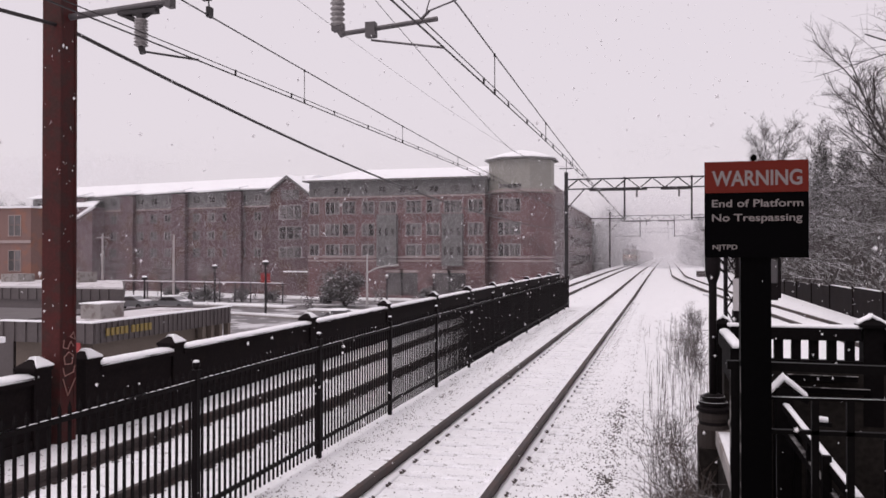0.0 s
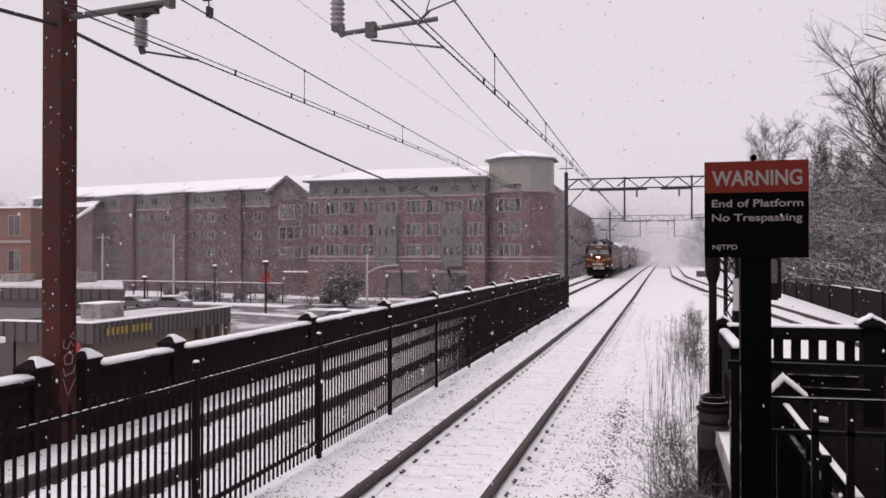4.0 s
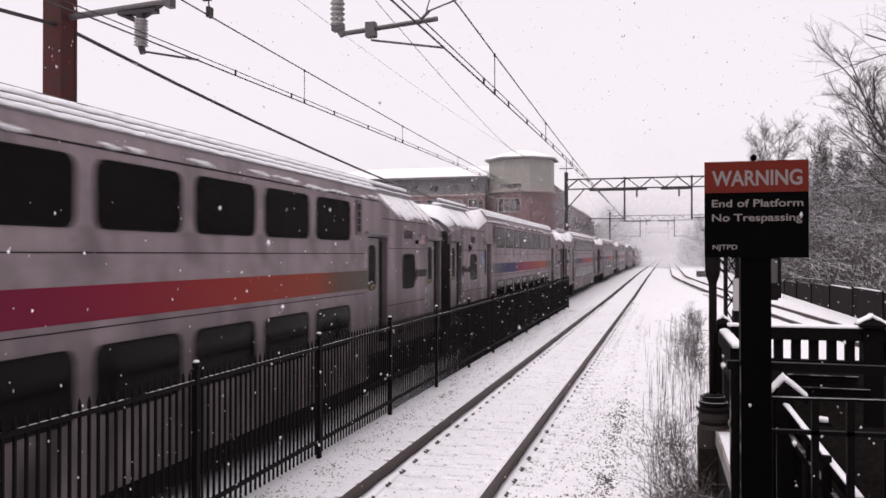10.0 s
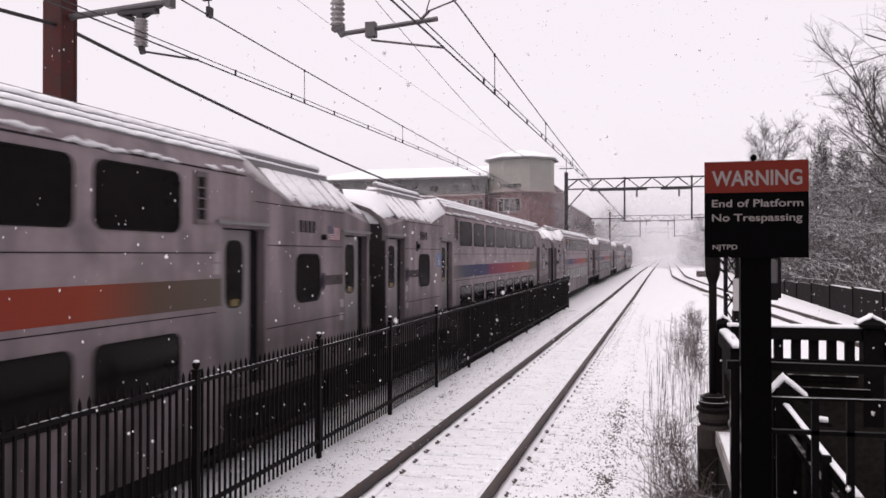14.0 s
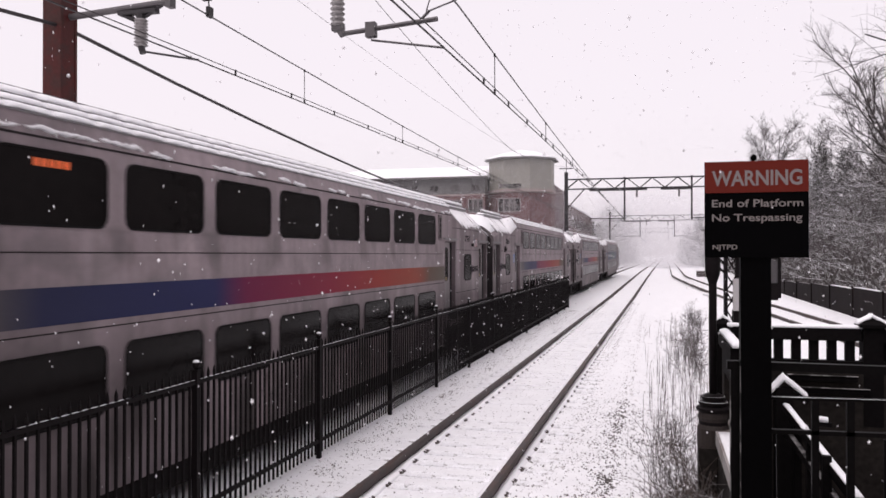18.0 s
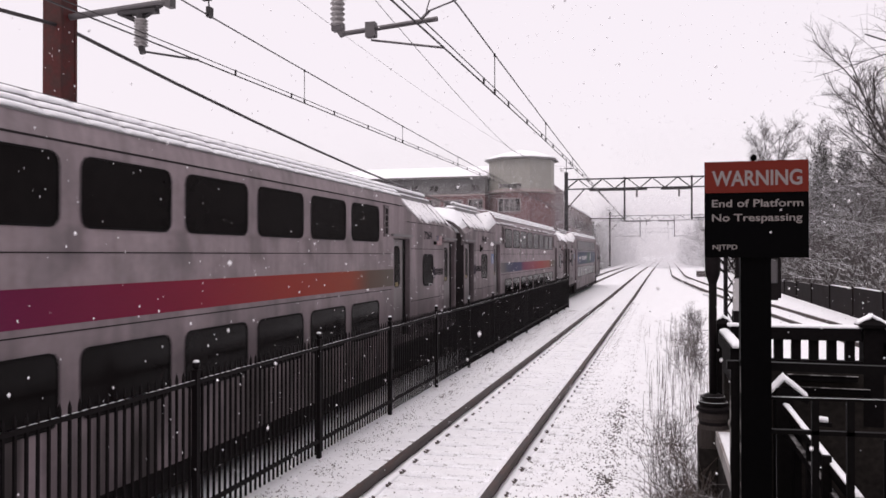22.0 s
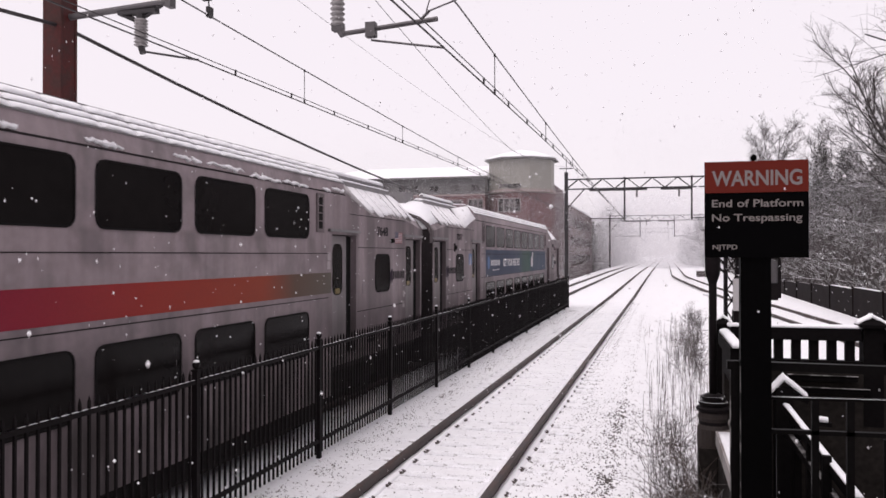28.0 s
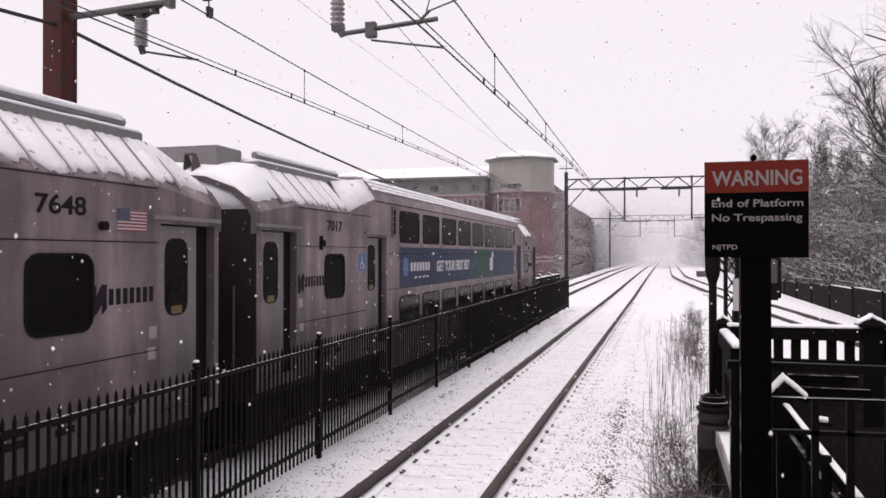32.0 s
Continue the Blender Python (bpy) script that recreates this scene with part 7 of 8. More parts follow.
def grow(rnd, trunk, twigs, p, d, length, r, level, spread, droop, kids, reach=1.0, fine=1.0, least=0.0):
    segs = 3 if level < 2 else (2 if level == 2 else 1)
    pts = [p]
    for s in range(segs):
        d = (d + Vector((rnd.gauss(0, 0.12), rnd.gauss(0, 0.12), rnd.gauss(0, 0.08) - droop * level * 0.04))).normalized()
        pts.append(pts[-1] + d * (length / segs))
    bag = trunk if level < 2 else twigs
    for i in range(segs):
        ra = r * (1 - 0.55 * i / segs)
        rb = r * (1 - 0.55 * (i + 1) / segs)
        prism(*bag, pts[i], pts[i + 1], ra, rb)
    if level == 4:
        return
    n = kids[level]
    for k in range(n):
        u = rnd.uniform(0.35 if level == 0 else 0.2, 1.0)
        i = min(int(u * segs), segs - 1)
        q = pts[i].lerp(pts[i + 1], u * segs - i)
        ax = Vector((rnd.gauss(0, 1), rnd.gauss(0, 1), rnd.gauss(0.25, 0.6))).normalized()
        nd = (d * (1 - spread) + ax * spread).normalized()
        grow(rnd, trunk, twigs, q, nd, length * rnd.uniform(0.42, 0.68) * (reach if level == 0 else fine), max(least, r * rnd.uniform(0.35, 0.5)), level + 1, spread, droop, kids, reach, fine, least)


def bag_mesh(name, bag, mat):
    me = bpy.data.meshes.new(name)
    me.from_pydata(bag[0], [], bag[1])
    me.materials.append(mat)
    return me


def bare_tree(seed, h, kids=(9, 6, 5, 4), spread=0.6, r=0.022, reach=1.0, fine=1.0, least=0.0):
    rnd = random.Random(seed)
    trunk, twigs = ([], []), ([], [])
    grow(rnd, trunk, twigs, Vector((0, 0, -0.3)), Vector((0.03, 0, 1)), h * 0.72, h * r * 0.62, 0, spread, 0.3, kids, reach, fine, least)
    return bag_mesh("trunk", trunk, BARK), bag_mesh("crown", twigs, TWIG)


def conifer(seed, h):
    rnd = random.Random(seed)
    trunk, crown = ([], []), ([], [])
    prism(*trunk, Vector((0, 0, -0.3)), Vector((0, 0, h)), 0.16, 0.02)
    # drooping boughs with small needle tufts along them
    for i in range(int(h * 15)):
        z = h * (0.05 + 0.93 * rnd.random() ** 1.1)
        a = rnd.random() * 6.283
        reach = (0.27 * h * (1 - (z / h) ** 1.9) + 0.25) * rnd.uniform(0.55, 1.15)
        for _ in range(int(22 + reach * 22)):
            u = rnd.random() ** 0.7
            w = 0.1 + 0.16 * reach * u
            c = Vector((math.cos(a) * reach * u + rnd.gauss(0, w), math.sin(a) * reach * u + rnd.gauss(0, w), z + reach * (0.25 * u - 0.5 * u * u) + rnd.gauss(0, 0.1)))
            s = rnd.uniform(0.04, 0.11)
            k = len(crown[0])
            for _ in range(3):
                crown[0].append(tuple(c + Vector((rnd.gauss(0, s), rnd.gauss(0, s), rnd.gauss(0, s * 0.7)))))
            crown[1].append((k, k + 1, k + 2))
    return bag_mesh("trunk", trunk, BARK), bag_mesh("crown", crown, NEEDLE)


def bush(seed, r, h):
    rnd = random.Random(seed)
    stems, crown = ([], []), ([], [])
    for _ in range(14):
        prism(*stems, Vector((0, 0, -0.2)), Vector((rnd.gauss(0, r * 0.35), rnd.gauss(0, r * 0.35), h * rnd.uniform(0.5, 0.85))), 0.08, 0.02)
    heads = [Vector((rnd.gauss(0, r * 0.42), rnd.gauss(0, r * 0.42), 0)) for _ in range(34)]
    for q in heads:
        k = min(1.0, (q.x ** 2 + q.y ** 2) ** 0.5 / r)
        q.z = h * rnd.uniform(0.25, 0.82) * (1 - 0.45 * k * k)
        for _ in range(230):
            d = Vector((rnd.gauss(0, 1), rnd.gauss(0, 1), rnd.gauss(0, 0.8))).normalized() * rnd.random() ** 0.5
            c = q + d * (r * 0.30)
            j = len(crown[0])
            for _ in range(3):
                crown[0].append(tuple(c + Vector((rnd.gauss(0, 0.11), rnd.gauss(0, 0.11), rnd.gauss(0, 0.07)))))
            crown[1].append((j, j + 1, j + 2))
    return bag_mesh("stems", stems, BARK), bag_mesh("crown", crown, SHRUB)


def put_tree(meshes, x, y, z, turn, scale, label, group="trees by the line"):
    t = thing("tree", label, "tree", group, at=pose(x, y, z, 0, 0, turn) @ Matrix.Scale(scale, 4))
    part("trunk", meshes[0], None, t)
    part("crown", meshes[1], None, t)


BARE = [bare_tree(21, 17), bare_tree(22, 15, (12, 8, 6, 4)), bare_tree(23, 13, (11, 6, 5, 4), 0.66), bare_tree(24, 16, (8, 7, 6, 4), 0.55)]
SLIM = [bare_tree(25, 19, (22, 8, 8, 6), 0.46, 0.011, 0.48, 0.7), bare_tree(26, 18, (21, 8, 8, 6), 0.46, 0.011, 0.48, 0.7)]
FINE = [bare_tree(27, 19, (20, 8, 7, 5), 0.40, 0.008, 0.34, 0.85, 0.006), bare_tree(28, 18.5, (18, 9, 7, 5), 0.42, 0.008, 0.36, 0.85, 0.006)]
THICK = [bare_tree(31, 8, (13, 7, 6, 4), 0.75, 0.017), bare_tree(32, 7, (12, 8, 6, 4), 0.8, 0.017)]
PINES = [conifer(41, 11), conifer(42, 9)]
BUSH = bush(51, 3.6, 5.4)


def woods():
    rnd = random.Random(8)
    bare_label = "tall bare tree with snow on its twigs"
    for x, y, k, sc in ((26.0, 62, 0, 1.1), (24, 70, 3, 1.1), (21.5, 76, 2, 1.0), (22, 88, 0, 0.95), (19, 104, 2, 1.0)):
        put_tree(BARE[k], x, y, ground_height(x, y), rnd.uniform(0, 360), sc, bare_label)
    for x, y, k, sc in ((17.4, 60, 0, 1.1), (20.0, 66, 1, 1.2), (19.0, 58, 1, 1.25)):
        put_tree(SLIM[k], x, y, ground_height(x, y), rnd.uniform(0, 360), sc, bare_label)
    for x, y, k, sc in ((13.6, 118, 0, 1.34), (17.6, 119, 1, 1.38), (20.2, 118, 0, 1.2)):
        put_tree(FINE[k], x, y, ground_height(x, y), rnd.uniform(0, 360), sc, "slender bare tree with a fine rounded crown")
    for x, y, k, sc in ((25.2, 58, 3, 1.3), (25.0, 62, 1, 1.3)):
        put_tree(BARE[k], x, y, ground_height(x, y), rnd.uniform(0, 360), sc, bare_label)
    for x, y, k, sc in ((19.5, 103, 0, 1.35), (22.6, 106, 1, 1.5), (17.5, 110, 1, 1.3), (26.5, 104, 0, 1.2), (24.5, 112, 0, 1.3), (29, 100, 1, 1.5), (21.0, 98, 1, 1.35), (24.6, 97, 0, 1.3), (27.5, 95, 1, 1.6), (20.6, 109, 1, 1.5), (18.2, 100, 0, 1.0), (22.8, 92, 1, 1.25), (31, 103, 0, 1.35), (26.2, 90, 0, 1.15)):
        put_tree(PINES[k], x, y, ground_height(x, y), rnd.uniform(0, 360), sc, "dark evergreen tree dusted with snow")
    for i in range(56):
        x, y = rnd.uniform(10.8, 13.5) + 4.5 * (i % 3), 41 + 1.5 * i + rnd.uniform(-1, 1)
        put_tree(THICK[i % 2], x, y, ground_height(x, y), rnd.uniform(0, 360), rnd.uniform(0.6, 0.95) + 0.22 * (i % 3), "dense bare thicket with snow on its twigs", "thicket along the line")
    # unseen trees beside and behind the viewpoint, added to darken the train's side and glass
    for i in range(9):
        x, y = rnd.uniform(13, 19), 36 - 7 * i
        put_tree(PINES[i % 2], x, y, ground_height(x, y), rnd.uniform(0, 360), rnd.uniform(0.9, 1.2), "dark evergreen tree dusted with snow")
        x, y = rnd.uniform(14, 20), 33 - 7 * i
        put_tree(BARE[i % 4], x, y, ground_height(x, y), rnd.uniform(0, 360), rnd.uniform(0.7, 0.95), bare_label)
    for i in range(14):
        x, y = 9.5 + 3.5 * (i % 3) + rnd.uniform(-1, 1), 140 + 9 * i
        put_tree(BARE[i % 4], x, y, ground_height(x, y), rnd.uniform(0, 360), rnd.uniform(0.42, 0.6), bare_label)
    for i in range(10):
        x, y = -13.5 - 4 * (i % 2) + rnd.uniform(-1, 1), 188 + 8 * i
        put_tree(BARE[(i + 1) % 4], x, y, STREET, rnd.uniform(0, 360), rnd.uniform(0.7, 1.0), bare_label)
    for i in range(26):
        x, y = -212 + 2.3 * i, 168 + rnd.uniform(-8, 8)
        put_tree(PINES[i % 2] if i % 2 else THICK[i // 2 % 2], x, y, STREET, rnd.uniform(0, 360), rnd.uniform(2.0, 2.3) * (1.0 if i % 2 else 1.35) * (1.15 if i < 14 else 1.0), "distant evergreen tree dusted with snow", "distant trees")
    for x, y, sc in ((-35.6, 85.5, 1.0), (-29.2, 98.5, 0.42), (-52, 90.5, 0.4), (-57.5, 91, 0.45), (-63.5, 92, 0.4), (-47.5, 90.5, 0.36), (-24.6, 98.8, 0.4)):
        put_tree(BUSH, x, y, STREET, rnd.uniform(0, 360), sc, "bushy evergreen shrub laden with snow", "street shrubs")
    for i in range(84):
        left = i % 2 or i > 52
        x, y = (-10.8 - 6 * rnd.random() if left else 8.0 + 5 * rnd.random()), 178 + 1.4 * i
        put_tree(PINES[i % 2] if i % 3 else THICK[0], x, y, STREET if left else ground_height(x, y), rnd.uniform(0, 360), rnd.uniform(1.35, 1.75) * max(1.0, y / 225) * (1.0 if i % 3 else 0.72) if left else rnd.uniform(0.8, 1.1), "distant snow-dusted tree veiled by snowfall", "distant trees")
    put_tree(THICK[1], -11.7, 99, STREET, 40, 1.15, "bare tree thick with snow beside the portal", "street trees")
    for x, y, sc in ((-70, 98, 0.8), (-78, 99, 0.9), (-55, 99.5, 0.6), (-63, 99, 0.7), (-86, 100, 0.8)):
        put_tree(THICK[0], x, y, STREET, rnd.uniform(0, 360), sc, "bare street tree before the brick wing", "street trees")


woods()


def weeds():
    rnd = random.Random(14)
    stems, twig = ([], []), ([], [])

    def stalk(bag, x, y, h, lean, side, r):
        p = Vector((x, y, ground_height(x, y) - 0.02))
        d = Vector((rnd.gauss(0, lean), rnd.gauss(0, lean), 1)).normalized()
        q = p + d * h * 0.5
        e = q + (d + Vector((rnd.gauss(0, lean), rnd.gauss(0, lean), 0))).normalized() * h * 0.5
        prism(*bag, p, q, r, r * 0.8)
        prism(*bag, q, e, r * 0.8, r * 0.4)
        for _ in range(side):
            s = p.lerp(e, rnd.uniform(0.25, 1))
            f = s + Vector((rnd.gauss(0, 0.13), rnd.gauss(0, 0.13), rnd.uniform(0.02, 0.22)))
            prism(*bag, s, f, r * 0.55, r * 0.25)
            for _ in range(2):
                g = f + Vector((rnd.gauss(0, 0.07), rnd.gauss(0, 0.07), rnd.uniform(-0.03, 0.09)))
                prism(*bag, s.lerp(f, 0.6), g, r * 0.4, r * 0.2)

    # tall thin stalks along the far verge
    for _ in range(240):
        y = rnd.uniform(12, 29)
        stalk(stems if rnd.random() < 0.5 else twig, rnd.gauss(0.68, 0.33), y, rnd.uniform(0.3, 0.95), 0.05, rnd.randint(0, 2), 0.0048)
    for _ in range(26):
        stalk(stems, rnd.uniform(-0.25, 0.2), rnd.uniform(8, 20), rnd.uniform(0.3, 0.8), 0.04, 0, 0.005)
    for _ in range(90):
        y = rnd.uniform(18, 36)
        stalk(twig, 0.05 + 0.042 * y + rnd.gauss(0, 0.16), y, rnd.uniform(0.4, 1.0), 0.22, rnd.randint(5, 10), 0.008)
    # brushy growth by the stair wall, carrying snow
    for _ in range(170):
        y = 5.4 + 7.5 * rnd.random()
        x = rnd.gauss(0.28, 0.13)
        if x < 0.46:
            stalk(twig if rnd.random() < 0.75 else stems, x, y, rnd.uniform(0.3, 0.9), 0.17, rnd.randint(2, 6), 0.005)
    for _ in range(60):
        stalk(twig if rnd.random() < 0.6 else stems, rnd.uniform(0.12, 0.5), rnd.uniform(5.6, 9.5), rnd.uniform(0.35, 1.0), 0.26, rnd.randint(5, 10), 0.0065)
    for _ in range(40):
        y = rnd.uniform(7.5, 13)
        stalk(stems, rnd.gauss(0.12, 0.16), y, rnd.uniform(0.4, 0.9), 0.03, 0, 0.0045)
    for _ in range(70):
        stalk(twig if rnd.random() < 0.5 else stems, rnd.uniform(0.26, 0.47), rnd.uniform(6.2, 7.6), rnd.uniform(0.7, 1.25), 0.14, rnd.randint(4, 9), 0.006)
    for _ in range(30):
        stalk(stems, rnd.uniform(0.1, 0.46), rnd.uniform(5.0, 7.6), rnd.uniform(0.4, 1.0), 0.3, rnd.randint(4, 9), 0.006)
    clots = ([], [])
    for _ in range(2600):
        x, y = rnd.uniform(0.05, 0.5), 5.2 + 5.5 * rnd.random() ** 1.4
        c = Vector((x, y, ground_height(x, y) + 0.7 * rnd.random() ** 1.6))
        k, r = len(clots[0]), rnd.uniform(0.006, 0.02)
        for d in ((1, 0, 0), (0, 1, 0), (-1, 0, 0), (0, -1, 0), (0, 0, 0.7), (0, 0, -0.5)):
            clots[0].append(tuple(c + Vector(d) * r * rnd.uniform(0.6, 1.5)))
        for i in range(4):
            clots[1].extend(((k + i, k + (i + 1) % 4, k + 4), (k + (i + 1) % 4, k + i, k + 5)))
    tagged(new("brush_snow", bag_mesh("brush_snow", clots, SNOW)), "small clots of snow caught in the brush", "snow", kind="stuff")
    tagged(new("dry_weeds", bag_mesh("dry_weeds", stems, DRY)), "dry brown weed stems standing in snow", "weeds", kind="stuff")
    tagged(new("snowy_brush", bag_mesh("snowy_brush", twig, TWIG)), "bare twiggy brush with snow", "brush", kind="stuff")
    # undergrowth that fills the wood behind the black wall
    under = ([], [])
    for _ in range(64000):
        x, y = 9.7 + 13 * rnd.random() ** 1.2, rnd.uniform(34, 122)
        z = ground_height(x, y)
        p = Vector((x, y, z + rnd.uniform(0, 3.6) * rnd.random()))
        d = Vector((rnd.gauss(0, 0.6), rnd.gauss(0, 0.6), rnd.gauss(0.7, 0.5)))
        prism(*under, p, p + d * rnd.uniform(0.25, 0.8), 0.019, 0.007)
    tagged(new("undergrowth", bag_mesh("undergrowth", under, BRUSH)), "tangled bare undergrowth with a little snow", "undergrowth", kind="stuff")


weeds()


# ---- wall by the right-hand track ----
LEDGE_FROST = material("patchy_ledge_frost", (0.22, 0.21, 0.21), 0.85, spread=0.4, scale=6, second=(0.03, 0.027, 0.026), amount=0.6, stain_scale=3.5)


def right_wall():
    w = thing("boundary_wall", "low black boundary wall with a thin snow line", "wall", kind="structure")
    for i in range(20):
        y = -20 + 5.0 * i
        top = 1.22 - 0.0165 * max(0.0, y - 34)
        block(w, "wall_panel", 8.8, 9.0, y, y + 4.8, -0.5, top, BLACK_WALL)
        block(w, "post", 8.75, 9.05, y + 4.8, y + 5.0, -0.5, top + 0.04, BLACK_WALL)
        if y < 62:
            block(w, "snow_layer", 8.81, 9.0, y, y + 4.8, top, top + (0.02 if y < 42 else 0.008), SNOW if y < 42 else LEDGE_FROST)
    bm = bmesh.new()
    secs = []
    for i in range(13):
        y = 44 + i
        h = 1.25 * math.sin(math.pi * i / 12) ** 0.6
        secs.append([(11.0 + k * 0.8, y, -0.3 + (1.0 + h) * math.sin(min(1.0, k / 4) * 1.57) + 0.12 * noise.noise((k * 0.7, y * 0.6, 3))) for k in range(9)])
    loft(bm, secs)
    single("snow_mound", bm, SNOW, "snow-covered rise among the brush behind the wall", "snow", "", "structure", True)
    b = thing("relay_cabin", "low grey trackside cabin with snow on its roof", "hut")
    block(b, "wall", 4.7, 7.2, 98, 100, -0.2, 0.75, FASCIA)
    block(b, "roof_snow", 4.6, 7.3, 97.9, 100.1, 0.75, 0.9, SNOW)


right_wall()


# ---- platform end: stairwell, railings, sign ----
IRON_GLOSS = material("black_gloss_railing", (0.0055, 0.005, 0.005), 0.45, spread=0.3, spec=0.03)
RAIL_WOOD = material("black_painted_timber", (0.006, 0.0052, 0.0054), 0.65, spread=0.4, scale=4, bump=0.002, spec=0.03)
POST_BLACK = material("black_sign_post", (0.0016, 0.0015, 0.0017), 0.45, spread=0.3, spec=0.02)
SIGN_BLACK = material("black_sign_face", (0.0016, 0.0015, 0.0018), 0.5, spread=0.15, spec=0.02)
# the shade on the sign is put into its dim red and letter white
SIGN_RED_FACE = material("red_sign_face", (0.125, 0.017, 0.011), 0.6, spread=0.08, scale=2, spec=0.1)
SIGN_WHITE = material("dim_white_sign_letters", (0.205, 0.18, 0.175), 0.6, spread=0.1, scale=10)
# near-black base colour: the stairwell's gloom is put into the brick
DARK_BRICK = material("shaded_stair_brick", (0.019, 0.016, 0.0145), 0.9, spread=0.6, scale=3, bump=0.004, spec=0.08)


def snow_strip(parent, pts, half, h, name="snow_layer", mat=None):
    """Snow lying along a line of points, rounded and uneven."""
    bm = bmesh.new()
    pts = [Vector(p) for p in pts]
    n = 16
    secs = []
    side = (pts[-1] - pts[0]).cross(Vector((0, 0, 1))).normalized()
    for i in range(n + 1):
        p = pts[0].lerp(pts[-1], i / n)
        d = 1 + 0.25 * noise.noise((p.x * 5, p.y * 5, p.z * 5))
        secs.append([p + side * half, p + side * half * 0.9 + Vector((0, 0, h * 0.7 * d)), p + side * half * 0.3 + Vector((0, 0, h * d)), p - side * half * 0.4 + Vector((0, 0, h * d)), p - side * half * 0.95 + Vector((0, 0, h * 0.6 * d)), p - side * half])
    loft(bm, secs)
    return part(name, bm, mat or SNOW, parent, "", True)


def beam(parent, name, a, b, w, h, mat, label=""):
    """A squared bar from a to b, w wide and h high."""
    bm = bmesh.new()
    a, b = Vector(a), Vector(b)
    d = b - a
    side = d.cross(Vector((0, 0, 1))).normalized() * (w / 2)
    up = side.cross(d).normalized() * (h / 2)
    loft(bm, [[c - side - up, c + side - up, c + side + up, c - side + up] for c in (a, b)])
    return part(name, bm, mat, parent, label)


def capped_post(parent, x, y, z0, z1, w=0.13):
    bm = bmesh.new()
    box(bm, x - w / 2, x + w / 2, y - w / 2, y + w / 2, z0, z1)
    p = part("post", bm, RAIL_WOOD, parent)
    bm = bmesh.new()
    loft(bm, [[(x + sx * r, y + sy * r, z) for sx, sy in ((-1, -1), (1, -1), (1, 1), (-1, 1))] for r, z in ((w * 0.7, z1), (w * 0.7, z1 + 0.03), (0.015, z1 + 0.1))])
    part("post_cap", bm, RAIL_WOOD, p)
    for e in (-1, 1):
        snow_strip(p, [(x + e * w * 0.74, y + 0.01, z1 + 0.028), (x - e * 0.01, y + 0.01, z1 + 0.098)], w * 0.42, 0.034, "snow_cap")


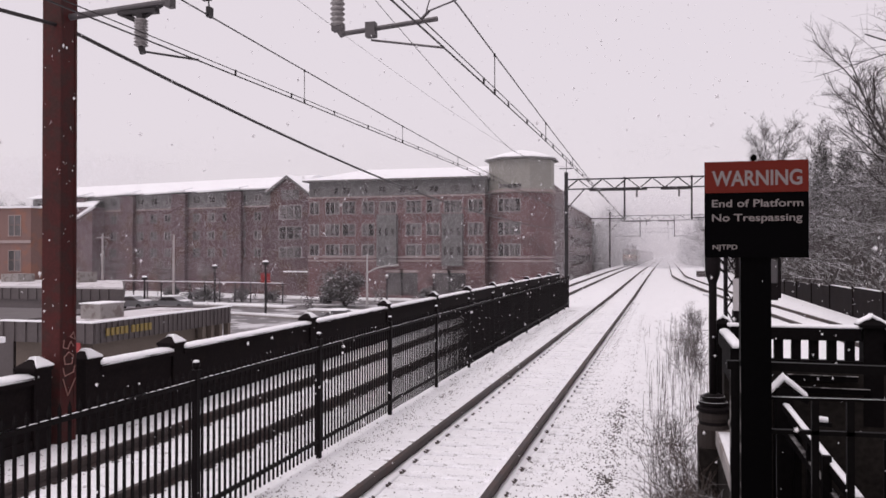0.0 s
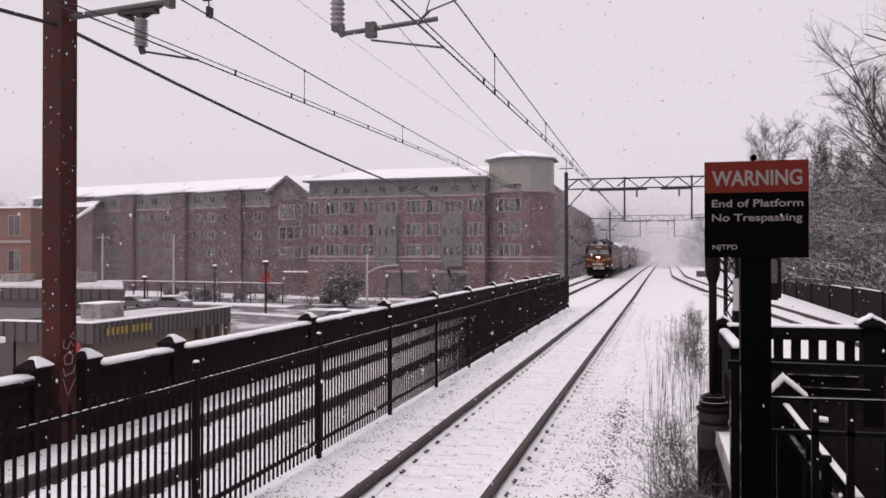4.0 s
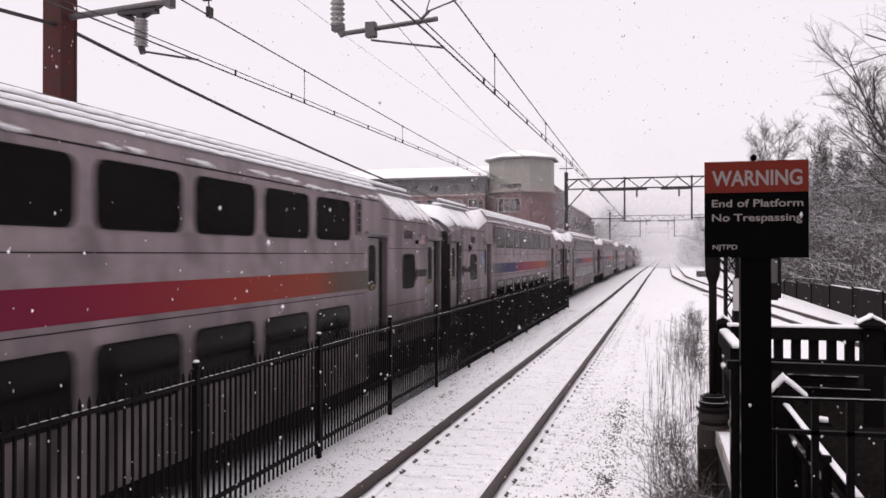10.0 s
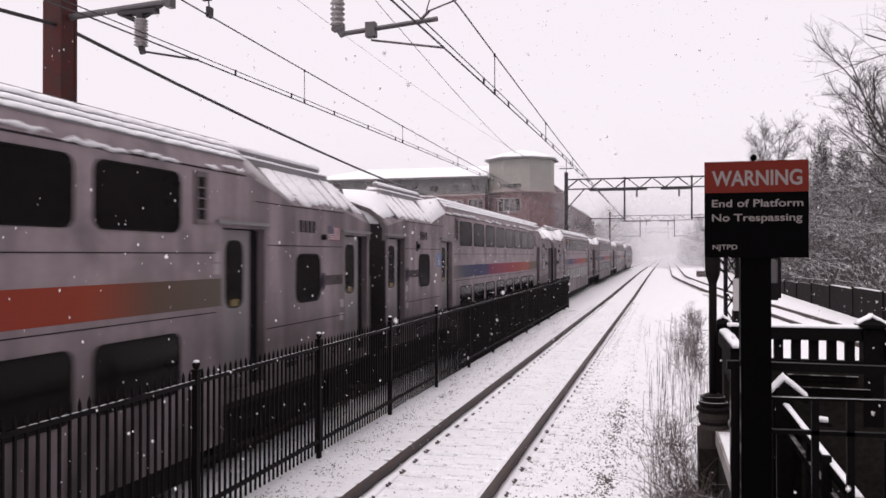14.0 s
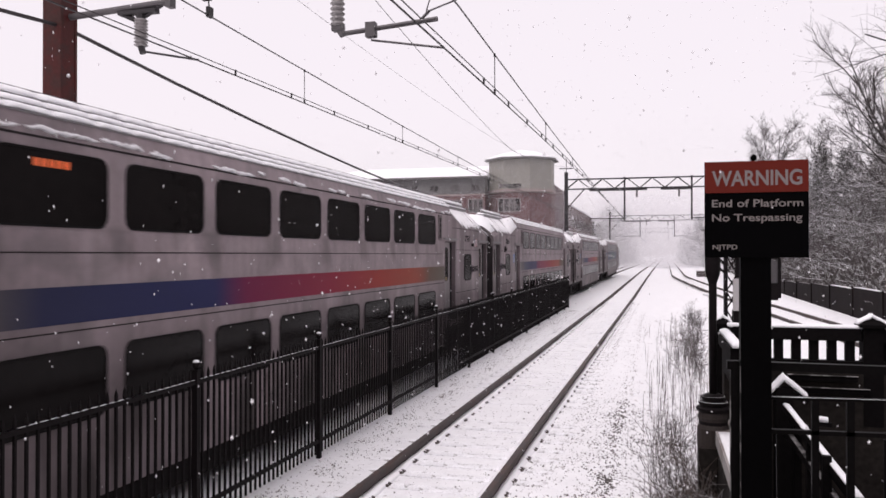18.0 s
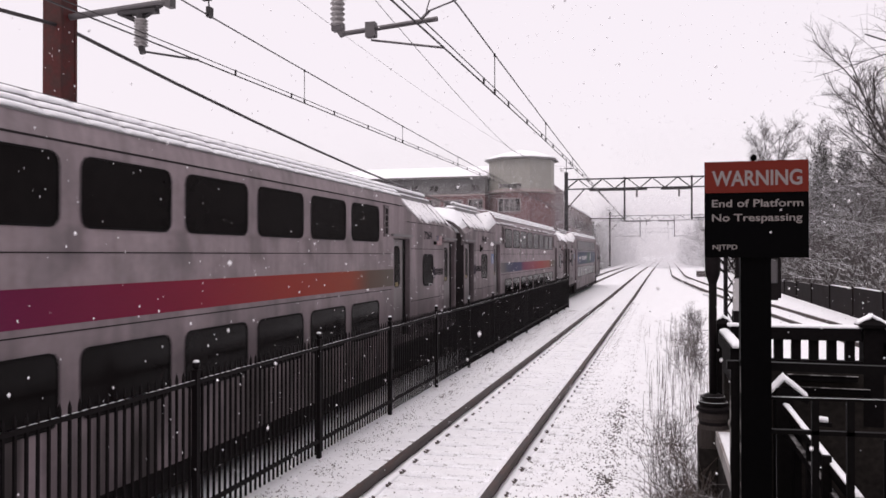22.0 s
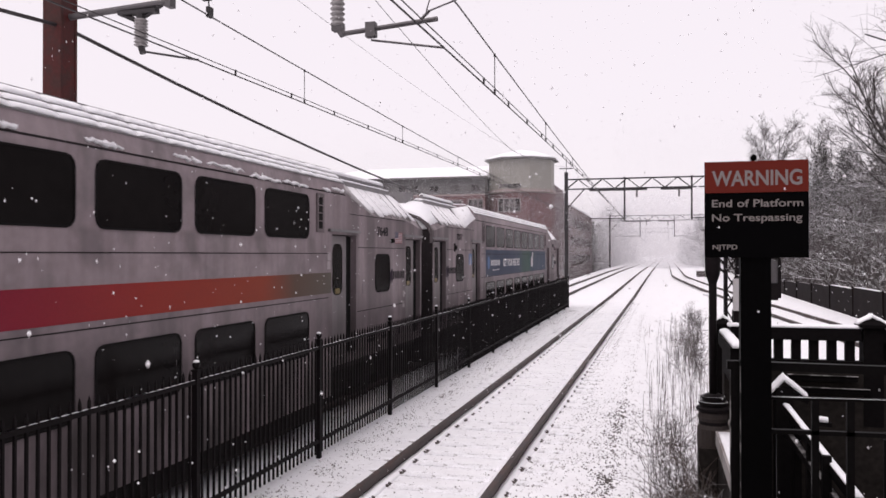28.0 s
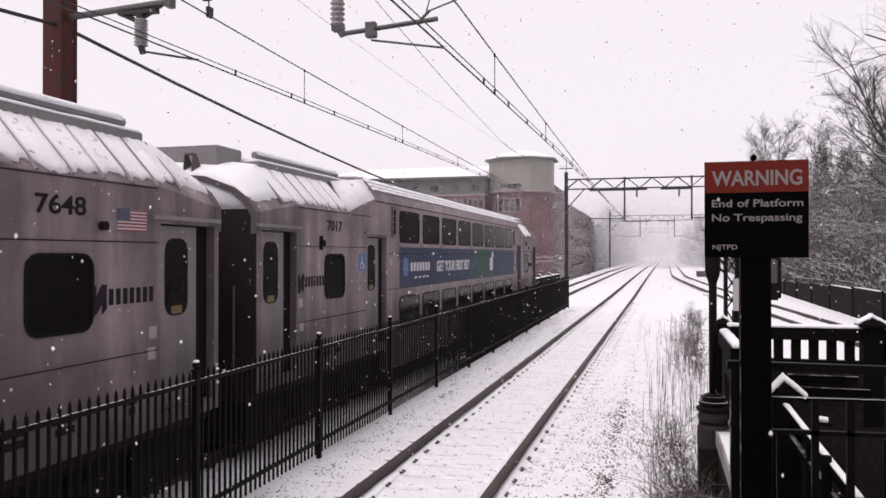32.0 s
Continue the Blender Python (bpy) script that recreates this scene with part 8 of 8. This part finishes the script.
def platform_end():
    p = thing("platform", "raised concrete station platform end with a stairwell", "platform", kind="structure")
    block(p, "deck", -0.75, 0.4, -30, 3.2, 0.85, 1.1, CONCRETE)
    block(p, "deck", 0.4, 6.5, -30, 4.3, 0.85, 1.1, CONCRETE)
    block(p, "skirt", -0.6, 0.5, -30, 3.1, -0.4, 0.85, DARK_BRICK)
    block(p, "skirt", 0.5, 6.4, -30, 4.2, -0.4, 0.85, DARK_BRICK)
    bm = bmesh.new()
    box(bm, 0.52, 0.70, 4.3, 8.35, 0.98, 1.1)
    part("stair_coping", bm, CONCRETE, p)
    snow_strip(p, [(0.615, 4.35, 1.1), (0.615, 7.5, 1.1)], 0.075, 0.01)
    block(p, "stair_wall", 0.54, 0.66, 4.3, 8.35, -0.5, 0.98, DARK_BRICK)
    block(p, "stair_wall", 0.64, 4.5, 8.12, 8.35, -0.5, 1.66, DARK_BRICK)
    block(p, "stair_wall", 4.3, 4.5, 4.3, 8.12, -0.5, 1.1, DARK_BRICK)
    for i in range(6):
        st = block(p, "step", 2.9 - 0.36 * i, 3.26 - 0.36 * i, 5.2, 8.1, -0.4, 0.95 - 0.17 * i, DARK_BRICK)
        if i < 3:
            snow_strip(st, [(2.94 - 0.36 * i, 5.3, 0.95 - 0.17 * i), (2.94 - 0.36 * i, 8.0, 0.95 - 0.17 * i)], 0.03, 0.02)
    # ledges with blown snow on the far wall
    for z, xa, xb in ((1.572, 1.2, 1.82), (1.455, 1.3, 1.92)):
        l = block(p, "ledge", xa, xb, 8.06, 8.12, z - 0.05, z, RAIL_WOOD)
        snow_strip(l, [(xa, 8.05, z), (xb, 8.05, z)], 0.008, 0.008, mat=LEDGE_FROST)

    # iron railing across the platform end
    r = thing("platform_railing", "black iron railing across the end of the platform", "railing", "platform railings")
    y = 5.12
    beam(r, "top_rail", (0.42, y, 2.04), (3.6, y, 2.03), 0.06, 0.05, IRON_GLOSS)
    beam(r, "rail", (0.45, y, 1.842), (3.6, y, 1.90), 0.03, 0.02, IRON_GLOSS)
    beam(r, "rail", (0.45, y, 1.638), (3.6, y, 1.70), 0.04, 0.025, IRON_GLOSS)
    snow_strip(r, [(0.66, y - 0.01, 1.852), (1.6, y - 0.01, 1.868)], 0.006, 0.004)
    bm = bmesh.new()
    box(bm, 0.44, 0.50, y - 0.03, y + 0.03, 0.6, 2.02)
    part("post", bm, IRON_GLOSS, r)
    for x in (0.712, 1.30, 1.5, 1.7, 1.9):
        bm = bmesh.new()
        box(bm, x - 0.009, x + 0.009, y - 0.009, y + 0.009, 0.5, 1.63)
        part("baluster", bm, IRON_GLOSS, r)
    for x in (0.92, 1.113):
        bm = bmesh.new()
        box(bm, x - 0.02, x + 0.02, y - 0.02, y + 0.02, 0.4, 1.85)
        part("post", bm, IRON_GLOSS, r)

    bm = bmesh.new()
    box(bm, 0.434, 0.44, y - 0.028, y - 0.018, 0.9, 1.97)
    part("frost_line", bm, LEDGE_FROST, r)

    # timber railing round the far side of the stairs
    t = thing("stair_railing", "black timber stair railing topped with a thick layer of snow", "railing", "platform railings")
    y = 8.2
    beam(t, "top_rail", (0.7, y, 1.955), (1.87, y, 1.96), 0.14, 0.12, RAIL_WOOD)
    snow_strip(t, [(0.68, y, 2.013), (1.88, y, 2.018)], 0.072, 0.03)
    beam(t, "bottom_rail", (0.7, y, 1.655), (3.3, y, 1.655), 0.10, 0.10, RAIL_WOOD)
    for i in range(7):
        x = 0.831 + 0.158 * i
        bm = bmesh.new()
        box(bm, x - 0.041, x + 0.041, y - 0.03, y + 0.03, 1.70, 1.895)
        part("baluster", bm, RAIL_WOOD, t)
    capped_post(t, 1.965, y, 1.1, 2.03, 0.17)
    beam(t, "top_rail", (2.03, y, 1.97), (3.6, y, 1.35), 0.14, 0.12, RAIL_WOOD)
    snow_strip(t, [(2.02, y, 2.035), (3.6, y, 1.415)], 0.07, 0.05)
    bm = bmesh.new()
    slab(bm, [(2.05, y + 0.02, 1.65), (3.6, y + 0.02, 1.1), (3.6, y + 0.02, 1.35), (2.05, y + 0.02, 1.93)], (0, 1, 0), 0.03)
    part("panel", bm, RAIL_WOOD, t)
    capped_post(t, 0.66, y + 0.35, 1.1, 1.98, 0.12)
    beam(t, "side_rail", (0.64, 8.1, 1.90), (0.64, 6.8, 1.90), 0.11, 0.11, RAIL_WOOD)
    snow_strip(t, [(0.645, 8.15, 1.955), (0.645, 6.75, 1.955)], 0.048, 0.04)
    bm = bmesh.new()
    box(bm, 0.62, 0.7, 6.5, 8.1, 1.6, 1.8)
    part("panel", bm, RAIL_WOOD, t)
    # handrails inside the stairwell
    h = thing("stair_handrail", "dark sloping stair handrail carrying snow", "railing", "platform railings")
    bm = bmesh.new()
    box(bm, 1.05, 1.2, 7.68, 7.82, 0.4, 1.5)
    part("post", bm, RAIL_WOOD, h)
    snow_strip(h, [(1.02, 7.74, 1.45), (1.125, 7.74, 1.565)], 0.06, 0.065)
    snow_strip(h, [(1.125, 7.74, 1.565), (1.325, 7.74, 1.40)], 0.06, 0.055)
    beam(h, "handrail", (1.06, 7.74, 1.50), (1.33, 7.74, 1.385), 0.10, 0.05, RAIL_WOOD)
    for a, b in (((1.11, 7.5, 1.36), (1.25, 5.5, 1.14)), ((1.11, 7.5, 1.15), (1.25, 5.5, 0.94)), ((1.16, 7.5, 1.26), (1.30, 5.5, 1.05)), ((2.2, 5.7, 0.98), (1.55, 5.4, 1.02))):
        beam(h, "handrail", a, b, 0.06, 0.05, RAIL_WOOD)
    snow_strip(h, [(1.11, 7.5, 1.385), (1.25, 5.5, 1.165)], 0.026, 0.014)
    snow_strip(h, [(1.11, 7.4, 1.175), (1.245, 5.6, 0.965)], 0.02, 0.008, mat=LEDGE_FROST)
    snow_strip(h, [(1.17, 7.4, 1.285), (1.30, 5.6, 1.085)], 0.012, 0.006, mat=LEDGE_FROST)
    snow_strip(h, [(2.2, 5.7, 1.007), (1.55, 5.4, 1.047)], 0.02, 0.006, mat=LEDGE_FROST)
    snow_strip(h, [(1.222, 6.7, 1.405), (1.297, 6.7, 1.4)], 0.02, 0.045)
    beam(h, "handrail", (1.20, 6.7, 1.39), (1.32, 6.7, 1.385), 0.05, 0.03, RAIL_WOOD)
    for y in (7.3, 6.7, 6.1):
        bm = bmesh.new()
        box(bm, 1.14, 1.2, y - 0.03, y + 0.03, -0.2, 1.28)
        part("post", bm, RAIL_WOOD, h)

    # warning sign
    s = thing("warning_sign", "red and black warning sign on a square black post", "sign")
    bm = bmesh.new()
    box(bm, 0.485, 0.655, 4.95, 5.06, 0.4, 3.27)
    bmesh.ops.bevel(bm, geom=bm.edges[:], offset=0.012, segments=2)
    part("post", bm, POST_BLACK, s)
    bm = bmesh.new()
    box(bm, 0.481, 0.4865, 4.962, 4.972, 0.6, 2.05)
    part("frost_line", bm, LEDGE_FROST, s)
    bm = bmesh.new()
    rod(bm, (0.565, 5.0, 3.27), (0.565, 5.0, 3.295), 0.01, 8)
    lathe(bm, 0.565, 5.0, [(0.005, 3.285), (0.017, 3.293), (0.02, 3.305), (0.016, 3.318), (0.004, 3.326)], 10)
    part("finial", bm, POST_BLACK, s)
    bm = bmesh.new()
    box(bm, 0.28, 0.857, 4.93, 4.938, 2.703, 3.277)
    panel = part("panel", bm, SIGN_BLACK, s, "black sign plate")
    bm = bmesh.new()
    box(bm, 0.281, 0.856, 4.926, 4.93, 3.09, 3.276)
    part("red_band", bm, SIGN_RED_FACE, panel, "red header band")
    def line(text, x, z, size, width, bold=0.0):
        lettering(text, size, SIGN_WHITE, panel, pose(x, 4.9255, z, 90, 0, 0), "lettering", "white lettering", width=width, depth=0.0008, bold=bold)
    line("WARNING", 0.322, 3.133, 0.125, 0.50, 0.0028)
    line("End of Platform", 0.322, 3.005, 0.062, 0.505, 0.0008)
    line("No Trespassing", 0.322, 2.92, 0.062, 0.50, 0.0008)
    line("NJTPD", 0.325, 2.752, 0.04, 0.14, 0.0006)

    # lamp standard with a ringed base on the coping
    block(p, "standard_pier", 0.375, 0.535, 7.56, 7.84, -0.4, 0.93, DARK_BRICK)
    l = thing("iron_standard", "black iron standard with a ringed cast base", "post")
    bm = bmesh.new()
    lathe(bm, 0.51, 7.7, [(0.13, 1.1), (0.13, 1.25), (0.155, 1.27), (0.155, 1.29), (0.12, 1.31), (0.135, 1.325), (0.135, 1.345), (0.10, 1.36), (0.11, 1.375), (0.11, 1.395), (0.06, 1.42)], 18)
    part("base", bm, BLACK_IRON, l, smooth=False)
    bm = bmesh.new()
    lathe(bm, 0.508, 7.7, [(0.036, 1.42), (0.036, 3.1)], 14)
    part("shaft", bm, BLACK_IRON, l, smooth=True)
    bm = bmesh.new()
    lathe(bm, 0.508, 7.7, [(0.03, 3.1), (0.06, 3.12), (0.06, 3.2), (0.02, 3.25)], 14)
    part("cap", bm, DARK_STEEL, l)
    for z, r0 in ((1.286, 0.152), (1.341, 0.132), (1.391, 0.107)):
        bm = bmesh.new()
        lathe(bm, 0.51, 7.7, [(r0, z), (r0 - 0.004, z + 0.008), (r0 - 0.035, z + 0.012)], 18)
        part("snow_rim", bm, THIN_SNOW, l)
    bm = bmesh.new()
    lathe(bm, 0.51, 7.7, [(0.145, 0.93), (0.145, 1.1), (0.125, 1.15), (0.14, 1.2), (0.132, 1.25), (0.1, 1.26)], 18)
    part("plinth", bm, material("rusty_cast_plinth", (0.02, 0.013, 0.0105), 0.8, spread=0.4, scale=8), l, "rust-brown cast plinth")
    bm = bmesh.new()
    lathe(bm, 0.508, 7.7, [(0.036, 2.45), (0.06, 2.52), (0.07, 2.56), (0.07, 2.7), (0.05, 2.72)], 14)
    part("collar", bm, BLACK_IRON, l)
    for z in (2.62, 2.70):
        beam(l, "bracket", (0.54, 7.7, z), (0.64, 7.72, z - 0.09), 0.02, 0.02, BLACK_IRON)
    # lattice signal mast
    m = thing("signal_mast", "black lattice signal mast with a grey equipment case", "signal mast")
    x, y = 1.22, 14.0
    for dx in (-0.09, 0.09):
        for dy in (-0.09, 0.09):
            bm = bmesh.new()
            box(bm, x + dx - 0.025, x + dx + 0.025, y + dy - 0.025, y + dy + 0.025, -0.4, 3.9)
            part("leg", bm, BLACK_IRON, m)
    for i in range(13):
        z = -0.3 + 0.3 * i
        for e in (-1, 1):
            bm = bmesh.new()
            rod(bm, (x - 0.09 * e, y - 0.1, z), (x + 0.09 * e, y - 0.1, z + 0.3), 0.012, 4)
            part("lacing_bar", bm, BLACK_IRON, m)
    block(m, "case", x + 0.015, x + 0.16, y - 0.3, y - 0.12, 1.79, 2.32, LAMP_PAINT, "pale grey equipment case")
    block(m, "case", x + 0.02, x + 0.5, y - 0.22, y + 0.12, 1.3, 1.78, BLACK_IRON)
    block(m, "cabinet", x + 0.60, x + 0.71, y - 0.15, y + 0.1, 2.25, 2.62, GALV)
    block(m, "cabinet_frame", x + 0.71, x + 0.76, y - 0.18, y + 0.12, 2.0, 2.66, BLACK_IRON)
    block(m, "cabinet_frame", x + 0.58, x + 0.71, y - 0.18, y + 0.12, 1.98, 2.24, BLACK_IRON)
    beam(m, "bracket", (x, y - 0.1, 2.68), (x + 0.74, y - 0.1, 2.68), 0.05, 0.06, BLACK_IRON)
    beam(m, "bracket", (x, y - 0.1, 1.99), (x + 0.72, y - 0.1, 1.99), 0.05, 0.05, BLACK_IRON)


platform_end()


# ---- falling snow ----
FLAKE = material("falling_snow", (0.86, 0.85, 0.87), 0.9, spread=0.02)


def flake_cloud(name, label, pts, size, rnd):
    """Flakes as small triangles turned at random."""
    n = len(pts)
    off = rnd.normal(0, 1, (n, 3, 3))
    off -= off.mean(axis=1, keepdims=True)
    off *= (size / np.linalg.norm(off, axis=2).mean(axis=1))[:, None, None]
    v = (pts[:, None, :] + off).reshape(-1, 3)
    me = bpy.data.meshes.new(name)
    me.vertices.add(n * 3)
    me.vertices.foreach_set("co", v.ravel())
    me.loops.add(n * 3)
    me.loops.foreach_set("vertex_index", np.arange(n * 3))
    me.polygons.add(n)
    me.polygons.foreach_set("loop_start", np.arange(0, n * 3, 3))
    me.polygons.foreach_set("loop_total", np.full(n, 3))
    me.update(calc_edges=True)
    me.materials.append(FLAKE)
    return tagged(new(name, me), label, "snow", kind="stuff")


def snowfall():
    rnd = np.random.default_rng(4)
    # thick snowfall far down the line
    n = 620000
    y = 152 + 150 * rnd.random(n) ** 0.9
    x = -24 + 52 * rnd.random(n)
    pts = np.stack([x, y, -1 + 18 * rnd.random(n)], 1)
    keep = (y > 173) | (x > -13)
    flake_cloud("distant_snowfall", "dense distant snowfall that veils the far track", pts[keep], np.full(keep.sum(), 0.057), rnd)
    n = 300000
    pts = np.stack([-180 + 80 * rnd.random(n), 125 + 25 * rnd.random(n), -3 + 26 * rnd.random(n)], 1)
    flake_cloud("distant_snowfall", "dense distant snowfall beyond the brick wing", pts, np.full(n, 0.08), rnd)
    n = 300000
    pts = np.stack([-12 + 27 * rnd.random(n), 152 + 34 * rnd.random(n), -1 + 17 * rnd.random(n)], 1)
    flake_cloud("distant_snowfall", "dense snowfall over the line beyond the portal", pts, np.full(n, 0.055), rnd)
    n = 17000
    pts = np.stack([-15 + 5.5 * rnd.random(n), 106 + 17 * rnd.random(n), -3 + 15 * rnd.random(n)], 1)
    flake_cloud("distant_snowfall", "fine snowfall before the side building", pts, np.full(n, 0.05), rnd)
    n = 820000
    y = 76 + 25 * rnd.random(n)
    x = -105 + 135 * rnd.random(n)
    pts = np.stack([x, y, -3 + 19 * rnd.random(n)], 1)
    keep = (x < -9.5) | (x > -4.3)
    flake_cloud("distant_snowfall", "fine snowfall in front of the brick buildings", pts[keep], np.full(keep.sum(), 0.021), rnd)


snowfall()


def near_flakes(n, size, speed, seed):
    """Soft clumps that fall together; the column is tall enough for the whole time."""
    rnd = random.Random(seed)
    verts, faces = [], []
    drop = speed * 32
    for _ in range(n):
        x, y = rnd.uniform(-5.0, 7), rnd.uniform(1.2, 17)
        if math.hypot(x, y) < 2.6 or (x > 0.2 and y > 17):
            continue
        z = rnd.uniform(-0.3, 8.5 + drop)
        r = size * rnd.uniform(0.5, 1.3)
        i = len(verts)
        for d in ((1, 0, 0), (-1, 0, 0), (0, 1, 0), (0, -1, 0), (0, 0, 1), (0, 0, -1)):
            k = r * rnd.uniform(0.7, 1.3)
            verts.append((x + d[0] * k, y + d[1] * k, z + d[2] * k))
        for a, b, c in ((0, 2, 4), (2, 1, 4), (1, 3, 4), (3, 0, 4), (2, 0, 5), (1, 2, 5), (3, 1, 5), (0, 3, 5)):
            faces.append((i + a, i + b, i + c))
    me = bpy.data.meshes.new("falling_snowflakes")
    me.from_pydata(verts, [], faces)
    me.materials.append(FLAKE)
    ob = tagged(new("falling_snowflakes", me), "white snowflakes falling before the camera", "snow", kind="stuff")
    return ob, speed


FLAKES = [near_flakes(12000, 0.008, 1.1, 1), near_flakes(4500, 0.012, 1.5, 2), near_flakes(14000, 0.006, 0.8, 3)]


# ---- what moves ----
RUN = [(0, 186.0), (1, 166.6), (2, 147.0), (3, 127.1), (4, 106.9), (5, 86.7), (6, 66.59), (7, 46.13), (8, 27.42), (9, 9.94), (10, -6.83), (11, -22.59), (12, -37.33), (13, -51.02), (14, -63.66), (15, -75.31), (16, -86.06), (17, -95.92), (18, -105.04), (19, -113.28), (20, -120.96), (21, -128.22), (22, -134.91), (23, -141.03), (24, -146.68), (25, -151.84), (26, -156.45), (27, -160.5), (28, -163.95), (29, -166.91), (30, -169.31), (31, -171.17), (32, -172.45)]


def motions():
    for i, c in enumerate(CARS):
        o, long = (-18.35, 18.2) if i == 0 else (CAR * (i - 1), CAR)
        rows = []
        for t, s in RUN:
            y = s + o
            lean = math.degrees(math.atan2(bend(y + long) - bend(y), long))
            tilt = math.degrees(math.atan2(grade(y + long) - grade(y), long))
            rows.append((t, pose(X2 + bend(y), y, grade(y), tilt, 0, -lean)))
        walk(c, rows)
    for ob, speed in FLAKES:
        walk(ob, [(t, pose(0, 0, -speed * t)) for t in (0, 16, 32)])


motions()
